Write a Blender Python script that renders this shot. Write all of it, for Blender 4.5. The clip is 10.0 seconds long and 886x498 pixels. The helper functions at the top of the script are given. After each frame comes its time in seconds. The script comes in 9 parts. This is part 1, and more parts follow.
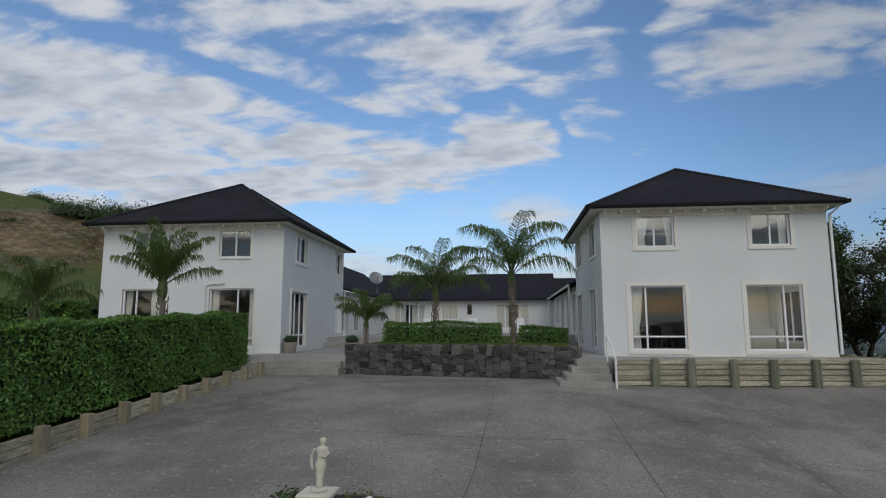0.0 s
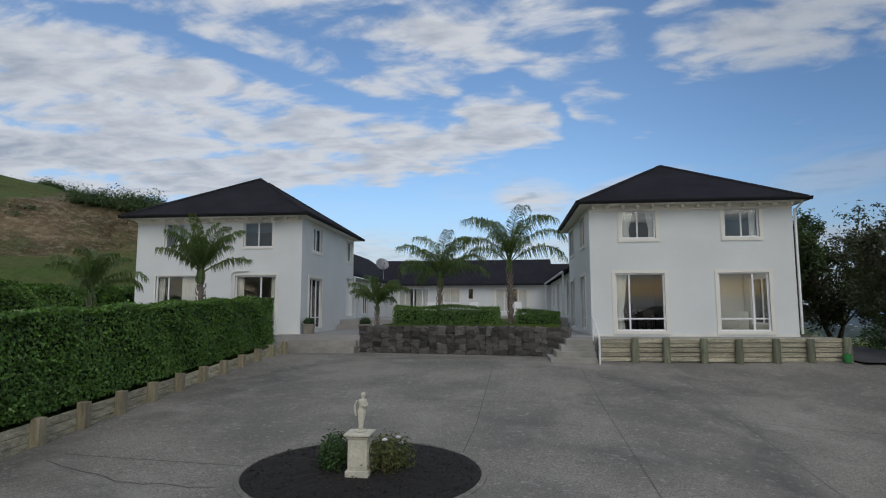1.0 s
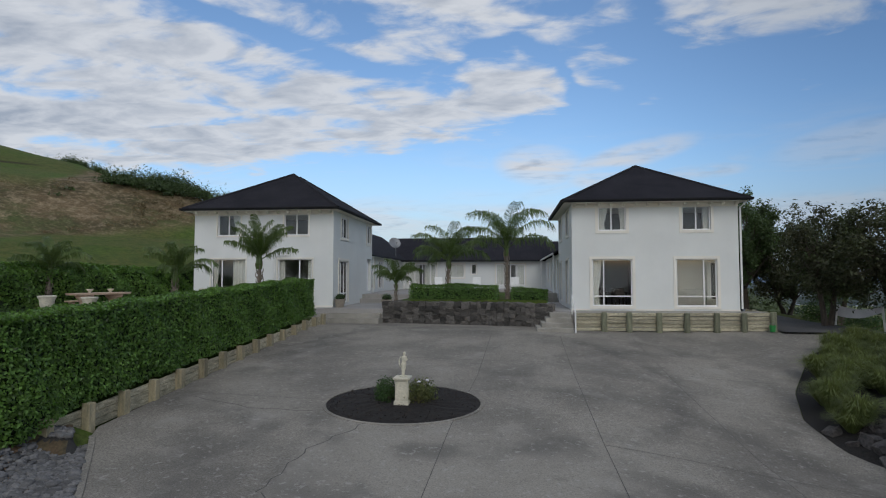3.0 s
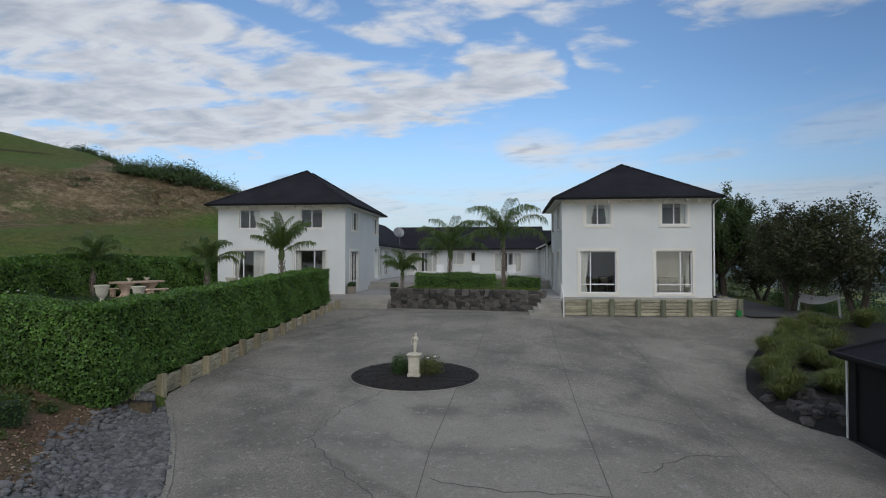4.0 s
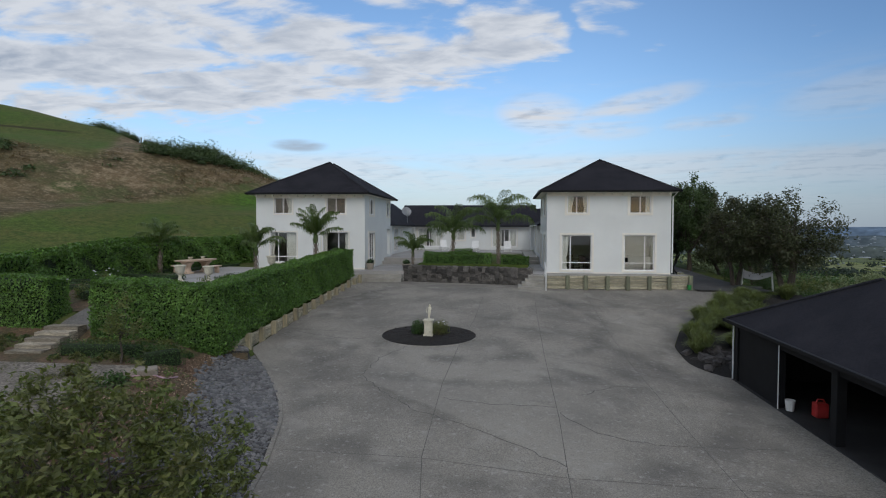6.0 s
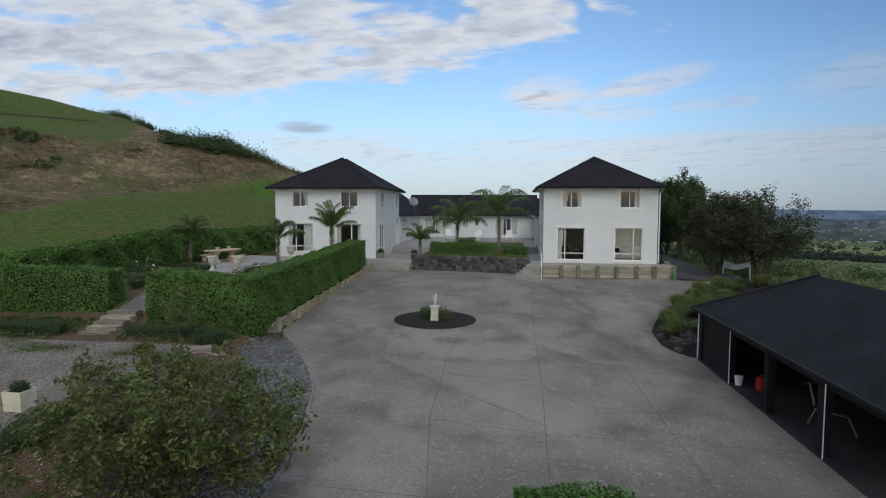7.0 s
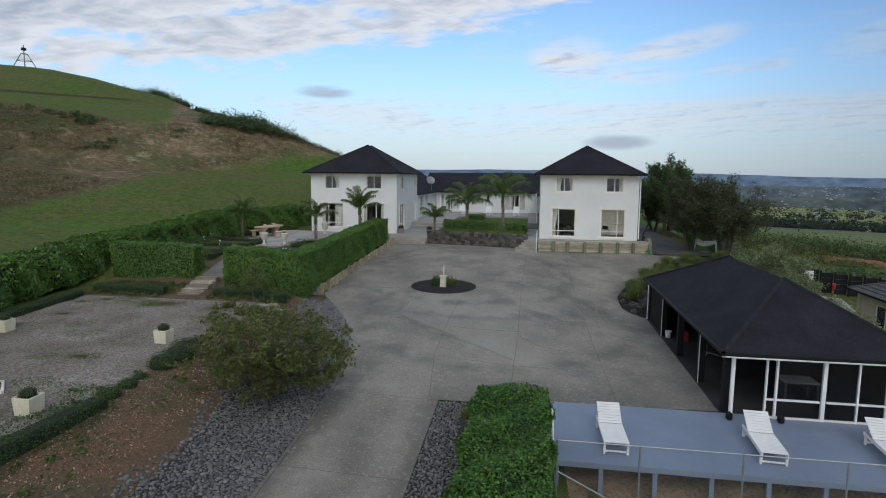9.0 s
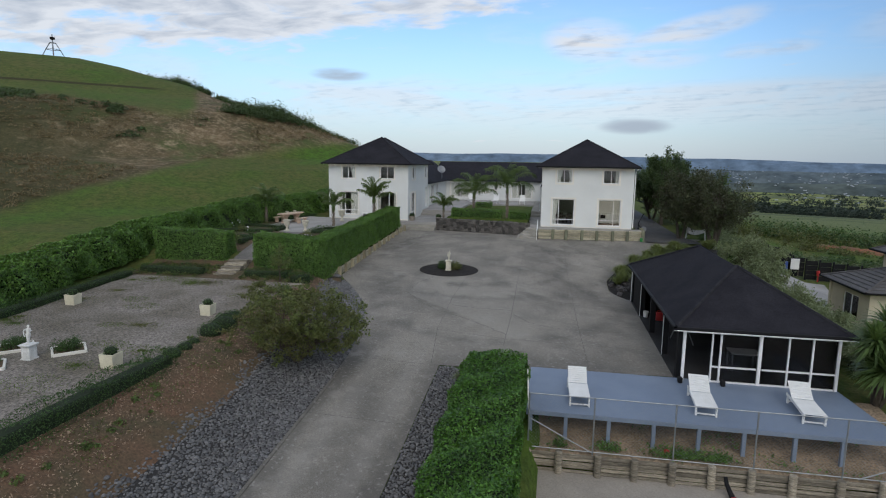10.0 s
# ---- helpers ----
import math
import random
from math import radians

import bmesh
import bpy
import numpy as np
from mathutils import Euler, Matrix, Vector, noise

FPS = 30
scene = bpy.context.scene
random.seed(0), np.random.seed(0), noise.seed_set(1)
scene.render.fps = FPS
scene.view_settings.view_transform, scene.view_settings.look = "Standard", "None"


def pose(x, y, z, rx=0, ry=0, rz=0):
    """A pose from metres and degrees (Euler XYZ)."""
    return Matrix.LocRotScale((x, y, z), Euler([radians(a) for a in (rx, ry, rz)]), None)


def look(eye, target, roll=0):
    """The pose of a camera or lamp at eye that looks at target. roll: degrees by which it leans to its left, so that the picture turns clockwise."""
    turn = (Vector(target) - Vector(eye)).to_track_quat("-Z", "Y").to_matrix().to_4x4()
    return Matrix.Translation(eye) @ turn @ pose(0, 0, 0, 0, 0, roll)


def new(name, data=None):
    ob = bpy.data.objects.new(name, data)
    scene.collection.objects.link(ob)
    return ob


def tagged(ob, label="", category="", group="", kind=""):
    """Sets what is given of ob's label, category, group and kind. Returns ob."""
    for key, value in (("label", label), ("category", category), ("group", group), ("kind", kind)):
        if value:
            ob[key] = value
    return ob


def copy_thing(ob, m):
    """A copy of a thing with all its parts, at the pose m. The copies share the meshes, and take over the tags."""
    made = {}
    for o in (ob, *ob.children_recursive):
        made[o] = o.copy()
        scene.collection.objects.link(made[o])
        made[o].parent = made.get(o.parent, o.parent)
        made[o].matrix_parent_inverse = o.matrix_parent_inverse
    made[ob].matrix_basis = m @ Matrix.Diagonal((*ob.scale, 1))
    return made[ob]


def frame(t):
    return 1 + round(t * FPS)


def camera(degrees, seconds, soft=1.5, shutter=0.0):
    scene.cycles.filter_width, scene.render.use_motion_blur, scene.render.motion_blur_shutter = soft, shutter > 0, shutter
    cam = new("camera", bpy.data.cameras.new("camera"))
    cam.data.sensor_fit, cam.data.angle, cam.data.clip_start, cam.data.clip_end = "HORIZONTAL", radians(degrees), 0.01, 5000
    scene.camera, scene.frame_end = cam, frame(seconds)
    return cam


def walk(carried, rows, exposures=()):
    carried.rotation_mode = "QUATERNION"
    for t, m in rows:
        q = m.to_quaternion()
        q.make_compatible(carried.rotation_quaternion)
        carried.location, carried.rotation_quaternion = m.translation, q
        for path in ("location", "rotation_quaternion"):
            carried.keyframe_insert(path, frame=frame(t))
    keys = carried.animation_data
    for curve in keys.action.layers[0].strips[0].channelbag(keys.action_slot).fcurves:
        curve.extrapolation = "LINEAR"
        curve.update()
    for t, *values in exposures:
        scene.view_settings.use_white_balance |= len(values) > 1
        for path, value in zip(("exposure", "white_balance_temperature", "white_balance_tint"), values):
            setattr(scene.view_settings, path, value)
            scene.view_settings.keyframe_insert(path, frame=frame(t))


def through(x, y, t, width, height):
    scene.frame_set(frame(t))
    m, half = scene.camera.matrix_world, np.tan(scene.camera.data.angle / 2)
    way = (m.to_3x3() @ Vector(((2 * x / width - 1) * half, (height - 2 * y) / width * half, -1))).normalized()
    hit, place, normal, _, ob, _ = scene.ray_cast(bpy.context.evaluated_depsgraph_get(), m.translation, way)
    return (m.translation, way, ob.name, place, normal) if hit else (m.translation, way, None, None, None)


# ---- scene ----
cam = camera(74.7, 10.0, soft=1.1)
PATH = [
    (0, (1.063, -1.11, 2.203), (0.852, 0.861, 2.469), -0.1),
    (0.5, (1.136, -2.226, 2.213), (0.921, -0.253, 2.455), -0.3),
    (1, (1.162, -3.426, 2.196), (0.948, -1.449, 2.406), -0.1),
    (1.5, (1.213, -4.643, 2.248), (0.996, -2.663, 2.433), -0.1),
    (2, (1.29, -5.91, 2.382), (1.071, -3.928, 2.536), 0.0),
    (2.5, (1.385, -7.129, 2.554), (1.16, -5.146, 2.681), 0.0),
    (4, (1.628, -11.429, 3.036), (1.404, -9.442, 3.08), -0.0),
    (4.5, (1.774, -12.949, 3.194), (1.552, -10.961, 3.212), 0.1),
    (5, (1.873, -14.53, 3.425), (1.653, -12.542, 3.41), 0.1),
    (5.5, (1.939, -16.012, 3.677), (1.718, -14.024, 3.635), 0.1),
    (7, (2.446, -20.718, 4.716), (2.203, -18.737, 4.584), 0.3),
    (7.5, (2.757, -22.389, 5.026), (2.497, -20.412, 4.869), 0.3),
    (8, (3.147, -24.126, 5.376), (2.866, -22.155, 5.187), 0.4),
    (8.5, (3.572, -25.759, 5.687), (3.272, -23.794, 5.47), 0.4),
    (9, (4.068, -27.451, 6.045), (3.757, -25.491, 5.798), 0.5),
    (9.5, (4.592, -29.146, 6.389), (4.26, -27.193, 6.114), 0.6),
    (10, (5.167, -30.948, 6.718), (4.811, -29.004, 6.416), 0.8),
]
EXPOSURES = [(0.0, -0.10), (4.0, 0.0), (7.0, 0.10), (10.0, 0.22)]
SKY_STRENGTH, SUN_STRENGTH = 0.14, 0.75
SKY_TINT = (0.90, 1.03, 1.115, 1)
CLOUD_LIGHT, CLOUD_DARK = (4.6, 4.8, 5.15, 1), (2.45, 2.8, 3.4, 1)
CLOUD_SHIFT = (0.0, 0.0)
HAZE = (3.0, 3.45, 4.1, 1)
walk(cam, [(t, look(eye, target, roll)) for t, eye, target, roll in PATH], EXPOSURES)

# ---- world and sun ----
SUN_AZ, SUN_EL = 165.0, 42.0   # compass degrees from +y towards +x, and height


def build_world():
    w = bpy.data.worlds.new("world")
    scene.world = w
    w.use_nodes = True
    nt = w.node_tree
    nt.nodes.clear()
    N, L = nt.nodes.new, nt.links.new

    def m(op, a, b=None, c=None):
        n = N("ShaderNodeMath")
        n.operation = op
        for i, v in enumerate((a, b, c)):
            if v is None:
                continue
            if isinstance(v, (int, float)):
                n.inputs[i].default_value = v
            else:
                L(v, n.inputs[i])
        return n.outputs[0]

    def ss(x, a, b):
        n = N("ShaderNodeMapRange")
        n.interpolation_type = "SMOOTHSTEP"
        n.inputs["From Min"].default_value, n.inputs["From Max"].default_value = a, b
        L(x, n.inputs["Value"])
        return n.outputs[0]

    out, bg = N("ShaderNodeOutputWorld"), N("ShaderNodeBackground")
    sky = N("ShaderNodeTexSky")
    sky.sky_type, sky.sun_disc = "NISHITA", False
    sky.sun_elevation, sky.sun_rotation = radians(SUN_EL), radians(SUN_AZ)
    sky.altitude, sky.air_density, sky.dust_density, sky.ozone_density = 100, 1.0, 0.6, 2.0
    tc, sp = N("ShaderNodeTexCoord"), N("ShaderNodeSeparateXYZ")
    L(tc.outputs["Generated"], sp.inputs[0])
    x, y, z = sp.outputs
    az = m("MULTIPLY", m("ARCTAN2", x, y), 57.2958)
    el = m("MULTIPLY", m("ARCSINE", z), 57.2958)
    # cloud deck: the sky's direction spread on a flat layer
    den = m("ADD", m("MAXIMUM", z, 0.0), 0.13)
    cx = N("ShaderNodeCombineXYZ")
    L(m("DIVIDE", x, den), cx.inputs[0])
    L(m("DIVIDE", y, den), cx.inputs[1])

    def layer(shift):
        mp = N("ShaderNodeMapping")
        mp.inputs["Rotation"].default_value = (0, 0, radians(24))
        mp.inputs["Scale"].default_value = (1.0, 1.55, 1)
        mp.inputs["Location"].default_value = (CLOUD_SHIFT[0] + shift[0], CLOUD_SHIFT[1] + shift[1], 0)
        L(cx.outputs[0], mp.inputs[0])

        def cloud_noise(scale, detail, rough, distort):
            n = N("ShaderNodeTexNoise")
            n.inputs["Scale"].default_value, n.inputs["Detail"].default_value = scale, detail
            n.inputs["Roughness"].default_value, n.inputs["Distortion"].default_value = rough, distort
            L(mp.outputs[0], n.inputs["Vector"])
            return n.outputs["Fac"]

        return m("ADD", m("MULTIPLY", cloud_noise(1.5, 3, 0.5, 0.3), 0.42), m("MULTIPLY", cloud_noise(3.9, 10, 0.56, 0.3), 0.58))

    def pw(x, pts):
        """A line through (x, value) points."""
        total = pts[0][1]
        for (p, a), (q, b) in zip(pts, pts[1:]):
            n = N("ShaderNodeMapRange")
            n.inputs["From Min"].default_value, n.inputs["From Max"].default_value = p, q
            n.inputs["To Min"].default_value, n.inputs["To Max"].default_value = 0.0, b - a
            L(x, n.inputs["Value"])
            total = m("ADD", n.outputs[0], total)
        return total

    def spot(a0, e0, wa, we, slope=0.0):
        """A soft oval in the sky, 1 in its middle."""
        da = m("SUBTRACT", az, a0)
        de = m("SUBTRACT", m("SUBTRACT", el, e0), m("MULTIPLY", da, slope))
        r2 = m("ADD", m("POWER", m("MULTIPLY", da, 1.0 / wa), 2.0), m("POWER", m("MULTIPLY", de, 1.0 / we), 2.0))
        return m("SUBTRACT", 1.0, ss(r2, 0.05, 1.0))

    raw, lit = layer((0, 0)), layer((0.03, 0.06))
    # the main bank: a broad sheet from the north-west that ends in a lobe to the north
    lower = pw(az, [(-60, 6.5), (-32, 8.6), (-22, 10.3), (-11, 11.8), (-3.5, 13.9), (2, 15.2), (6.5, 16.4), (9, 19.5)])
    upper = pw(az, [(-60, 25), (-32, 23.5), (-20, 21.0), (-12, 18.9), (-7, 18.6), (-3, 20.6), (1, 21.8), (4.5, 20.2), (7, 16.6), (9, 14)])
    bank = m("MULTIPLY", ss(m("SUBTRACT", el, lower), -1.6, 2.2), m("SUBTRACT", 1.0, ss(m("SUBTRACT", el, upper), -2.2, 2.0)))
    # broken cloud above it, and another field high in the north-east
    high = m("MULTIPLY", ss(m("SUBTRACT", el, upper), 0.0, 2.2), m("SUBTRACT", 1.0, ss(az, 9, 15)))
    high = m("MULTIPLY", high, m("ADD", 0.56, m("MULTIPLY", ss(el, 24, 33), 0.14)))
    east = m("MULTIPLY", m("MULTIPLY", ss(m("ADD", el, m("MULTIPLY", az, 0.10)), 21.0, 23.5), ss(az, 12, 17)), 0.66)
    cover = m("MAXIMUM", m("MAXIMUM", m("MULTIPLY", bank, 0.94), high), east)
    cover = m("MAXIMUM", cover, m("MULTIPLY", ss(m("ABSOLUTE", az), 50, 75), 0.8))
    broken = m("ADD", m("MULTIPLY", m("SUBTRACT", raw, 0.5), 1.9), 0.5)
    val = m("ADD", broken, m("MULTIPLY", m("SUBTRACT", cover, 0.5), 0.52))
    thick = ss(val, 0.42, 0.72)
    # low wisps and bars
    mp2 = N("ShaderNodeMapping")
    mp2.inputs["Scale"].default_value = (2.6, 2.6, 13.0)
    mp2.inputs["Rotation"].default_value = (0, radians(-9), 0)
    L(tc.outputs["Generated"], mp2.inputs[0])
    wn = N("ShaderNodeTexNoise")
    wn.inputs["Scale"].default_value, wn.inputs["Detail"].default_value, wn.inputs["Roughness"].default_value = 1.5, 8, 0.58
    wn.inputs["Distortion"].default_value = 0.6
    L(mp2.outputs[0], wn.inputs["Vector"])
    wf = wn.outputs["Fac"]
    wband = m("MULTIPLY", ss(el, 0.5, 4), m("SUBTRACT", 1.0, ss(el, 8, 16)))
    wisp = m("MULTIPLY", m("MULTIPLY", ss(wf, 0.45, 0.72), wband), m("ADD", 0.34, m("MULTIPLY", ss(az, 12, 24), 0.16)))
    band = m("MULTIPLY", m("MULTIPLY", ss(el, 2.5, 5.2), m("SUBTRACT", 1.0, ss(el, 6.3, 7.6))), m("MULTIPLY", ss(wf, 0.30, 0.56), 0.62))
    wisp = m("MAXIMUM", wisp, band)
    for a0, e0, wa, we, slope, amount in ((3.0, 10.9, 5.2, 2.3, -0.05, 1.0), (11.3, 11.3, 7.4, 1.5, 0.20, 0.95), (9.5, 9.6, 5.0, 1.6, 0.0, 0.75), (17.6, 9.5, 4.6, 0.85, 0.03, 0.8), (29.0, 11.0, 7.0, 2.0, 0.12, 0.5)):
        wisp = m("MAXIMUM", wisp, m("MULTIPLY", m("MULTIPLY", spot(a0, e0, wa, we, slope), ss(wf, 0.26, 0.58)), amount))
    mask = m("MAXIMUM", m("MULTIPLY", thick, 0.95), wisp)
    # the clouds' own relief: lit where they thin out towards the light, grey where thick
    relief = m("MULTIPLY", m("SUBTRACT", raw, lit), 5.5)
    shade = m("ADD", m("MULTIPLY", ss(val, 0.55, 1.0), 0.7), m("MULTIPLY", relief, -1.0))
    ramp = N("ShaderNodeValToRGB")
    e = ramp.color_ramp.elements
    e[0].position, e[0].color = 0.0, CLOUD_LIGHT
    e[1].position, e[1].color = 1.0, CLOUD_DARK
    L(shade, ramp.inputs[0])

    def over(fac, a, b):
        n = N("ShaderNodeMix")
        n.data_type = "RGBA"
        L(fac, n.inputs["Factor"])
        for k, v in (("A", a), ("B", b)):
            if isinstance(v, tuple):
                n.inputs[k].default_value = v
            else:
                L(v, n.inputs[k])
        return n.outputs["Result"]

    tint = N("ShaderNodeMix")
    tint.data_type, tint.blend_type = "RGBA", "MULTIPLY"
    tint.inputs["Factor"].default_value = 1.0
    L(sky.outputs[0], tint.inputs["A"])
    tint.inputs["B"].default_value = SKY_TINT
    hazy = over(m("MULTIPLY", m("SUBTRACT", 1.0, ss(el, -1, 13)), 0.85), tint.outputs["Result"], HAZE)
    # low light behind the camera: a golden band on the horizon and bright broken cloud above it
    back = m("ABSOLUTE", az)
    gold = m("MULTIPLY", m("MULTIPLY", ss(back, 105, 150), ss(el, 0.9, 1.6)), m("SUBTRACT", 1.0, ss(el, 2.2, 3.3)))
    gold = m("MULTIPLY", gold, m("ADD", 0.35, m("MULTIPLY", ss(wn.outputs["Fac"], 0.40, 0.58), 0.65)))
    # two small grey clouds low down
    grey = m("MAXIMUM", spot(-20.3, 7.8, 3.2, 0.7), spot(7.4, 3.3, 3.8, 0.85))
    grey = m("MULTIPLY", m("MULTIPLY", grey, ss(wf, 0.34, 0.54)), 0.85)
    clouded = over(grey, over(mask, hazy, ramp.outputs[0]), (2.35, 2.75, 3.35, 1))
    glow = over(gold, clouded, (11.0, 8.0, 4.4, 1))
    lamp_cloud = m("MULTIPLY", m("MULTIPLY", m("MULTIPLY", ss(back, 146, 154), m("SUBTRACT", 1.0, ss(back, 169, 175))), m("MULTIPLY", ss(el, 8.1, 8.9), m("SUBTRACT", 1.0, ss(el, 11, 13)))), ss(raw, 0.38, 0.54))
    glow = over(lamp_cloud, glow, (36.0, 35.0, 32.0, 1))
    # the eastern sky, away from the light, is a little dimmer
    dim = N("ShaderNodeMix")
    dim.data_type, dim.blend_type = "RGBA", "MULTIPLY"
    L(m("MULTIPLY", ss(az, 2, 36), m("SUBTRACT", 1.0, ss(az, 80, 110))), dim.inputs["Factor"])
    L(glow, dim.inputs["A"])
    dim.inputs["B"].default_value = (0.63, 0.67, 0.72, 1)
    L(dim.outputs["Result"], bg.inputs[0])
    bg.inputs[1].default_value = SKY_STRENGTH
    L(bg.outputs[0], out.inputs[0])


build_world()
sun_data = bpy.data.lights.new("sun", "SUN")
sun_data.energy, sun_data.angle, sun_data.color = SUN_STRENGTH, radians(35), (1.0, 0.94, 0.86)
sun = new("sun", sun_data)
sa, se = radians(SUN_AZ), radians(SUN_EL)
sun.matrix_world = look((60 * math.sin(sa), 60 * math.cos(sa), 60 * math.tan(se)), (0, 0, 0))


# ---- materials ----
def material(name, a, b=None, rough=0.8, scale=1.5, fine=40.0, fine_amount=0.25, bump=0.15, bump_scale=None, metal=0.0,
             island=0.0, rand=0.0, contrast=(0.35, 0.65), stretch=(1, 1, 1), spec=0.5, space="Object"):
    """Two colours mixed by coarse noise, darkened and roughened by fine noise, with fine relief."""
    mt = bpy.data.materials.new(name)
    mt.use_nodes = True
    nt = mt.node_tree
    N, L = nt.nodes.new, nt.links.new
    bs = nt.nodes["Principled BSDF"]
    b = b or tuple(0.75 * v for v in a)
    if space == "Object":
        tc = N("ShaderNodeTexCoord").outputs["Object"]
    else:
        tc = N("ShaderNodeNewGeometry").outputs["Position"]
    mp = N("ShaderNodeMapping")
    mp.inputs["Scale"].default_value = stretch
    L(tc, mp.inputs[0])

    def noise_tex(s, d=6, r=0.6):
        n = N("ShaderNodeTexNoise")
        n.inputs["Scale"].default_value, n.inputs["Detail"].default_value, n.inputs["Roughness"].default_value = s, d, r
        L(mp.outputs[0], n.inputs["Vector"])
        return n.outputs["Fac"]

    coarse, fin = noise_tex(scale), noise_tex(fine, 4)
    rg = N("ShaderNodeMapRange")
    rg.inputs["From Min"].default_value, rg.inputs["From Max"].default_value = contrast
    L(coarse, rg.inputs["Value"])
    mix = N("ShaderNodeMix")
    mix.data_type = "RGBA"
    mix.inputs["A"].default_value, mix.inputs["B"].default_value = (*a, 1), (*b, 1)
    L(rg.outputs[0], mix.inputs["Factor"])
    fr = N("ShaderNodeMapRange")
    fr.inputs["From Min"].default_value, fr.inputs["From Max"].default_value = 0.3, 0.7
    fr.inputs["To Min"].default_value, fr.inputs["To Max"].default_value = 1 - fine_amount, 1 + fine_amount
    L(fin, fr.inputs["Value"])
    value = fr.outputs[0]
    for amount, node, sock in ((island, "ShaderNodeNewGeometry", "Random Per Island"), (rand, "ShaderNodeObjectInfo", "Random")):
        if amount:
            r = N("ShaderNodeMapRange")
            r.inputs["To Min"].default_value, r.inputs["To Max"].default_value = 1 - amount, 1 + amount
            L(N(node).outputs[sock], r.inputs["Value"])
            mm = N("ShaderNodeMath")
            mm.operation = "MULTIPLY"
            L(value, mm.inputs[0])
            L(r.outputs[0], mm.inputs[1])
            value = mm.outputs[0]
    hs = N("ShaderNodeHueSaturation")
    L(mix.outputs["Result"], hs.inputs["Color"])
    L(value, hs.inputs["Value"])
    L(hs.outputs[0], bs.inputs["Base Color"])
    bs.inputs["Roughness"].default_value, bs.inputs["Metallic"].default_value = rough, metal
    bs.inputs["Specular IOR Level"].default_value = spec
    if bump:
        bp = N("ShaderNodeBump")
        bp.inputs["Strength"].default_value, bp.inputs["Distance"].default_value = bump, 0.02
        L(noise_tex(bump_scale, 5) if bump_scale else fin, bp.inputs["Height"])
        L(bp.outputs[0], bs.inputs["Normal"])
    return mt


def leaf_material(name, a, b, island=0.35, rough=0.5, through=0.25):
    """Leaves: colour varies leaf by leaf, and some light comes through."""
    mt = material(name, a, b, rough, 0.9, 6.0, 0.15, 0.0, island=island, spec=0.35)
    nt = mt.node_tree
    bs, out = nt.nodes["Principled BSDF"], nt.nodes["Material Output"]
    tr, ms = nt.nodes.new("ShaderNodeBsdfTranslucent"), nt.nodes.new("ShaderNodeMixShader")
    tr.inputs[0].default_value = (a[0] * 1.6, a[1] * 1.6, a[2], 1)
    ms.inputs[0].default_value = through
    nt.links.new(bs.outputs[0], ms.inputs[1])
    nt.links.new(tr.outputs[0], ms.inputs[2])
    nt.links.new(ms.outputs[0], out.inputs[0])
    return mt


def glass_material():
    mt = bpy.data.materials.new("window_glass")
    mt.use_nodes = True
    nt = mt.node_tree
    nt.nodes.clear()
    N, L = nt.nodes.new, nt.links.new
    out, ms, tr, gl, fr = N("ShaderNodeOutputMaterial"), N("ShaderNodeMixShader"), N("ShaderNodeBsdfTransparent"), N("ShaderNodeBsdfGlossy"), N("ShaderNodeFresnel")
    tr.inputs[0].default_value = (0.92, 0.94, 0.93, 1)
    gl.inputs["Roughness"].default_value = 0.01
    fr.inputs[0].default_value = 1.55
    L(fr.outputs[0], ms.inputs[0])
    L(tr.outputs[0], ms.inputs[1])
    L(gl.outputs[0], ms.inputs[2])
    L(ms.outputs[0], out.inputs[0])
    return mt


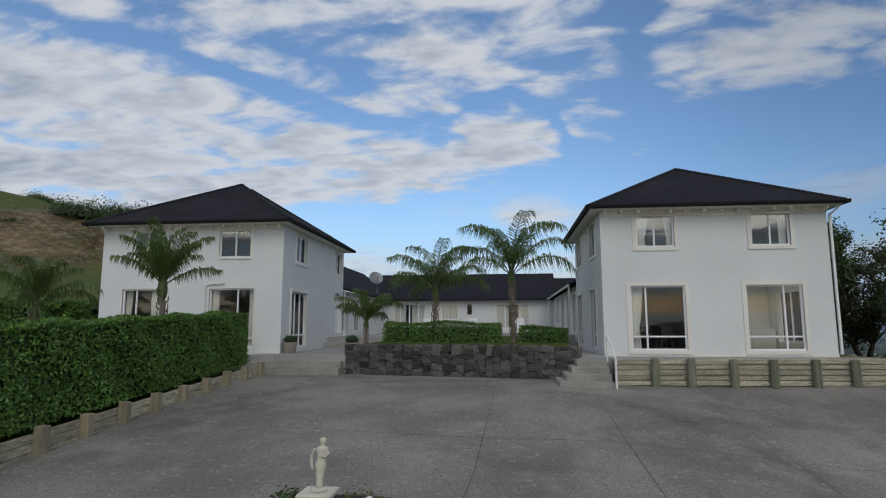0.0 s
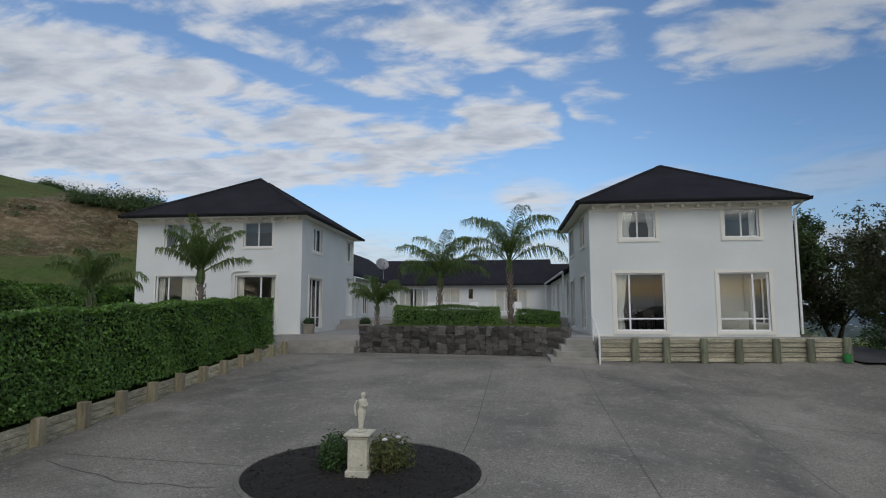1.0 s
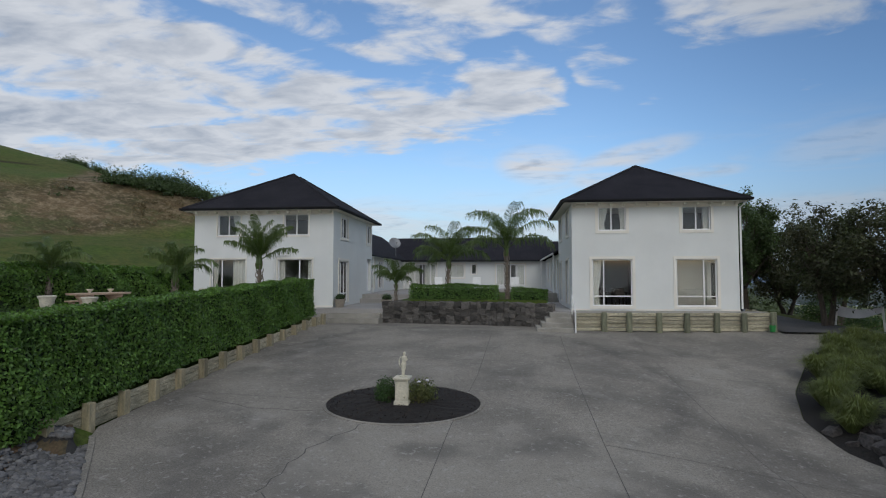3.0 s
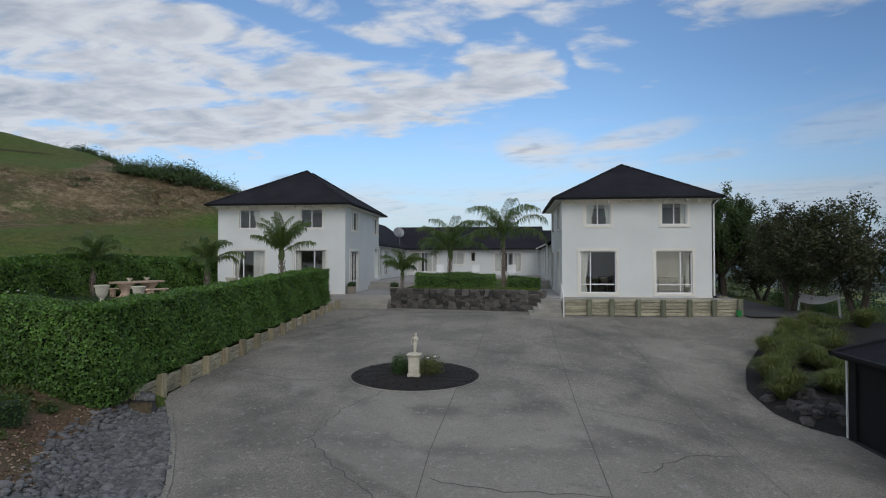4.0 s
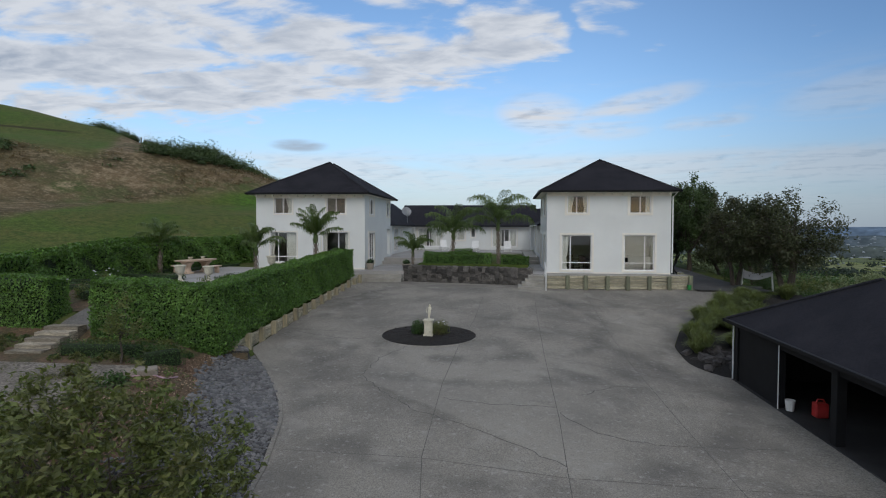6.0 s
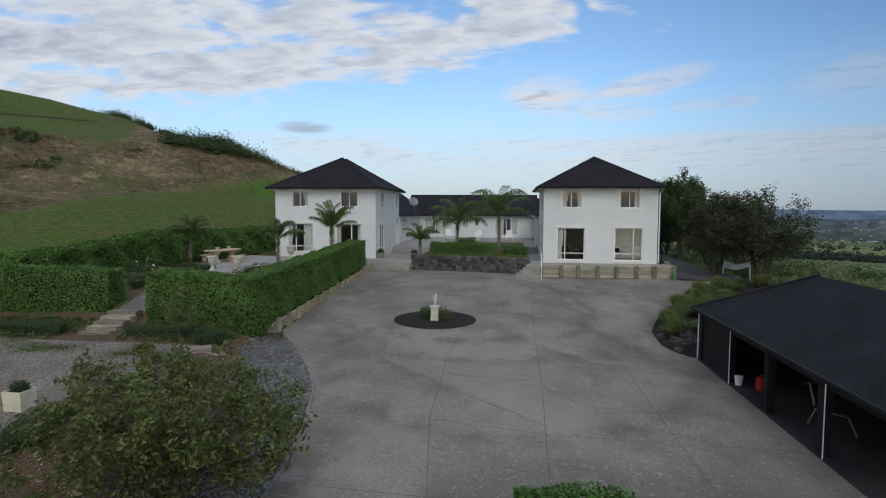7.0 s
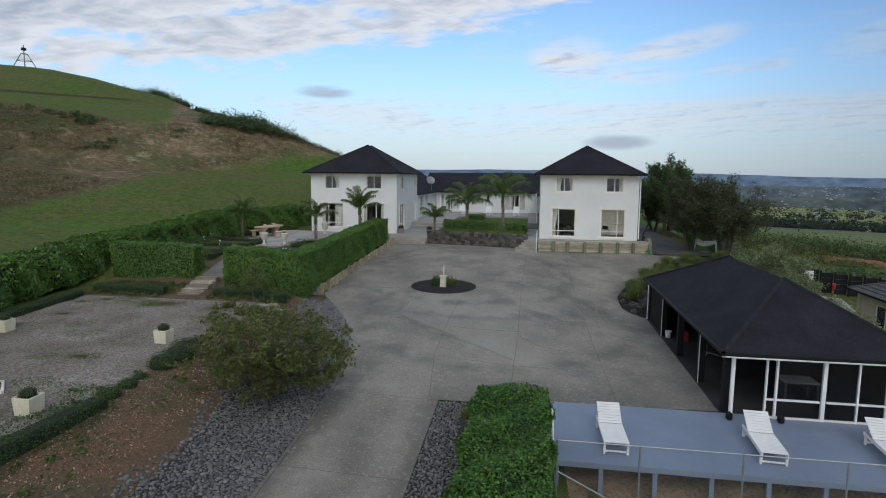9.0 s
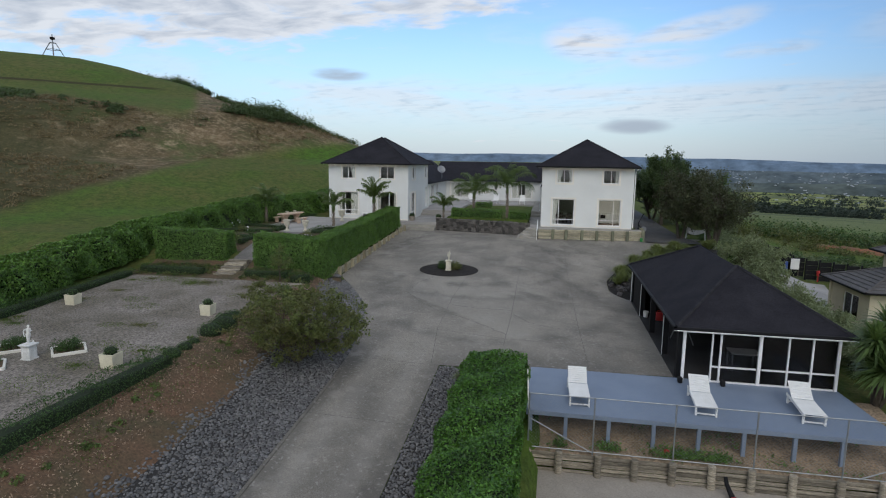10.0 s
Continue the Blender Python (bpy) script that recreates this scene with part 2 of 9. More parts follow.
def concrete_material():
    """Weathered drive: broad dark stains, tyre-worn streaks, pale scuffs and fine grit."""
    mt = material("drive_concrete", (0.255, 0.236, 0.202), (0.180, 0.166, 0.142), 0.9, 0.30, 30, 0.42, 0.2, 34, contrast=(0.38, 0.62), space="Position", spec=0.25)
    nt = mt.node_tree
    N, L = nt.nodes.new, nt.links.new
    bs = nt.nodes["Principled BSDF"]
    old = bs.inputs["Base Color"].links[0].from_socket
    pos = N("ShaderNodeNewGeometry").outputs["Position"]

    def patch(scale, stretch, lo, hi, colour, amount, src, rot=0.0):
        mp, n, r, mx, ml = N("ShaderNodeMapping"), N("ShaderNodeTexNoise"), N("ShaderNodeMapRange"), N("ShaderNodeMix"), N("ShaderNodeMath")
        mp.inputs["Scale"].default_value, mp.inputs["Rotation"].default_value = stretch, (0, 0, rot)
        L(pos, mp.inputs[0])
        L(mp.outputs[0], n.inputs["Vector"])
        n.inputs["Scale"].default_value, n.inputs["Detail"].default_value, n.inputs["Roughness"].default_value = scale, 7, 0.62
        r.interpolation_type = "SMOOTHSTEP"
        r.inputs["From Min"].default_value, r.inputs["From Max"].default_value = lo, hi
        L(n.outputs["Fac"], r.inputs["Value"])
        ml.operation, ml.inputs[1].default_value = "MULTIPLY", amount
        L(r.outputs[0], ml.inputs[0])
        mx.data_type = "RGBA"
        L(ml.outputs[0], mx.inputs["Factor"])
        L(src, mx.inputs["A"])
        mx.inputs["B"].default_value = (*colour, 1)
        return mx.outputs["Result"]

    sp = N("ShaderNodeSeparateXYZ")
    L(pos, sp.inputs[0])
    wn = N("ShaderNodeTexNoise")
    wn.inputs["Scale"].default_value, wn.inputs["Detail"].default_value = 0.55, 6
    L(pos, wn.inputs["Vector"])

    def m(op, a, b=0.0):
        n = N("ShaderNodeMath")
        n.operation = op
        for i, v in enumerate((a, b)):
            if isinstance(v, (int, float)):
                n.inputs[i].default_value = v
            else:
                L(v, n.inputs[i])
        return n.outputs[0]

    def ss(x, a, b):
        n = N("ShaderNodeMapRange")
        n.interpolation_type = "SMOOTHSTEP"
        n.inputs["From Min"].default_value, n.inputs["From Max"].default_value = a, b
        L(x, n.inputs["Value"])
        return n.outputs[0]

    def tint(src, fac, colour):
        mx = N("ShaderNodeMix")
        mx.data_type = "RGBA"
        L(fac, mx.inputs["Factor"])
        L(src, mx.inputs["A"])
        mx.inputs["B"].default_value = (*colour, 1)
        return mx.outputs["Result"]

    x, y, wob = sp.outputs[0], sp.outputs[1], m("SUBTRACT", wn.outputs["Fac"], 0.5)
    c = patch(0.30, (1, 1, 1), 0.44, 0.66, (0.135, 0.127, 0.115), 0.42, old)
    # the newer, paler slab that ends at the long crack
    edge = m("ADD", m("ADD", m("MULTIPLY", x, 0.66), m("MULTIPLY", y, 0.75)), m("ADD", 1.05, m("MULTIPLY", wob, 0.7)))
    slab = m("MULTIPLY", m("MULTIPLY", ss(edge, -0.10, 0.10), ss(m("ADD", x, m("MULTIPLY", wob, 0.5)), -2.9, -2.6)), m("MULTIPLY", m("SUBTRACT", 1.0, ss(y, 3.5, 5.5)), m("SUBTRACT", 1.0, ss(x, 3.3, 6.0))))
    c = tint(c, m("MULTIPLY", slab, 0.42), (0.306, 0.286, 0.248))
    # where tyres have turned: dark broken arcs round the court and along the drive
    for cx_, cy_, rad, wide, amount in ((-0.2, 9.6, 6.6, 0.75, 0.62), (0.6, 9.4, 8.6, 0.9, 0.5), (2.2, 1.2, 6.6, 0.8, 0.45), (-9.5, 16.5, 4.4, 0.7, 0.62), (7.5, 7.5, 6.2, 0.8, 0.42)):
        d = m("SQRT", m("ADD", m("POWER", m("SUBTRACT", x, cx_), 2.0), m("POWER", m("SUBTRACT", y, cy_), 2.0)))
        d = m("ABSOLUTE", m("SUBTRACT", m("ADD", d, m("MULTIPLY", wob, 1.6)), rad))
        c = tint(c, m("MULTIPLY", m("MULTIPLY", m("SUBTRACT", 1.0, ss(d, 0.0, wide)), ss(wn.outputs["Fac"], 0.36, 0.60)), amount), (0.100, 0.094, 0.085))
    tail = m("MULTIPLY", m("SUBTRACT", 1.0, ss(m("ABSOLUTE", m("ADD", m("ABSOLUTE", m("ADD", x, 1.0)), m("ADD", m("MULTIPLY", wob, 0.6), -0.85))), 0.05, 0.55)), m("SUBTRACT", 1.0, ss(y, -8, -3)))
    c = tint(c, m("MULTIPLY", tail, 0.30), (0.300, 0.283, 0.252))
    rim = m("MULTIPLY", ss(m("ADD", m("ABSOLUTE", m("ADD", x, 1.05)), m("MULTIPLY", wob, 1.4)), 1.15, 1.75), m("SUBTRACT", 1.0, ss(y, -9, -5)))
    c = tint(c, m("MULTIPLY", rim, 0.62), (0.105, 0.098, 0.087))
    c = patch(0.8, (1, 1, 1), 0.52, 0.74, (0.325, 0.307, 0.272), 0.50, c, 0.5)
    c = patch(2.2, (1, 1, 1), 0.58, 0.70, (0.108, 0.101, 0.091), 0.26, c)
    c = patch(7.5, (1, 1, 1), 0.56, 0.68, (0.38, 0.365, 0.335), 0.55, c, 0.1)
    c = patch(14.0, (1, 1, 1), 0.57, 0.68, (0.105, 0.098, 0.088), 0.40, c, 0.7)
    c = patch(55.0, (1, 1, 1), 0.60, 0.68, (0.44, 0.43, 0.40), 0.35, c, 0.3)
    L(c, bs.inputs["Base Color"])
    return mt


def screen_material():
    mt = glass_material()
    mt.name = "tinted_screen"
    for n in mt.node_tree.nodes:
        if n.type == "BSDF_TRANSPARENT":
            n.inputs[0].default_value = (0.58, 0.59, 0.61, 1)
        if n.type == "FRESNEL":
            n.inputs[0].default_value = 1.40
    return mt


PLASTER = material("white_plaster", (0.705, 0.72, 0.70), (0.65, 0.665, 0.645), 0.85, 0.5, 60, 0.03, 0.12, 90)
TRIM = material("cream_trim", (0.76, 0.735, 0.66), (0.72, 0.69, 0.615), 0.6, 1.0, 50, 0.04, 0.03)
FRAME = material("white_frame", (0.82, 0.82, 0.82), (0.78, 0.78, 0.78), 0.4, 2.0, 50, 0.02, 0.0)
GLASS = glass_material()
SCREEN = screen_material()
ROOF = material("dark_shingle", (0.0185, 0.0180, 0.0225), (0.027, 0.0265, 0.032), 0.9, 0.8, 30, 0.45, 0.6, 24, space="Position", spec=0.10)
GUTTER = material("dark_gutter", (0.016, 0.016, 0.018), None, 0.7, 2, 30, 0.1, 0.0, spec=0.2)
CONCRETE = concrete_material()
STEP = material("step_concrete", (0.36, 0.34, 0.30), (0.24, 0.23, 0.20), 0.9, 1.2, 45, 0.18, 0.2, space="Position")
# garage floor: the dimness under the roof is put into its colour
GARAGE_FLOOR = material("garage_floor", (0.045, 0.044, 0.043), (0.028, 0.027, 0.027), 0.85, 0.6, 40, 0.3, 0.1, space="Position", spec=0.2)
GARDEN_PATH = material("garden_path", (0.185, 0.175, 0.160), (0.12, 0.113, 0.103), 0.95, 0.9, 20, 0.35, 0.3, space="Position")
KITCHEN_WALL = material("kitchen_wall", (0.78, 0.77, 0.73), (0.72, 0.71, 0.67), 0.8, 1, 40, 0.03, 0.0)
PAVING = material("court_paving", (0.36, 0.345, 0.325), (0.27, 0.26, 0.245), 0.9, 0.5, 25, 0.15, 0.1, space="Position")
JOINT = material("joint_filler", (0.105, 0.099, 0.090), None, 0.95, 2, 40, 0.3, 0.1, space="Position")
BASALT = material("basalt", (0.118, 0.108, 0.096), (0.040, 0.037, 0.034), 0.85, 7.0, 22, 0.75, 0.7, 30, rand=0.6)
MORTAR = material("basalt_mortar", (0.04, 0.038, 0.036), None, 0.95, 3, 40, 0.3, 0.3)
TIMBER = material("weathered_timber", (0.50, 0.45, 0.325), (0.25, 0.235, 0.165), 0.85, 3.5, 26, 0.45, 0.5, stretch=(0.35, 1, 4), rand=0.22)
POST = material("green_treated_post", (0.22, 0.225, 0.150), (0.13, 0.135, 0.09), 0.85, 3, 30, 0.25, 0.3, stretch=(3, 3, 0.5), rand=0.2)
BARE_POST = material("pale_post", (0.40, 0.34, 0.22), (0.23, 0.21, 0.14), 0.85, 3, 30, 0.25, 0.3, stretch=(3, 3, 0.5), rand=0.3)
HEDGE_LEAF = leaf_material("hedge_leaf", (0.115, 0.214, 0.043), (0.064, 0.133, 0.027), 0.75, 0.32)
# same leaf as the other hedges, with weaker light put into its colour
DIMMED_HEDGE_LEAF = leaf_material("dimmed_hedge_leaf", (0.080, 0.178, 0.028), (0.042, 0.105, 0.017), 0.75, 0.32)
# hedge insides: the shade between leaves is put into this near-black colour
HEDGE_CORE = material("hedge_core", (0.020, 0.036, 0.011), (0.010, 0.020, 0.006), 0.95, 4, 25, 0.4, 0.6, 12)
BOX_LEAF = leaf_material("box_leaf", (0.05, 0.10, 0.025), (0.035, 0.07, 0.018), 0.5, 0.45)
PALM_LEAF = leaf_material("palm_leaf", (0.105, 0.155, 0.045), (0.065, 0.105, 0.030), 0.4, 0.42)
PALM_TRUNK = material("palm_trunk", (0.25, 0.21, 0.165), (0.125, 0.10, 0.08), 0.95, 5, 30, 0.4, 0.8, 18, stretch=(1, 1, 2.5))
BARK = material("bark", (0.10, 0.08, 0.06), (0.06, 0.05, 0.04), 0.95, 6, 30, 0.3, 0.6, stretch=(2, 2, 0.5))
TREE_LEAF = leaf_material("tree_leaf", (0.072, 0.112, 0.038), (0.040, 0.066, 0.024), 0.5, 0.5)
FAR_LEAF = leaf_material("far_tree_leaf", (0.034, 0.050, 0.036), (0.022, 0.034, 0.028), 0.4, 0.8, 0.1)
TREE_LEAF_RED = leaf_material("copper_tree_leaf", (0.062, 0.078, 0.034), (0.048, 0.044, 0.026), 0.55, 0.5)
SHRUB_LEAF = leaf_material("shrub_leaf", (0.112, 0.146, 0.040), (0.095, 0.085, 0.033), 0.6, 0.5)
GREY_LEAF = leaf_material("grey_shrub_leaf", (0.13, 0.16, 0.085), (0.075, 0.10, 0.05), 0.4, 0.6)
PALE_LEAF = leaf_material("pale_grey_leaf", (0.21, 0.245, 0.135), (0.12, 0.15, 0.075), 0.45, 0.6)
OLD_TIMBER = material("old_grey_timber", (0.37, 0.325, 0.25), (0.15, 0.132, 0.10), 0.9, 4.0, 24, 0.5, 0.6, stretch=(0.3, 1, 4), rand=0.45)
GRASS_BLADE = leaf_material("tussock_blade", (0.12, 0.16, 0.045), (0.06, 0.10, 0.025), 0.5, 0.6)
BED_BLADE = leaf_material("bed_grass_blade", (0.155, 0.185, 0.065), (0.085, 0.115, 0.035), 0.5, 0.6)
FLAX = leaf_material("yucca_blade", (0.115, 0.175, 0.055), (0.07, 0.115, 0.035), 0.4, 0.45)
RIDGE = material("worn_ridge_cap", (0.035, 0.035, 0.04), (0.022, 0.022, 0.026), 0.9, 3, 28, 0.4, 0.3, spec=0.1)
MULCH = material("bark_mulch", (0.018, 0.015, 0.013), (0.010, 0.009, 0.008), 0.95, 8, 35, 0.6, 1.0, 22, space="Position")
RIVER = material("river_stone", (0.118, 0.115, 0.112), (0.076, 0.076, 0.078), 0.9, 4, 30, 0.25, 0.1, rand=0.38, island=0.38)
LAVA = material("lava_rock", (0.09, 0.08, 0.075), (0.04, 0.037, 0.036), 0.95, 4, 20, 0.4, 0.8, 12, rand=0.4)
SOIL = material("bank_soil", (0.138, 0.078, 0.045), (0.080, 0.066, 0.034), 0.95, 0.7, 14, 0.4, 0.6, 9, space="Position")
GRAVEL = material("pale_gravel", (0.222, 0.196, 0.168), (0.125, 0.108, 0.080), 0.95, 0.45, 13, 0.75, 1.0, 13, space="Position")
DECK = material("blue_deck_paint", (0.20, 0.25, 0.33), (0.17, 0.215, 0.29), 0.55, 0.6, 40, 0.06, 0.05, space="Position")
BLACK = material("black_cladding", (0.009, 0.009, 0.010), (0.013, 0.013, 0.014), 0.7, 1.5, 30, 0.2, 0.1, spec=0.2)
WHITE_PAINT = material("white_paint", (0.78, 0.78, 0.76), (0.70, 0.70, 0.67), 0.5, 2, 40, 0.05, 0.03)
CAST = material("cast_stone", (0.66, 0.62, 0.50), (0.50, 0.47, 0.37), 0.85, 4, 30, 0.15, 0.3)
CAST_WHITE = material("white_cast_stone", (0.72, 0.72, 0.70), (0.56, 0.56, 0.53), 0.85, 4, 30, 0.12, 0.2)
CREAM = material("cream_planter", (0.70, 0.66, 0.50), (0.58, 0.54, 0.40), 0.7, 3, 30, 0.08, 0.05)
TERRA = material("pale_terrazzo", (0.62, 0.46, 0.34), (0.50, 0.37, 0.27), 0.75, 4, 60, 0.15, 0.1)
POT = material("cement_pot", (0.30, 0.26, 0.21), (0.22, 0.19, 0.155), 0.85, 4, 30, 0.2, 0.2)
STEEL = material("galvanised_steel", (0.33, 0.35, 0.36), (0.26, 0.28, 0.29), 0.45, 5, 50, 0.1, 0.0, metal=0.7)
CURTAIN = material("curtain", (0.82, 0.81, 0.78), (0.74, 0.73, 0.69), 0.95, 3, 60, 0.06, 0.1, stretch=(6, 6, 0.5))
# inner walls: a neutral grey that carries the dimness of the unlit rooms
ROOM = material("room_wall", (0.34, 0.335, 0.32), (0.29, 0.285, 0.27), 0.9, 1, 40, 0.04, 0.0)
ROOM_FLOOR = material("room_floor", (0.20, 0.13, 0.08), (0.14, 0.09, 0.055), 0.5, 1, 20, 0.2, 0.05)
DARK_WOOD = material("dark_wood", (0.05, 0.03, 0.02), (0.035, 0.02, 0.014), 0.5, 4, 30, 0.2, 0.05)
ASPHALT = material("lane_asphalt", (0.085, 0.083, 0.082), (0.058, 0.057, 0.057), 0.9, 0.6, 40, 0.3, 0.3, space="Position")
GREEN_PLASTIC = material("green_plastic", (0.03, 0.25, 0.06), None, 0.4, 3, 30, 0.05, 0.0)
RED_PLASTIC = material("red_plastic", (0.45, 0.03, 0.03), None, 0.45, 3, 30, 0.05, 0.0)
GREY_METAL = material("grey_metal", (0.25, 0.26, 0.27), None, 0.5, 3, 30, 0.1, 0.0, metal=0.5)
BEIGE = material("beige_render", (0.55, 0.49, 0.35), (0.48, 0.43, 0.31), 0.85, 1, 40, 0.08, 0.1)
TILE = material("grey_roof_tile", (0.10, 0.095, 0.095), (0.07, 0.067, 0.067), 0.8, 2, 20, 0.25, 0.3, space="Position")
FABRIC = material("white_cloth", (0.72, 0.72, 0.74), (0.62, 0.62, 0.64), 0.9, 2, 40, 0.05, 0.05)


# ---- mesh helpers ----
def box(bm, x0, x1, y0, y1, z0, z1, m=None, bevel=0.0):
    """A box, with worn edges if bevel is given."""
    mm = Matrix.Translation(((x0 + x1) / 2, (y0 + y1) / 2, (z0 + z1) / 2)) @ Matrix.Diagonal((abs(x1 - x0), abs(y1 - y0), abs(z1 - z0), 1))
    made = bmesh.ops.create_cube(bm, size=1.0, matrix=(m @ mm) if m else mm)["verts"]
    if bevel:
        edges = list({e for v in made for e in v.link_edges})
        bmesh.ops.bevel(bm, geom=edges, offset=bevel, segments=1, affect="EDGES")
    return bm


def lathe(bm, profile, at=(0, 0, 0), sides=16, m=None, squash=1.0):
    """A turned form from (radius, height) pairs."""
    rings = []
    for r, z in profile:
        ring = []
        for i in range(sides):
            a = 2 * math.pi * i / sides
            p = Vector((at[0] + r * math.cos(a), at[1] + r * squash * math.sin(a), at[2] + z))
            ring.append(bm.verts.new(m @ p if m else p))
        rings.append(ring)
    for lo, hi in zip(rings, rings[1:]):
        for i in range(sides):
            j = (i + 1) % sides
            bm.faces.new((lo[i], lo[j], hi[j], hi[i]))
    bm.faces.new(rings[0][::-1])
    bm.faces.new(rings[-1])
    return bm


def tube(bm, points, r0, r1=None, sides=6):
    """A tapered tube through points."""
    r1 = r0 if r1 is None else r1
    pts = [Vector(p) for p in points]
    rings = []
    for i, p in enumerate(pts):
        d = (pts[min(i + 1, len(pts) - 1)] - pts[max(i - 1, 0)]).normalized()
        s = d.cross(Vector((0.31, 0.17, 0.93))).normalized()
        u = s.cross(d)
        r = r0 + (r1 - r0) * i / max(1, len(pts) - 1)
        rings.append([bm.verts.new(p + (s * math.cos(a) + u * math.sin(a)) * r) for a in (2 * math.pi * k / sides for k in range(sides))])
    for lo, hi in zip(rings, rings[1:]):
        for i in range(sides):
            j = (i + 1) % sides
            bm.faces.new((lo[i], lo[j], hi[j], hi[i]))
    bm.faces.new(rings[0][::-1])
    bm.faces.new(rings[-1])
    return bm


def finish(bm, name, mat, smooth=False, fix=True):
    if fix:
        bmesh.ops.recalc_face_normals(bm, faces=bm.faces[:])
    me = bpy.data.meshes.new(name)
    bm.to_mesh(me)
    bm.free()
    me.materials.append(mat)
    if smooth:
        me.shade_smooth()
    return me


def base(name, at, label, category, group="", kind=""):
    """The Empty at a thing's base, which parents its parts."""
    ob = new(name)
    ob.empty_display_size = 0.1
    ob.location = at
    return tagged(ob, label, category, group, kind)


def origin(ob):
    p = Vector(ob.location)
    while ob.parent:
        ob = ob.parent
        p += Vector(ob.location)
    return p


def part(name, bm, mat, parent, label="", smooth=False, fix=True):
    """Links bm (in world coordinates) as one mesh under a thing or a part."""
    o = origin(parent)
    bmesh.ops.translate(bm, verts=bm.verts[:], vec=-o)
    ob = new(name, finish(bm, name, mat, smooth, fix))
    ob.parent = parent
    return tagged(ob, label)


def thing(name, bm, mat, label, category, group="", kind="", smooth=False, at=None, fix=True):
    """Links bm (in world coordinates) as a top-level mesh."""
    if at is not None:
        bmesh.ops.translate(bm, verts=bm.verts[:], vec=-Vector(at))
    ob = new(name, finish(bm, name, mat, smooth, fix))
    if at is not None:
        ob.location = at
    return tagged(ob, label, category, group, kind)


def fast_mesh(name, verts, faces, mat, smooth=False):
    me = bpy.data.meshes.new(name)
    me.from_pydata([tuple(v) for v in verts] if not isinstance(verts, np.ndarray) else verts.tolist(), [], faces if not isinstance(faces, np.ndarray) else faces.tolist())
    me.materials.append(mat)
    if smooth:
        me.shade_smooth()
    return me


def leaves(points, normals, length, width, rng, spread=0.6, fold=0.15):
    """Corners and faces of many small folded leaves at points, facing roughly along normals."""
    n = len(points)
    nr = normals + rng.normal(0, spread, (n, 3))
    nr /= np.linalg.norm(nr, axis=1, keepdims=True) + 1e-9
    t = rng.normal(0, 1, (n, 3))
    t -= nr * (t * nr).sum(1, keepdims=True)
    t /= np.linalg.norm(t, axis=1, keepdims=True) + 1e-9
    s = np.cross(nr, t)
    k = rng.uniform(0.65, 1.25, (n, 1))
    a = points - t * length * 0.5 * k
    c = points + t * length * 0.5 * k
    b = points + s * width * 0.5 * k + nr * fold * width
    d = points - s * width * 0.5 * k + nr * fold * width
    v = np.stack([a, b, c, d], 1).reshape(-1, 3)
    i = np.arange(n) * 4
    f = np.concatenate([np.stack([i, i + 1, i + 2], 1), np.stack([i, i + 2, i + 3], 1)])
    return v, f


def mesh_part(name, v, f, mat, parent, label="", kind=""):
    ob = new(name, fast_mesh(name, np.asarray(v) - np.array(origin(parent)), f, mat))
    ob.parent = parent
    return tagged(ob, label, kind=kind)


def smooth01(a, b, x):
    k = np.clip((np.asarray(x, float) - a) / (b - a), 0, 1)
    return k * k * (3 - 2 * k)


# ---- the lie of the land ----
def drive_z(x, y):
    """Height of the concrete court and drive."""
    x, y = np.asarray(x, float), np.asarray(y, float)
    b = np.minimum(-0.98 + 0.088 * y, 0.50) + 0.006 * np.maximum(0, -x - 3)
    b = np.minimum(b, 0.55)
    r = np.where(y < 4.5, -1.45, np.minimum(-1.45 + 0.14 * (y - 4.5), 0.44))
    return b + (r - b) * smooth01(2, 10, x)


CURB = [(-45, -3.3), (-17, -2.95), (-10, -3.0), (-7.6, -3.12), (-5.2, -3.42), (-2.6, -4.05), (-1.2, -4.65), (0.6, -5.66), (2.9, -7.2), (3.6, -7.75), (18.6, -7.45), (30, -7.4)]
BED = [(4.6, 10.0), (5.2, 9.35), (5.9, 9.0), (7.7, 9.0), (10.0, 9.85), (12.5, 11.3), (14.4, 12.5), (16.4, 14.8), (18.2, 16.6), (20, 17.6)]


def curb_x(y):
    return np.interp(y, [p[0] for p in CURB], [p[1] for p in CURB])


def bed_x(y):
    return np.interp(y, [p[0] for p in BED], [p[1] for p in BED])


def hill_z(x, y):
    """The grassy hill that rises to the north-west."""
    u, v = -0.69 * x + 0.73 * y, 0.73 * x + 0.69 * y
    rise = np.interp(u, [24, 34, 45, 55, 68, 90, 110, 150, 260], [0, 0.8, 4.0, 5.4, 12.2, 16.4, 24.0, 29.6, 32])
    crest = np.interp(v, [-120, -60, -17, -5, 5, 13.7, 22, 33, 60, 110], [27, 28.8, 29.5, 22.6, 19.8, 12.2, 8.4, 6.7, 2.0, -12])
    k = 1.2
    low = -k * np.log(np.exp(-rise / k) + np.exp(-np.maximum(crest, -20) / k))
    return low * smooth01(22, 34, u)


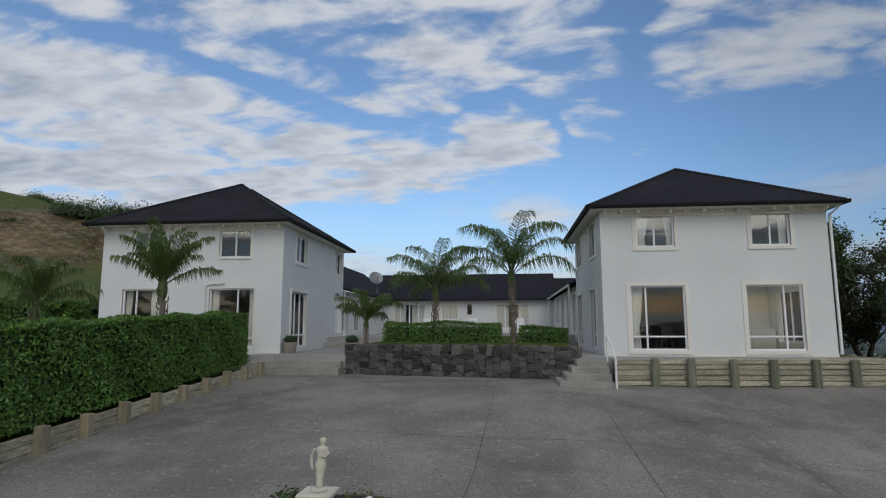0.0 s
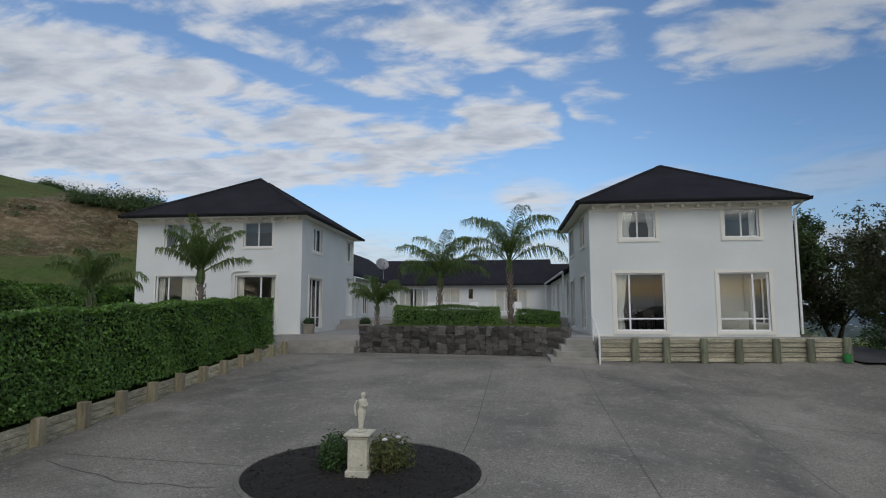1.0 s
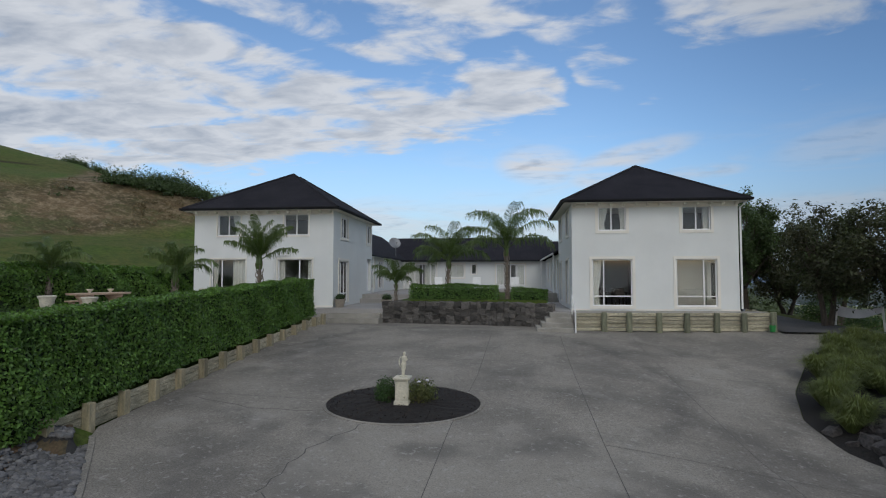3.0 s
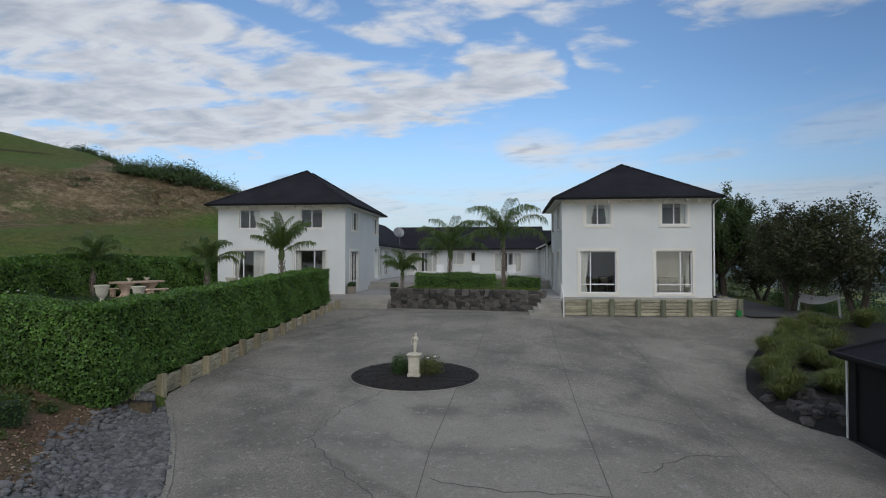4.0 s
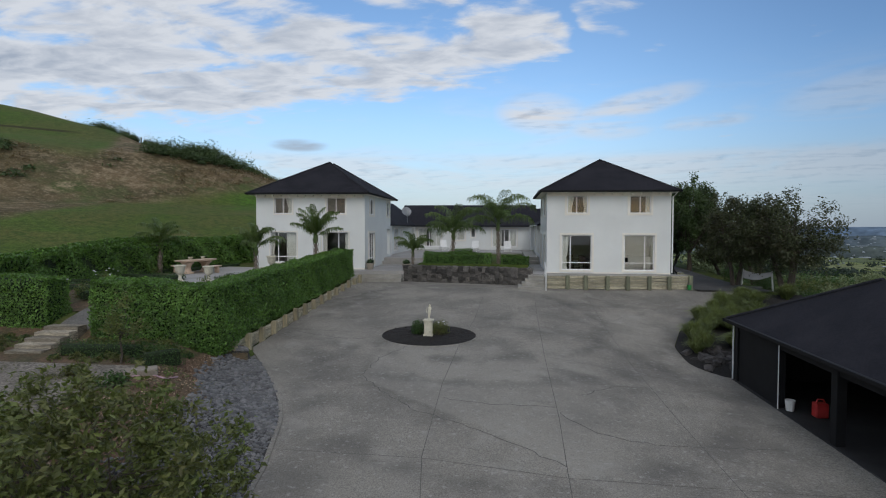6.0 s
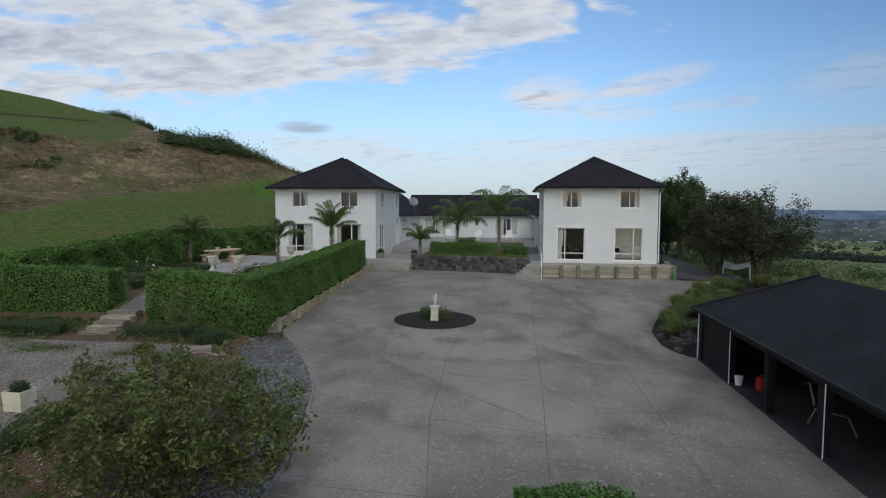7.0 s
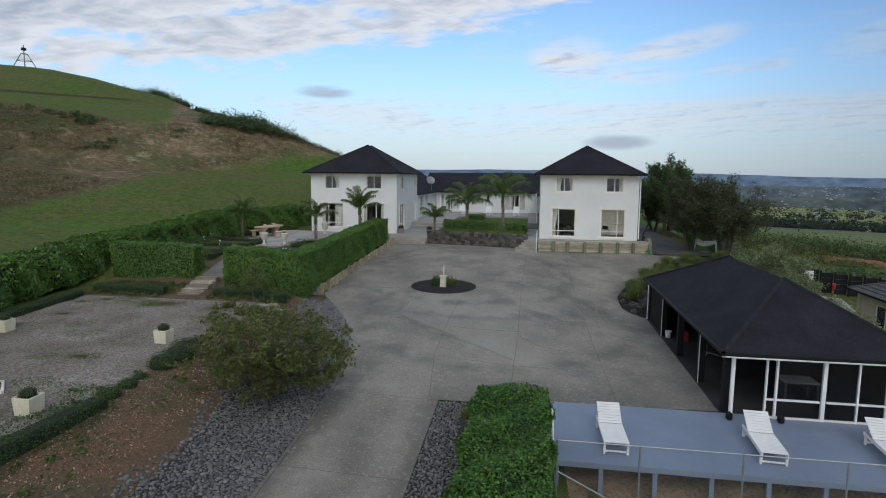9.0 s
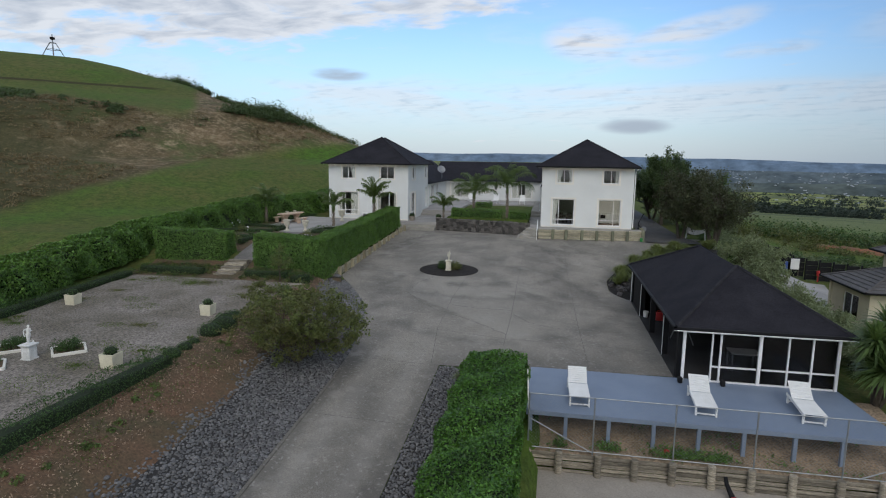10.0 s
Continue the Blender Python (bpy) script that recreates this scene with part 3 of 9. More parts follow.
def land_z(x, y):
    """Height of the one sheet of ground."""
    x, y = np.asarray(x, float), np.asarray(y, float)
    cx = curb_x(y) - np.where(y > 2.2, 0.42, 0.0)
    d = drive_z(x, y) - 0.10
    # left: garden terrace above, gravel terrace below, bank down to the curb
    terrace = np.interp(y, [-20, -9, -2.5, -1.2, 0.7, 1.7, 2.6, 4.5, 60], [-0.40, -0.36, -0.10, -0.06, 0.12, 0.55, 0.80, 1.22, 1.22])
    bank_top = np.minimum(cx - 1.3, -8.1 - 1.2 * smooth01(-3, 0.5, y) * (1 - smooth01(2.0, 3.5, y)))
    k = smooth01(0, 1, (cx - x) / np.maximum(cx - bank_top, 0.5)) ** (1 + 1.5 * smooth01(-3.5, 0, y))
    foot = np.where(y > 2.4, drive_z(cx, y) + 0.24, drive_z(cx, y) - 0.03)
    left = foot * (1 - k) + terrace * k
    z = np.where(x < cx, left, d)
    # right of the tail drive: strip of stones, then the deck's bank and the lower yard
    strip = drive_z(0.9, y) - 0.04
    yard = -3.04
    right_tail = np.where(x < 4.8, strip, np.where(y > -12.9, -1.75 - 0.19 * np.clip(-9 - y, 0, 4.3), yard - 0.15))
    z = np.where((y < -8.2) & (x > 0.9), right_tail, z)
    # under the garage and beyond: falls to the east
    east = -1.60 + 0 * x
    z = np.where((y >= -8.2) & (y < 4.6) & (x > 10.0), east, z)
    # planted bed, lane and bank east of the court
    bed = -1.3 + 0.125 * (y - 4.6)
    bed = np.minimum(bed, 0.35)
    z = np.where((y >= 4.6) & (x > bed_x(y) + 0.5), bed, z)
    z = np.where((y > 18) & (x > 12.2), 0.32 + 0.03 * np.minimum(y - 18, 30), z)
    # house platform and courtyard, behind the stone wall and the porch steps
    court = np.interp(y, [17, 22, 44, 60], [0.9, 1.10, 1.55, 1.0])
    edge = np.where(x < -4.9, 20.6, np.where(x < 3.4, 20.55 - 0.209 * (x + 4.78), 19.0))
    z = np.where((y > edge) & (x > -8.2) & (x <= 12.2), court, z)
    z = np.where((y > 20.6) & (x <= -8.2) & (x > -16), court, z)
    # the ground drops east of the shrubs to the neighbour's yard
    z = z - np.where(y > -8.2, np.interp(x, [17.5, 27, 60], [0, 3.6, 4.5]), 0)
    z = z + hill_z(x, y) * (1 - smooth01(-27, -16, x + 0.2 * (y - 60)))
    # the ridge falls away to the valley on the east, north and south
    far = np.sqrt(np.maximum(0, x - 22) ** 2 + (np.maximum(0, y - 62) * smooth01(-45, 0, x)) ** 2 + np.maximum(0, -32 - y) ** 2)
    fall = 78 * (1 - np.exp(-((far / 900.0) ** 1.2)))
    return z - fall


# ---- ground ----
def axis(lo, hi, step, far_lo, far_hi, grow=1.16):
    a = list(np.arange(lo, hi + 1e-6, step))
    s, p = step, lo
    while p > far_lo:
        s *= grow
        p -= s
        a.insert(0, max(p, far_lo))
    s, p = step, hi
    while p < far_hi:
        s *= grow
        p += s
        a.append(min(p, far_hi))
    return np.array(a)


def sheet(name, xs, ys, height, mat):
    X, Y = np.meshgrid(xs, ys)
    Z = height(X, Y)
    v = np.stack([X, Y, Z], -1).reshape(-1, 3)
    nx, ny = len(xs), len(ys)
    i = (np.arange(ny - 1)[:, None] * nx + np.arange(nx - 1)[None]).reshape(-1)
    f = np.stack([i, i + 1, i + nx + 1, i + nx], 1)
    return fast_mesh(name, v, f, mat, True)


def land_material():
    """Lawn, dry brown grass on the steep face, and a patchwork of fields in the valley."""
    mt = bpy.data.materials.new("land")
    mt.use_nodes = True
    nt = mt.node_tree
    N, L = nt.nodes.new, nt.links.new
    bs = nt.nodes["Principled BSDF"]
    pos = N("ShaderNodeNewGeometry").outputs["Position"]
    sp = N("ShaderNodeSeparateXYZ")
    L(pos, sp.inputs[0])

    def m(op, a, b=0.0):
        n = N("ShaderNodeMath")
        n.operation = op
        for i, v in enumerate((a, b)):
            if isinstance(v, (int, float)):
                n.inputs[i].default_value = v
            else:
                L(v, n.inputs[i])
        return n.outputs[0]

    def tex(s, d=5, r=0.6, stretch=None):
        n = N("ShaderNodeTexNoise")
        n.inputs["Scale"].default_value, n.inputs["Detail"].default_value, n.inputs["Roughness"].default_value = s, d, r
        if stretch:
            mp = N("ShaderNodeMapping")
            mp.inputs["Scale"].default_value = stretch
            L(pos, mp.inputs[0])
            L(mp.outputs[0], n.inputs["Vector"])
        else:
            L(pos, n.inputs["Vector"])
        return n.outputs["Fac"]

    def ss(x, a, b):
        n = N("ShaderNodeMapRange")
        n.interpolation_type = "SMOOTHSTEP"
        n.inputs["From Min"].default_value, n.inputs["From Max"].default_value = a, b
        L(x, n.inputs["Value"])
        return n.outputs[0]

    def mix(f, a, b):
        n = N("ShaderNodeMix")
        n.data_type = "RGBA"
        L(f, n.inputs["Factor"])
        for k, v in (("A", a), ("B", b)):
            if isinstance(v, tuple):
                n.inputs[k].default_value = (*v, 1)
            else:
                L(v, n.inputs[k])
        return n.outputs["Result"]

    u = m("ADD", m("MULTIPLY", sp.outputs[0], -0.69), m("MULTIPLY", sp.outputs[1], 0.73))
    v = m("ADD", m("MULTIPLY", sp.outputs[0], 0.73), m("MULTIPLY", sp.outputs[1], 0.69))
    wob = m("MULTIPLY", m("SUBTRACT", tex(0.07, 5), 0.5), 14)
    lawn = mix(ss(tex(0.11, 6), 0.36, 0.60), (0.078, 0.118, 0.022), (0.108, 0.112, 0.034))
    lawn = mix(ss(tex(0.05, 4), 0.52, 0.64), lawn, (0.072, 0.145, 0.020))
    lawn = mix(m("MULTIPLY", ss(tex(0.16, 7, 0.7, (1.0, 0.5, 1.0)), 0.52, 0.66), 0.65), lawn, (0.140, 0.118, 0.050))
    lawn = mix(ss(tex(1.6, 6, 0.7), 0.35, 0.7), lawn, (0.050, 0.080, 0.018))
    dry = mix(ss(tex(0.22, 7, 0.65), 0.38, 0.62), (0.150, 0.108, 0.060), (0.072, 0.060, 0.030))
    dry = mix(ss(tex(1.7, 7, 0.75, (1, 1, 0.25)), 0.46, 0.70), dry, (0.275, 0.215, 0.140))
    dry = mix(ss(tex(0.5, 7, 0.7), 0.56, 0.70), dry, (0.070, 0.075, 0.030))
    dry = mix(ss(tex(0.09, 6, 0.65), 0.51, 0.66), dry, (0.075, 0.095, 0.032))
    dry = mix(m("MULTIPLY", m("SUBTRACT", 1.0, ss(m("ADD", v, wob), -26, -2)), 0.9), dry, (0.050, 0.053, 0.021))
    dry = mix(m("MULTIPLY", ss(tex(0.33, 8, 0.75, (1, 1, 0.4)), 0.53, 0.68), ss(v, -34, -8)), dry, (0.29, 0.225, 0.140))
    v2 = m("ADD", v, 2.0)
    foot = m("ADD", 53.3, m("ADD", m("MULTIPLY", m("MINIMUM", v2, 0.0), 1.02), m("MULTIPLY", m("MAXIMUM", v2, 0.0), 0.36)))
    low = m("SUBTRACT", m("ADD", u, m("MULTIPLY", wob, 0.55)), foot)
    tops = m("SUBTRACT", m("ADD", u, m("MULTIPLY", wob, 0.8)), m("ADD", m("ADD", 67, m("MULTIPLY", m("MAXIMUM", m("SUBTRACT", -5.0, v), 0.0), 0.88)), m("MULTIPLY", ss(v, -3, 9), 40)))
    brown = m("MULTIPLY", m("MULTIPLY", ss(low, -1.4, 2.0), m("SUBTRACT", 1.0, ss(tops, -5, 4))), m("SUBTRACT", 1.0, ss(v, 22, 30)))
    track = m("MULTIPLY", m("SUBTRACT", 1.0, ss(m("ABSOLUTE", m("SUBTRACT", u, 93)), 0.3, 0.9)), m("SUBTRACT", 1.0, ss(v, -4, 0)))
    lawn = mix(track, lawn, (0.045, 0.04, 0.018))
    near = mix(brown, lawn, dry)
    vo = N("ShaderNodeTexVoronoi")
    vo.inputs["Scale"].default_value = 0.0075
    wv = N("ShaderNodeVectorMath")
    wv.operation = "MULTIPLY"
    wv.inputs[1].default_value = (0.6, 1.5, 0.0)
    L(pos, wv.inputs[0])
    L(wv.outputs[0], vo.inputs["Vector"])
    ramp = N("ShaderNodeValToRGB")
    ramp.color_ramp.interpolation = "CONSTANT"
    cols = [(0.0, (0.205, 0.235, 0.062)), (0.25, (0.125, 0.150, 0.060)), (0.42, (0.225, 0.250, 0.090)), (0.6, (0.100, 0.120, 0.058)), (0.78, (0.200, 0.210, 0.085)), (0.9, (0.180, 0.215, 0.060))]
    el = ramp.color_ramp.elements
    el[0].position, el[0].color = cols[0][0], (*cols[0][1], 1)
    el[1].position, el[1].color = cols[1][0], (*cols[1][1], 1)
    for p, c in cols[2:]:
        el.new(p).color = (*c, 1)
    sc = N("ShaderNodeSeparateColor")
    L(vo.outputs["Color"], sc.inputs[0])
    L(sc.outputs[0], ramp.inputs[0])
    field = mix(ss(tex(0.012, 8, 0.65), 0.53, 0.64), ramp.outputs[0], (0.036, 0.052, 0.026))
    far = ss(m("ADD", sp.outputs[0], m("MULTIPLY", sp.outputs[1], 0.0)), 45, 80)
    far = m("MAXIMUM", far, ss(sp.outputs[1], 140, 180))
    far = m("MULTIPLY", far, m("SUBTRACT", 1.0, m("MULTIPLY", ss(u, 40, 60), m("SUBTRACT", 1.0, ss(v, 35, 60)))))
    col = mix(far, near, field)
    hs = N("ShaderNodeHueSaturation")
    L(col, hs.inputs["Color"])
    r = N("ShaderNodeMapRange")
    r.inputs["From Min"].default_value, r.inputs["From Max"].default_value = 0.3, 0.7
    r.inputs["To Min"].default_value, r.inputs["To Max"].default_value = 0.65, 1.35
    L(tex(5.0, 5, 0.7), r.inputs["Value"])
    L(r.outputs[0], hs.inputs["Value"])
    L(hs.outputs[0], bs.inputs["Base Color"])
    bs.inputs["Roughness"].default_value = 0.95
    bs.inputs["Specular IOR Level"].default_value = 0.15
    bp = N("ShaderNodeBump")
    bp.inputs["Strength"].default_value, bp.inputs["Distance"].default_value = 0.7, 0.12
    L(tex(3.0, 6, 0.7), bp.inputs["Height"])
    L(bp.outputs[0], bs.inputs["Normal"])
    return mt


LAND = land_material()
ground = new("ground", sheet("ground", axis(-26, 24, 0.4, -4200, 4200), axis(-34, 46, 0.4, -3000, 4600), land_z, LAND))
tagged(ground, "green lawn and dry brown hillside falling to a valley", "ground", kind="structure")


# far hills along the horizon: plain backdrops of distance, the haze put into their colours
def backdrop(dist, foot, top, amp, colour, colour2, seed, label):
    mt = material("hazed_hills", colour, colour2, 1.0, 0.004 * 1700 / dist, 0.03 * 1700 / dist, 0.35, 0.0, spec=0.0, space="Position", contrast=(0.42, 0.58))
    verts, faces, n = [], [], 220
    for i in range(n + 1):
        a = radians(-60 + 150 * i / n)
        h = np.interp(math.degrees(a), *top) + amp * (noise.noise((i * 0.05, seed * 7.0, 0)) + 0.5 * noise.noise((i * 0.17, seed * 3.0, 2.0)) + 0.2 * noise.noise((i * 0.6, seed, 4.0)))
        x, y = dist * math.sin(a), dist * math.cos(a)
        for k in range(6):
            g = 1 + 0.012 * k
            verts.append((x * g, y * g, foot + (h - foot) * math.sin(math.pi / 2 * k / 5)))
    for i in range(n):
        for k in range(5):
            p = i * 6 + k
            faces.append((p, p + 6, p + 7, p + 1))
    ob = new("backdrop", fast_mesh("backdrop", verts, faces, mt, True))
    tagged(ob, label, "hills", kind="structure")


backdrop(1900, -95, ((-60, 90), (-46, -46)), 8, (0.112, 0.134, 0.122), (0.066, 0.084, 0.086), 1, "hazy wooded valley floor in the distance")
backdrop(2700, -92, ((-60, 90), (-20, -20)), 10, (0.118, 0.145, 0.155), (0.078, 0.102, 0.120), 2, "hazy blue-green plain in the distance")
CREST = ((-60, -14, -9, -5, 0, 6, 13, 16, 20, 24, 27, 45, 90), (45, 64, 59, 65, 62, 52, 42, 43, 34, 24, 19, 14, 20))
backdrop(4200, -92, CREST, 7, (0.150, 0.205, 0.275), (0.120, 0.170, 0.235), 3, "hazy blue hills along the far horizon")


# ---- drive ----
def drive_mesh():
    verts, faces = [], []

    def patch(ys, left, right, nx):
        start = len(verts)
        for y in ys:
            a, b = float(left(y)), float(right(y))
            for i in range(nx + 1):
                x = a + (b - a) * i / nx
                verts.append((x, y, float(drive_z(x, y))))
        for j in range(len(ys) - 1):
            for i in range(nx):
                p = start + j * (nx + 1) + i
                faces.append((p, p + 1, p + nx + 2, p + nx + 1))

    patch(np.arange(-46, -8.15, 0.5).tolist() + [-8.2], curb_x, lambda y: 0.9, 8)
    patch([-8.2 + 0.5 * i for i in range(26)] + [4.6], curb_x, lambda y: 10.15, 30)
    patch([4.6 + 0.4 * i for i in range(39)] + [20.4], curb_x, bed_x, 34)
    ob = new("road", fast_mesh("drive", verts, faces, CONCRETE, True))
    return tagged(ob, "grey weathered concrete drive and forecourt with stains and saw cuts", "driveway", kind="structure")


road = drive_mesh()


def ribbon(name, pts, width, mat, parent, lift=0.004, wobble=0.0, seed=1):
    """A thin strip that follows the concrete through points."""
    rng = random.Random(seed)
    line = []
    for (x0, y0), (x1, y1) in zip(pts, pts[1:]):
        n = max(2, int(math.hypot(x1 - x0, y1 - y0) / 0.25))
        for i in range(n):
            k = i / n
            line.append((x0 + (x1 - x0) * k + rng.uniform(-wobble, wobble), y0 + (y1 - y0) * k + rng.uniform(-wobble, wobble)))
    line.append(pts[-1])
    bm = bmesh.new()
    rows = []
    for i, (x, y) in enumerate(line):
        a, b = line[max(0, i - 1)], line[min(len(line) - 1, i + 1)]
        d = Vector((b[0] - a[0], b[1] - a[1], 0)).normalized()
        s = Vector((-d.y, d.x, 0)) * width * 0.5
        rows.append([bm.verts.new((x + q * s.x, y + q * s.y, float(drive_z(x + q * s.x, y + q * s.y)) + lift)) for q in (-1, 1)])
    for a, b in zip(rows, rows[1:]):
        bm.faces.new((a[0], a[1], b[1], b[0]))
    return part(name, bm, mat, parent)


JOINTS = [[(0.75, 16.8), (0.5, 9.0), (0.14, 4.6), (-0.02, 0.6), (0.05, -4.2), (0.55, -8.1)], [(3.5, 15.6), (3.4, 10.8), (3.38, 3.9), (3.44, -1.7), (3.38, -4.6), (3.35, -8.1)],
          [(6.4, 15.8), (6.45, 9.0), (6.66, 4.2), (6.76, -1.3), (7.0, -8.1)],
          [(-7.3, 11.9), (0.5, 11.0), (9.9, 10.8)], [(-6.9, 6.6), (-3.25, 6.3)], [(-3.9, -4.2), (0.0, -4.3), (3.4, -4.9), (9.9, -5.1)], [(3.4, 3.9), (9.9, 3.2)], [(-3.0, -12.8), (0.9, -13.0)], [(-3.05, -8.0), (0.85, -8.25)]]
for i, j in enumerate(JOINTS):
    ribbon("joint", j, 0.016, JOINT, road, seed=i)
CRACKS = [[(-2.77, 1.06), (-1.79, -0.2), (-0.65, -1.45), (1.07, -2.47), (2.43, -3.58), (3.39, -4.39)], [(-2.77, 1.06), (-2.6, 3.09), (-1.77, 4.67)], [(3.45, -1.2), (3.71, -1.62), (4.28, -2.44), (4.77, -2.69), (6.0, -2.9), (8.8, -2.6)],
          [(0.1, -0.6), (1.6, -0.9), (3.4, -0.9)], [(-6.9, 6.2), (-4.8, 5.4), (-3.3, 5.4)], [(4.2, 0.2), (5.6, 1.6), (6.6, 1.9)]]
for i, c in enumerate(CRACKS):
    ribbon("crack", c, 0.026, JOINT, road, wobble=0.07, seed=20 + i)

# kerb along the stone bank
kb = bmesh.new()
rows = []
for y in np.arange(-30, 3.3, 0.4):
    x = float(curb_x(y))
    d = Vector((float(curb_x(y + 0.2) - curb_x(y - 0.2)), 0.4, 0)).normalized()
    s = Vector((d.y, -d.x, 0))
    z = float(drive_z(x, y))
    rows.append([kb.verts.new(Vector((x, y, z)) + s * a + Vector((0, 0, b))) for a, b in ((0.07, 0.0), (0.06, 0.032), (-0.05, 0.036), (-0.08, -0.12))])
for a, b in zip(rows, rows[1:]):
    for i in range(3):
        kb.faces.new((a[i], a[i + 1], b[i + 1], b[i]))
thing("trim", kb, CONCRETE, "low pale concrete kerb edging the drive", "kerb", kind="structure")

# lane past the house
ln = bmesh.new()
rows = []
for i in range(31):
    y = 17.4 + i * 1.1
    xl, xr = 12.9 + 0.02 * i, 16.3 - 0.05 * i + 0.9 * max(0, 1 - i / 4)
    z = 0.46 + 0.032 * (y - 17.4)
    rows.append([ln.verts.new((xl, y, z)), ln.verts.new((xr, y, z - 0.02))])
for a, b in zip(rows, rows[1:]):
    ln.faces.new((a[0], a[1], b[1], b[0]))
thing("pavement", ln, ASPHALT, "dark asphalt lane running past the house", "lane", kind="structure")


# ---- houses ----
class Face:
    """One side of a house: a runs along the wall, b out of it."""

    def __init__(self, p, along, out):
        self.p, self.a, self.b = Vector(p), Vector(along), Vector(out)
        self.m = Matrix(((self.a.x, self.b.x, 0, self.p.x), (self.a.y, self.b.y, 0, self.p.y), (0, 0, 1, 0), (0, 0, 0, 1)))

    def wall(self, bm, a0, a1, z0, z1, holes, thick=0.25):
        As = sorted({a0, a1, *[v for h in holes for v in h[:2] if a0 < v < a1]})
        Zs = sorted({z0, z1, *[v for h in holes for v in h[2:4] if z0 < v < z1]})
        solid = {}
        for i in range(len(As) - 1):
            for j in range(len(Zs) - 1):
                ca, cz = (As[i] + As[i + 1]) / 2, (Zs[j] + Zs[j + 1]) / 2
                solid[i, j] = not any(h[0] < ca < h[1] and h[2] < cz < h[3] for h in holes)
        cache = {}

        def v(i, j, b):
            if (i, j, b) not in cache:
                cache[i, j, b] = bm.verts.new(self.m @ Vector((As[i], b, Zs[j])))
            return cache[i, j, b]

        for (i, j), s in solid.items():
            if not s:
                continue
            bm.faces.new((v(i, j, 0), v(i + 1, j, 0), v(i + 1, j + 1, 0), v(i, j + 1, 0)))
            bm.faces.new((v(i, j, -thick), v(i, j + 1, -thick), v(i + 1, j + 1, -thick), v(i + 1, j, -thick)))
            for (di, dj), (p, q) in {(-1, 0): ((i, j), (i, j + 1)), (1, 0): ((i + 1, j), (i + 1, j + 1)), (0, -1): ((i, j), (i + 1, j)), (0, 1): ((i, j + 1), (i + 1, j + 1))}.items():
                if not solid.get((i + di, j + dj), False):
                    bm.faces.new((v(*p, 0), v(*q, 0), v(*q, -thick), v(*p, -thick)))

    def bx(self, bm, a0, a1, b0, b1, z0, z1, bevel=0.0):
        box(bm, a0, a1, b0, b1, z0, z1, self.m, bevel)


def window(house, f, a0, a1, z0, z1, ups=(), bars=(), surround=0.13, door=False, sill=True, fw=0.055, curtains=()):
    """A framed window or glazed door in an opening: frame, panes between the bars, moulded surround and sill."""
    d0, d1 = -0.13, -0.06
    ua = [a0] + [a0 + (a1 - a0) * k for k in ups] + [a1]
    zb = [z0] + [z0 + (z1 - z0) * k for k in bars] + [z1]
    bm = bmesh.new()
    rim = [[bm.verts.new(f.m @ Vector((a, b, z))) for a, z in ((a0 + i, z0 + i), (a1 - i, z0 + i), (a1 - i, z1 - i), (a0 + i, z1 - i))] for i, b in ((0, d0), (0, d1), (fw, d1), (fw, d0))]
    for i in range(4):
        p, q = rim[i], rim[(i + 1) % 4]
        for k in range(4):
            bm.faces.new((p[k], p[(k + 1) % 4], q[(k + 1) % 4], q[k]))
    w = part("door" if door else "window", bm, FRAME, house, "white framed glazed door" if door else "white framed window")
    for a in ua[1:-1]:
        bm = bmesh.new()
        f.bx(bm, a - fw / 2, a + fw / 2, d0 + 0.003, d1 - 0.003, z0 + fw, z1 - fw)
        part("mullion", bm, FRAME, w)
    for z in zb[1:-1]:
        for p, q in zip(ua, ua[1:]):
            bm = bmesh.new()
            f.bx(bm, p + fw * (1 if p == a0 else 0.5), q - fw * (1 if q == a1 else 0.5), d0 + 0.006, d1 - 0.006, z - fw / 2, z + fw / 2)
            part("glazing_bar", bm, FRAME, w)
    for p, q in zip(ua, ua[1:]):
        for s, t in zip(zb, zb[1:]):
            bm = bmesh.new()
            f.bx(bm, p + 0.03, q - 0.03, -0.100, -0.094, s + 0.03, t - 0.03)
            g = part("pane", bm, GLASS, w)
            g.visible_shadow = False
    if surround:
        bm = bmesh.new()
        o, s = 0.035, surround
        f.bx(bm, a0 - s, a0, -0.02, o, z0, z1 + s)
        f.bx(bm, a1, a1 + s, -0.02, o, z0, z1 + s)
        f.bx(bm, a0, a1, -0.02, o, z1, z1 + s)
        if sill and not door:
            f.bx(bm, a0 - s, a1 + s, -0.02, o + 0.004, z0 - s, z0)
        part("surround", bm, TRIM, w, "cream moulded window surround")
    for side, width, *closed in curtains:
        bm = bmesh.new()
        n = 14
        lo, hi = (a0 + 0.02, a0 + width) if side == "l" else (a1 - width, a1 - 0.02)
        prev = None
        for i in range(n + 1):
            a = lo + (hi - lo) * i / n
            tie = 0.35 * width * (1 if side == "l" else -1)
            b = -0.24 - 0.035 * math.sin(i * 2.4)
            k = i / n if side == "l" else 1 - i / n
            row = [bm.verts.new(f.m @ Vector((a - (tie * k * g if width > 0.3 and not closed else 0), b, z))) for z, g in ((z1 - 0.02, 0), ((z0 + z1) / 2, 0.6), (z0 + 0.35 * (z1 - z0), 1.0), (z0 + 0.03, 0.7))]
            if prev:
                for j in range(3):
                    bm.faces.new((prev[j], row[j], row[j + 1], prev[j + 1]))
            prev = row
        part("curtain", bm, CURTAIN, w, "pale hanging curtain", True)
    return w


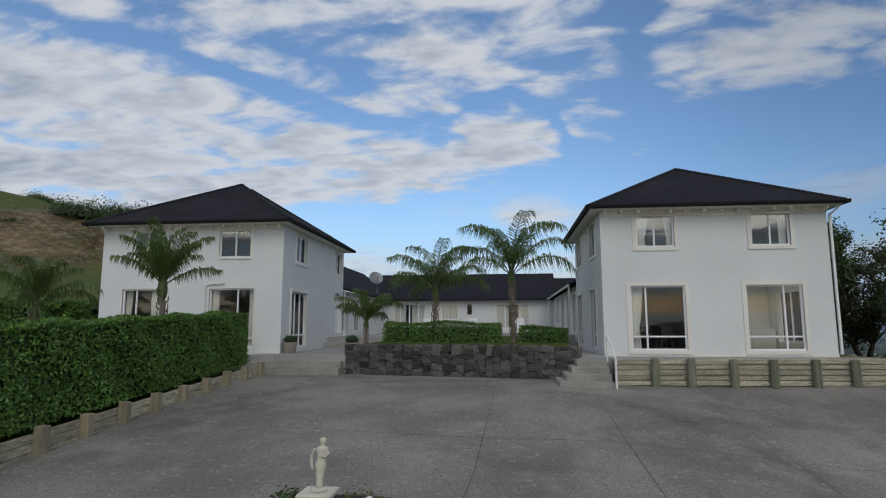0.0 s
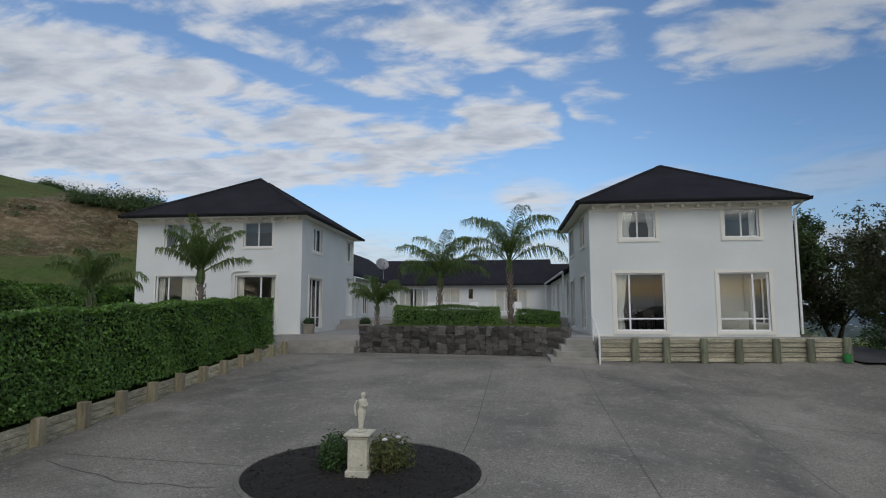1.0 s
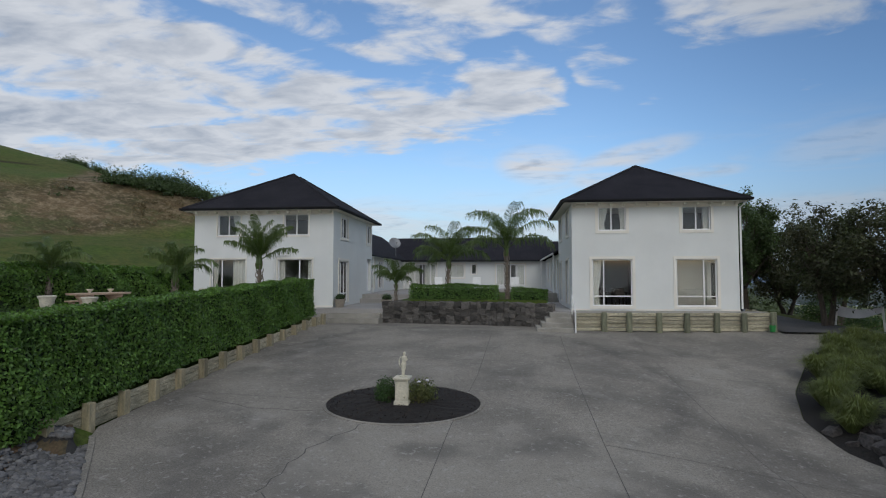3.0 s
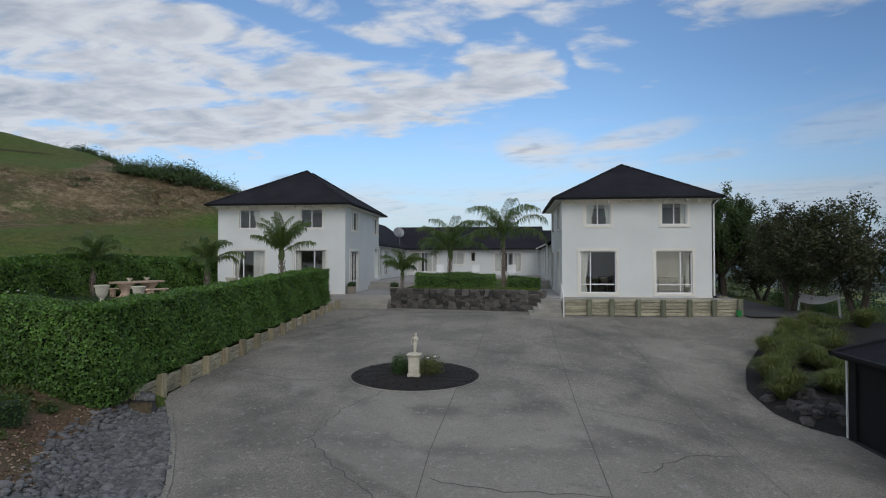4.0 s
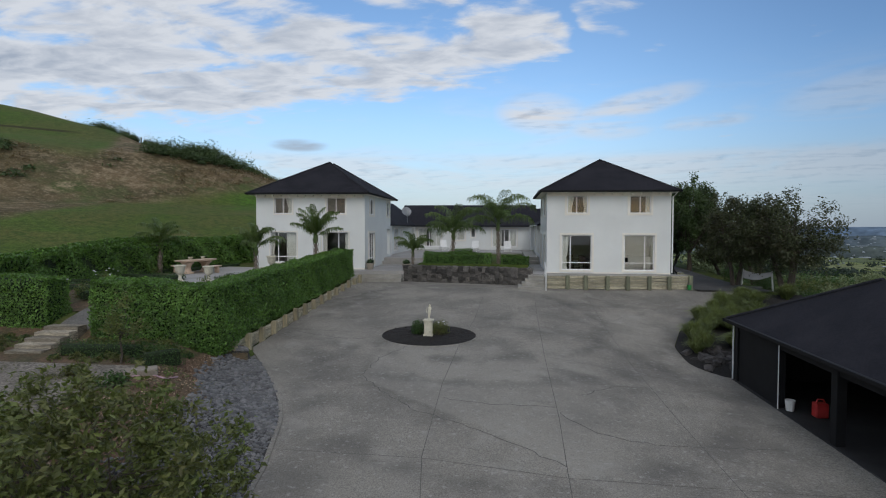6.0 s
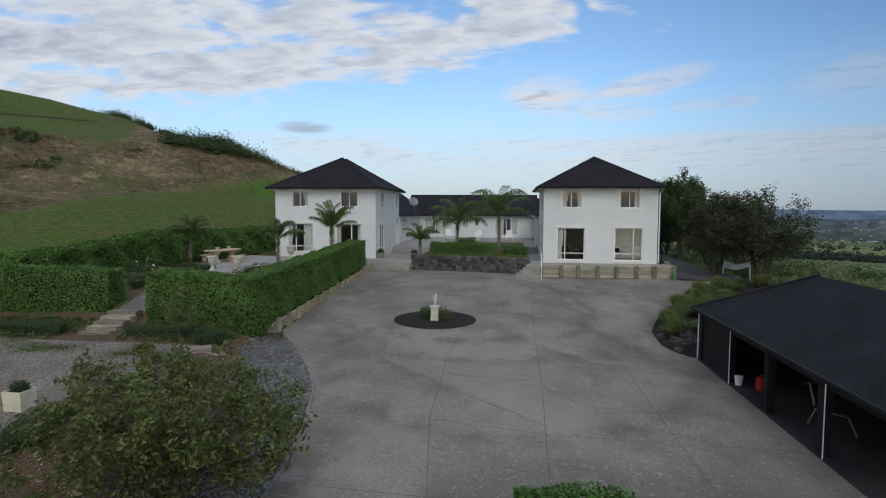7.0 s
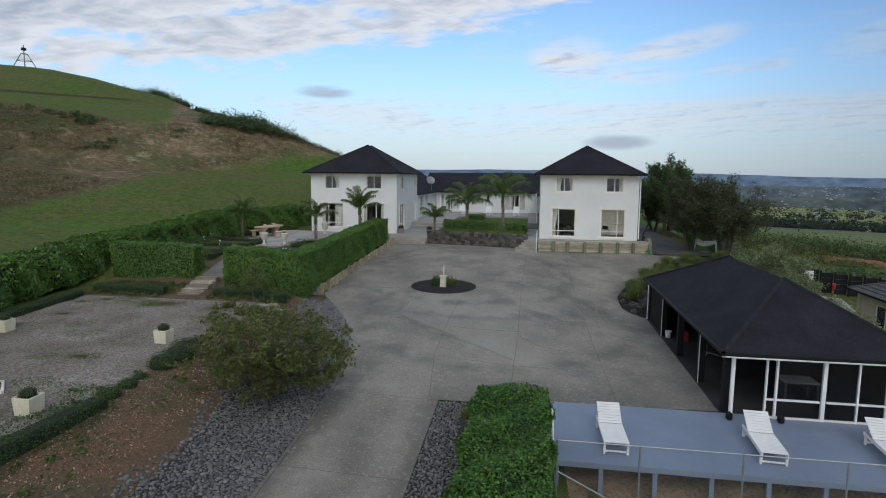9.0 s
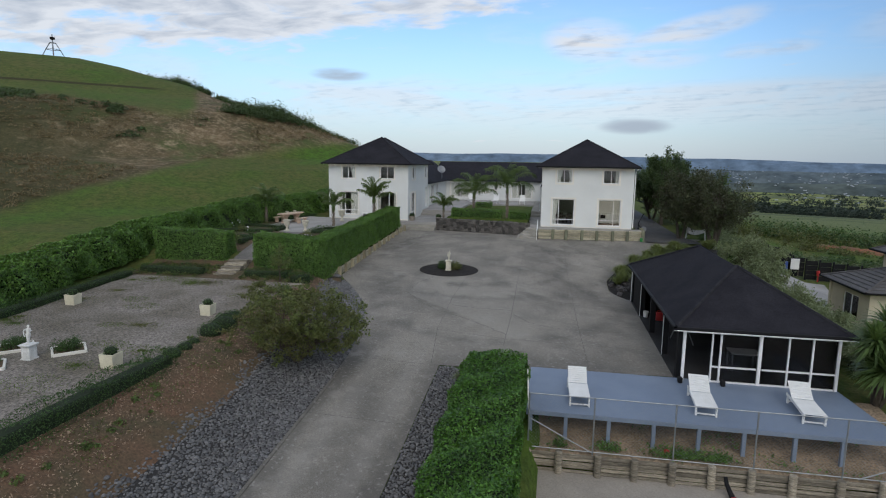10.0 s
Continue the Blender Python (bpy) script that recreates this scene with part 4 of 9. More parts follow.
def hip_roof(house, x0, x1, y0, y1, z, ridge, top, gutter=True, mat=None, thick=0.10):
    """A hipped roof with its ridge, soffit and dark gutters."""
    bm = bmesh.new()
    (ax, ay), (bx_, by) = ridge
    e = [bm.verts.new(p) for p in ((x0, y0, z), (x1, y0, z), (x1, y1, z), (x0, y1, z))]
    lo = [bm.verts.new(p) for p in ((x0, y0, z - thick), (x1, y0, z - thick), (x1, y1, z - thick), (x0, y1, z - thick))]
    if (ax, ay) == (bx_, by):
        r = bm.verts.new((ax, ay, top))
        for i in range(4):
            bm.faces.new((e[i], e[(i + 1) % 4], r))
    else:
        r, s = bm.verts.new((ax, ay, top)), bm.verts.new((bx_, by, top))
        if ax == bx_:
            fs = [(e[0], e[1], r), (e[1], e[2], s, r), (e[2], e[3], s), (e[3], e[0], r, s)]
        else:
            fs = [(e[0], e[1], s, r), (e[1], e[2], s), (e[2], e[3], r, s), (e[3], e[0], r)]
        for q in fs:
            bm.faces.new(q)
    for i in range(4):
        j = (i + 1) % 4
        bm.faces.new((e[i], e[j], lo[j], lo[i]))
    bm.faces.new(lo[::-1])
    roof = part("roof", bm, mat or ROOF, house, "black shingle hipped roof")
    # hip and ridge caps
    corners = [(x0, y0), (x1, y0), (x1, y1), (x0, y1)]
    ends = [(ax, ay), (ax, ay) if ax == bx_ else (bx_, by), (bx_, by), (bx_, by) if ax == bx_ else (ax, ay)]
    for (cx, cy), (ex, ey) in zip(corners, ends):
        bm = bmesh.new()
        tube(bm, [(cx, cy, z + 0.01), (ex, ey, top + 0.01)], 0.07, sides=5)
        part("hip_cap", bm, mat or RIDGE, roof)
    if gutter:
        for (p, q) in zip(corners, corners[1:] + corners[:1]):
            bm = bmesh.new()
            d = Vector((q[0] - p[0], q[1] - p[1], 0)).normalized()
            n = Vector((d.y, -d.x, 0))
            prof = [(0.0, 0.02), (0.11, 0.02), (0.11, -0.03), (0.07, -0.10), (0.0, -0.10)]
            ends2 = []
            for c in (Vector((*p, z)) - d * 0.11, Vector((*q, z)) + d * 0.11):
                ends2.append([bm.verts.new(c + n * a + Vector((0, 0, b))) for a, b in prof])
            for i in range(5):
                j = (i + 1) % 5
                bm.faces.new((ends2[0][i], ends2[0][j], ends2[1][j], ends2[1][i]))
            bm.faces.new(ends2[0])
            bm.faces.new(ends2[1][::-1])
            part("gutter", bm, GUTTER, house, "dark metal gutter")
    return roof


def dentils(house, f, a0, a1, z, step=0.55):
    """The cream band under the eaves with its row of small brackets."""
    bm = bmesh.new()
    f.bx(bm, a0, a1, -0.02, 0.05, z - 0.20, z - 0.015)
    f.bx(bm, a0, a1, -0.02, 0.075, z - 0.235, z - 0.20)
    part("frieze", bm, TRIM, house, "cream frieze band under the eaves")
    n = int((a1 - a0) / step)
    for i in range(n + 1):
        a = a0 + 0.12 + (a1 - a0 - 0.24) * i / n
        bm = bmesh.new()
        f.bx(bm, a - 0.07, a + 0.07, 0.05, 0.34, z - 0.165, z - 0.036, 0.03)
        part("bracket", bm, TRIM, house, "small cream eave bracket")


# right house
RX0, RX1, RY0, RY1, RZ0, RZ1 = 4.43, 11.97, 19.6, 27.1, 1.10, 6.27
rh = base("house", ((RX0 + RX1) / 2, (RY0 + RY1) / 2, RZ0), "white rendered two-storey house with black hipped roof above a timber wall", "house", "twin houses")
rf = Face((0, RY0, 0), (1, 0, 0), (0, -1, 0))
rl = Face((RX0, 0, 0), (0, 1, 0), (-1, 0, 0))
rr = Face((RX1, 0, 0), (0, 1, 0), (1, 0, 0))
rb = Face((0, RY1, 0), (1, 0, 0), (0, 1, 0))
R_FRONT = [(5.65, 6.94, 4.95, 6.07), (9.485, 10.76, 4.95, 6.07), (5.36, 7.20, 1.40, 3.60), (9.18, 11.0, 1.40, 3.60)]
R_LEFT = [(20.85, 22.25, 4.88, 6.07), (24.75, 26.3, 4.88, 6.07), (21.1, 22.4, 1.40, 3.6), (25.0, 26.4, 1.40, 3.6)]
bm = bmesh.new()
rf.wall(bm, RX0, RX1, RZ0, RZ1, R_FRONT)
part("wall", bm, PLASTER, rh, "white rendered front wall")
bm = bmesh.new()
rl.wall(bm, RY0 + 0.252, RY1 - 0.252, RZ0, RZ1, R_LEFT)
part("wall", bm, PLASTER, rh, "white rendered side wall")
bm = bmesh.new()
# unseen side window, added only to let daylight into the kitchen
R_RIGHT = [(20.6, 23.2, 1.60, 3.55)]
rr.wall(bm, RY0 + 0.252, RY1 - 0.252, RZ0, RZ1, R_RIGHT)
part("wall", bm, PLASTER, rh)
bm = bmesh.new()
rb.wall(bm, RX0, RX1, RZ0, RZ1, [])
part("wall", bm, PLASTER, rh)
window(rh, rr, *R_RIGHT[0], ups=(0.33, 0.66))
window(rh, rf, *R_FRONT[0], ups=(0.48,), curtains=(("l", 0.5), ("r", 0.32)))
window(rh, rf, *R_FRONT[1], ups=(0.5,), curtains=(("r", 0.28),))
window(rh, rf, *R_FRONT[2], ups=(0.29,), bars=(0.21,), curtains=(("l", 0.5),))
window(rh, rf, *R_FRONT[3], ups=(0.685,), bars=(0.21,))
window(rh, rl, *R_LEFT[0], ups=(0.5,))
window(rh, rl, *R_LEFT[1], ups=(0.5,))
window(rh, rl, *R_LEFT[2], ups=(0.5,), bars=(0.22,), door=True, curtains=(("l", 0.6), ("r", 0.5)))
window(rh, rl, *R_LEFT[3], ups=(0.5,), bars=(0.22,), door=True, curtains=(("l", 0.6), ("r", 0.6)))
hip_roof(rh, 3.98, 12.32, 19.02, 27.68, 6.35, ((8.2, 23.35), (8.2, 23.45)), 8.69)
dentils(rh, rf, RX0 + 0.01, RX1 - 0.01, 6.27)
bm = bmesh.new()
box(bm, RX0 - 0.40, RX1 + 0.30, RY0 - 0.53, RY1 + 0.5, 6.235, 6.255)
part("soffit", bm, TRIM, rh, "pale eave soffit")
bm = bmesh.new()
rf.bx(bm, 12.02, 12.09, 0.0, 0.07, 1.3, 6.0)
tube(bm, [(12.06, 19.5, 5.98), (12.2, 19.2, 6.2)], 0.035)
part("downpipe", bm, WHITE_PAINT, rh, "white downpipe")
for a, b in ((RX0, 5.23), (7.33, 9.05), (11.13, RX1)):
    bm = bmesh.new()
    rf.bx(bm, a, b, -0.02, 0.03, RZ0, 1.27)
    part("plinth", bm, TRIM, rh, "cream plinth band")
# rooms
bm = bmesh.new()
box(bm, RX0 + 0.26, RX1 - 0.26, RY0 + 0.26, RY1 - 0.26, 1.16, 1.26)
part("room_floor", bm, ROOM_FLOOR, rh)
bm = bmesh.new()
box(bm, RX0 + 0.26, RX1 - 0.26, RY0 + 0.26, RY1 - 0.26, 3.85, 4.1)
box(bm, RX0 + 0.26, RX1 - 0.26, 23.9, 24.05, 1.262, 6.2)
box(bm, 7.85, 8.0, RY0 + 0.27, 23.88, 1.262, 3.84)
part("partition", bm, ROOM, rh, "inner wall and floor slab, greyed for the dim rooms")
bm = bmesh.new()
box(bm, 8.02, RX1 - 0.27, 23.84, 23.895, 1.264, 3.84)
part("kitchen_lining", bm, KITCHEN_WALL, rh, "white kitchen wall")


def dining_set():
    t = base("dining_table", (6.4, 21.6, 1.26), "dark wooden dining table inside the front room", "table")
    bm = bmesh.new()
    box(bm, 5.5, 7.3, 21.1, 22.0, 1.97, 2.01, bevel=0.01)
    part("tabletop", bm, DARK_WOOD, t)
    for x in (5.6, 7.2):
        for y in (21.2, 21.9):
            bm = bmesh.new()
            box(bm, x - 0.03, x + 0.03, y - 0.03, y + 0.03, 1.26, 1.97)
            part("leg", bm, DARK_WOOD, t)
    c = base("dining_chair", (0, 0, 0), "dark wooden dining chair at the table", "chair", "dining chairs")
    bm = bmesh.new()
    box(bm, -0.21, 0.21, -0.21, 0.21, 0.43, 0.47, bevel=0.01)
    part("seat", bm, DARK_WOOD, c)
    bm = bmesh.new()
    box(bm, -0.2, 0.2, 0.18, 0.21, 0.55, 0.95, bevel=0.01)
    part("backrest", bm, DARK_WOOD, c)
    for x in (-0.18, 0.18):
        for y in (-0.18, 0.18):
            bm = bmesh.new()
            box(bm, x - 0.02, x + 0.02, y - 0.02, y + 0.02, 0, 0.6 if y > 0 else 0.43)
            part("leg", bm, DARK_WOOD, c)
    c.matrix_basis = pose(5.9, 20.8, 1.26, 0, 0, 180)
    copy_thing(c, pose(6.8, 20.8, 1.26, 0, 0, 175))
    copy_thing(c, pose(6.2, 22.35, 1.26, 0, 0, 4))
    copy_thing(c, pose(6.9, 22.35, 1.26, 0, 0, -6))


def kitchen_light():
    cl = base("ceiling_light", (10.2, 21.8, 3.84), "lit white ceiling light in the kitchen", "ceiling light")
    bm = bmesh.new()
    box(bm, 9.7, 10.7, 21.5, 22.1, 3.80, 3.848, bevel=0.01)
    part("frame", bm, FRAME, cl)
    em = bpy.data.materials.new("lit_diffuser")
    em.use_nodes = True
    b = em.node_tree.nodes["Principled BSDF"]
    b.inputs["Emission Color"].default_value = (1.0, 0.95, 0.86, 1)
    b.inputs["Emission Strength"].default_value = 14.0
    bm = bmesh.new()
    box(bm, 9.75, 10.65, 21.55, 22.05, 3.775, 3.797, bevel=0.005)
    part("diffuser", bm, em, cl, "glowing white diffuser")


kitchen_light()


def kitchen():
    k = base("kitchen_cabinet", (9.8, 23.6, 1.26), "white kitchen cabinet along the inner wall", "cabinet")
    bm = bmesh.new()
    box(bm, 8.2, 9.6, 23.3, 23.83, 1.262, 2.12)
    part("body", bm, WHITE_PAINT, k)
    for i in range(3):
        bm = bmesh.new()
        box(bm, 8.22 + i * 0.46, 8.22 + i * 0.46 + 0.44, 23.275, 23.297, 1.34, 2.1, bevel=0.006)
        part("door", bm, WHITE_PAINT, k)
    k2 = base("kitchen_cabinet", (10.9, 23.6, 1.26), "white kitchen cabinet beside the oven", "cabinet")
    bm = bmesh.new()
    box(bm, 10.25, 11.65, 23.3, 23.83, 1.262, 2.12)
    part("body", bm, WHITE_PAINT, k2)
    for i in range(3):
        bm = bmesh.new()
        box(bm, 10.27 + i * 0.46, 10.27 + i * 0.46 + 0.44, 23.275, 23.297, 1.34, 2.1, bevel=0.006)
        part("door", bm, WHITE_PAINT, k2)
    o = base("oven", (9.93, 23.6, 1.26), "white freestanding oven with dark glass door", "oven")
    bm = bmesh.new()
    box(bm, 9.63, 10.22, 23.25, 23.83, 1.262, 2.16, bevel=0.01)
    part("body", bm, WHITE_PAINT, o)
    bm = bmesh.new()
    box(bm, 9.70, 10.15, 23.225, 23.248, 1.72, 2.03, bevel=0.006)
    part("oven_door", bm, BLACK, o, "dark glass oven door")
    bm = bmesh.new()
    box(bm, 8.2, 9.2, 23.5, 23.83, 2.75, 3.5)
    thing("wall_cabinet", bm, WHITE_PAINT, "white wall cabinet above the kitchen bench", "cabinet")


dining_set()
kitchen()

# left house
LX0, LX1, LY0, LY1, LZ0, LZ1 = -15.23, -7.604, 20.777, 29.35, 1.08, 6.27
lh = base("house", ((LX0 + LX1) / 2, (LY0 + LY1) / 2, LZ0), "white rendered two-storey house with black hipped roof beside a garden", "house", "twin houses")
lf = Face((0, LY0, 0), (1, 0, 0), (0, -1, 0))
lr = Face((LX1, 0, 0), (0, 1, 0), (1, 0, 0))
ll = Face((LX0, 0, 0), (0, 1, 0), (-1, 0, 0))
lb = Face((0, LY1, 0), (1, 0, 0), (0, 1, 0))
L_FRONT = [(-13.93, -12.65, 4.95, 6.07), (-10.26, -8.94, 4.95, 6.07), (-14.25, -12.35, 1.62, 3.72), (-10.58, -8.72, 1.42, 3.72)]
L_RIGHT = [(22.2, 23.5, 4.92, 6.05), (27.85, 28.95, 4.92, 6.05), (21.8, 23.6, 1.38, 3.66), (27.95, 29.1, 1.9, 3.95)]
bm = bmesh.new()
lf.wall(bm, LX0, LX1, LZ0, LZ1, L_FRONT)
part("wall", bm, PLASTER, lh, "white rendered front wall")
bm = bmesh.new()
lr.wall(bm, LY0 + 0.252, LY1 - 0.252, LZ0, LZ1, L_RIGHT)
part("wall", bm, PLASTER, lh, "white rendered side wall")
bm = bmesh.new()
ll.wall(bm, LY0 + 0.252, LY1 - 0.252, LZ0, LZ1, [])
part("wall", bm, PLASTER, lh)
bm = bmesh.new()
lb.wall(bm, LX0, LX1, LZ0, LZ1, [])
part("wall", bm, PLASTER, lh)
window(lh, lf, *L_FRONT[0], ups=(0.47,), surround=0.07, curtains=(("r", 0.55),))
window(lh, lf, *L_FRONT[1], ups=(0.5,), surround=0.07)
window(lh, lf, *L_FRONT[2], ups=(0.3,), bars=(0.2,), surround=0.07, curtains=(("l", 0.32), ("r", 0.8, 1)))
window(lh, lf, *L_FRONT[3], ups=(0.62,), bars=(0.16,), door=True, surround=0.07, curtains=(("l", 0.3), ("r", 0.3)))
window(lh, lr, *L_RIGHT[0], ups=(0.5,))
window(lh, lr, *L_RIGHT[1], ups=(0.5,))
window(lh, lr, *L_RIGHT[2], ups=(0.33, 0.66), bars=(0.22,), door=True)
bm = bmesh.new()
lr.bx(bm, 27.97, 29.08, -0.24, -0.20, 1.9, 3.93)
part("entry_door", bm, FRAME, lh, "white panelled entry door in a recess")
hip_roof(lh, -15.62, -7.20, 20.17, 29.85, 6.35, ((-11.15, 24.35), (-11.15, 25.4)), 8.82)
dentils(lh, lf, LX0 + 0.01, LX1 - 0.01, 6.27)
bm = bmesh.new()
box(bm, LX0 - 0.33, LX1 + 0.36, LY0 - 0.55, LY1 + 0.45, 6.235, 6.255)
part("soffit", bm, TRIM, lh, "pale eave soffit")
bm = bmesh.new()
tube(bm, [(-9.95, 20.71, 3.92), (-10.5, 20.70, 3.91), (-10.68, 20.70, 3.84), (-10.74, 20.71, 3.62), (-10.74, 20.71, 2.2)], 0.035)
part("cable_duct", bm, WHITE_PAINT, lh, "white plastic duct")
for a, b in ((LX0, -10.7), (-8.6, LX1)):
    bm = bmesh.new()
    lf.bx(bm, a, b, -0.02, 0.03, LZ0, 1.30)
    part("plinth", bm, TRIM, lh, "cream plinth band")
bm = bmesh.new()
box(bm, LX0 + 0.26, LX1 - 0.26, LY0 + 0.26, LY1 - 0.26, 1.16, 1.3)
part("room_floor", bm, ROOM_FLOOR, lh)
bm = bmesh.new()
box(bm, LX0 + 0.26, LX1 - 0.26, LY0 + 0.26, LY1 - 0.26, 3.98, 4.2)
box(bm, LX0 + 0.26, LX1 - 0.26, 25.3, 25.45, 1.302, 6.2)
part("partition", bm, ROOM, lh, "inner wall and floor slab, greyed for a dim room")

# back wing with its two link wings: one long low house
BY, BZ0, BZ1 = 43.0, 1.75, 4.25
bw = base("house", (-1.6, 46, BZ0), "long low white single-storey wing with black gabled roof", "house")
bf = Face((0, BY, 0), (1, 0, 0), (0, -1, 0))
B_HOLES = [(-7.5, -5.0, 2.05, 3.98), (-3.84, -2.5, 2.75, 3.98), (-1.88, -1.42, 3.05, 3.95), (0.3, 2.85, 2.05, 3.93)]
bm = bmesh.new()
bf.wall(bm, -9.0, 4.7, BZ0, BZ1, B_HOLES)
part("wall", bm, PLASTER, bw, "white rendered courtyard wall")
window(bw, bf, *B_HOLES[0], ups=(0.22, 0.5, 0.78), surround=0.1, door=True, fw=0.09, curtains=(("l", 0.95, 1), ("r", 1.1, 1)))
window(bw, bf, *B_HOLES[1], ups=(0.45,), surround=0.1, fw=0.07, curtains=(("l", 0.62, 1), ("r", 0.68, 1)))
window(bw, bf, *B_HOLES[2], surround=0.07)
window(bw, bf, *B_HOLES[3], ups=(0.28, 0.5, 0.72), surround=0.1, door=True, fw=0.09, curtains=(("l", 1.0, 1), ("r", 0.85, 1)))
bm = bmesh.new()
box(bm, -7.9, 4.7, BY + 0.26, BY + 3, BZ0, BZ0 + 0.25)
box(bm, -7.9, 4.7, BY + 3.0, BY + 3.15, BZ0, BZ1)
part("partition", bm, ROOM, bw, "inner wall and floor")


def gable(house, x0, x1, y0, y1, z, top, along):
    """A gabled roof whose ridge runs along x or y."""
    bm = bmesh.new()
    t = 0.10
    if along == "x":
        ym = (y0 + y1) / 2
        prof = [(y0, z), (ym, top), (y1, z), (y1, z - t), (ym, top - t), (y0, z - t)]
        ends = [[bm.verts.new((x, p, q)) for p, q in prof] for x in (x0, x1)]
    else:
        xm = (x0 + x1) / 2
        prof = [(x0, z), (xm, top), (x1, z), (x1, z - t), (xm, top - t), (x0, z - t)]
        ends = [[bm.verts.new((p, y, q)) for p, q in prof] for y in (y0, y1)]
    for i in range(6):
        j = (i + 1) % 6
        bm.faces.new((ends[0][i], ends[0][j], ends[1][j], ends[1][i]))
    bm.faces.new(ends[0])
    bm.faces.new(ends[1][::-1])
    return part("roof", bm, ROOF, house, "black shingle gabled roof")


gable(bw, -9.7, 5.0, BY - 0.45, BY + 9.4, BZ1 + 0.05, 6.58, "x")
gable(bw, 5.02, 12.5, BY + 0.5, BY + 9.0, BZ1 + 0.05, 6.2, "x")
# link wings
LWX = -8.1
lw = Face((LWX, 0, 0), (0, 1, 0), (1, 0, 0))
LW_HOLES = [(30.6, 32.2, 1.95, 3.95), (33.4, 35.0, 1.95, 3.95), (36.5, 37.6, 2.6, 3.95)]
bm = bmesh.new()
lw.wall(bm, LY1 + 0.02, BY + 1.0, BZ0 - 0.4, BZ1, LW_HOLES)
part("wall", bm, PLASTER, bw, "white rendered link wall")
for h in LW_HOLES:
    window(bw, lw, *h, ups=(0.33, 0.66), surround=0.09, door=h[2] < 2)
gable(bw, -14.5, LWX + 0.45, LY1 + 0.56, BY + 4.9, BZ1 + 0.05, 6.75, "y")
RWX = 4.62
rw = Face((RWX, 0, 0), (0, 1, 0), (-1, 0, 0))
RW_HOLES = [(29.0, 30.2, 1.9, 3.9), (32.0, 33.2, 1.9, 3.9), (35.2, 36.4, 1.9, 3.9), (38.6, 39.8, 2.5, 3.9)]
bm = bmesh.new()
rw.wall(bm, RY1 + 0.02, BY + 1.0, BZ0 - 0.6, BZ1, RW_HOLES)
part("wall", bm, PLASTER, bw, "white rendered link wall")
for h in RW_HOLES:
    window(bw, rw, *h, ups=(0.5,), surround=0.09, door=h[2] < 2)
gable(bw, RWX - 0.45, 11.4, RY1 + 0.62, BY + 4.9, BZ1 + 0.05, 6.1, "y")
for x, y0, y1 in ((LWX + 0.45, LY1 + 0.3, BY), (RWX - 0.45, RY1 + 0.7, BY)):
    bm = bmesh.new()
    box(bm, x - 0.05, x + 0.05, y0, y1, BZ1 - 0.06, BZ1 + 0.02)
    part("gutter", bm, WHITE_PAINT if x > 0 else GUTTER, bw, "narrow eave gutter")
bm = bmesh.new()
box(bm, -9.6, 5.0, BY - 0.55, BY - 0.44, BZ1 - 0.10, BZ1 + 0.03)
part("gutter", bm, GUTTER, bw, "dark gutter")
for x, y in ((LWX + 0.42, 30.0), (LWX + 0.42, 41.8), (RWX - 0.42, 28.2), (RWX - 0.42, 41.9)):
    bm = bmesh.new()
    tube(bm, [(x, y, 1.5), (x, y, BZ1 - 0.1)], 0.05)
    part("downpipe", bm, WHITE_PAINT, bw, "white downpipe")

# satellite dish on the left link roof
sd = base("satellite_dish", (-7.95, 39.3, 4.2), "pale grey satellite dish on a bracket above the eave", "satellite dish")
bm = bmesh.new()
tube(bm, [(-7.95, 39.3, 4.15), (-7.95, 39.25, 5.1), (-7.95, 39.15, 5.4)], 0.035)
part("bracket", bm, GREY_METAL, sd)
bm = bmesh.new()
dm = Matrix.Translation((-8.0, 39.05, 5.62)) @ Euler((radians(62), 0, radians(28))).to_matrix().to_4x4()
lathe(bm, [(0.02, -0.06), (0.25, -0.035), (0.42, 0.02), (0.5, 0.06), (0.49, 0.07), (0.41, 0.035), (0.24, -0.02), (0.02, -0.045)], sides=20, m=dm)
part("dish", bm, GREY_METAL, sd, smooth=True)
bm = bmesh.new()
tube(bm, [dm @ Vector((0, -0.48, 0.05)), dm @ Vector((0, -0.2, 0.5))], 0.02)
box(bm, -0.05, 0.05, -0.26, -0.16, 0.46, 0.58, dm)
part("receiver", bm, GREY_METAL, sd)


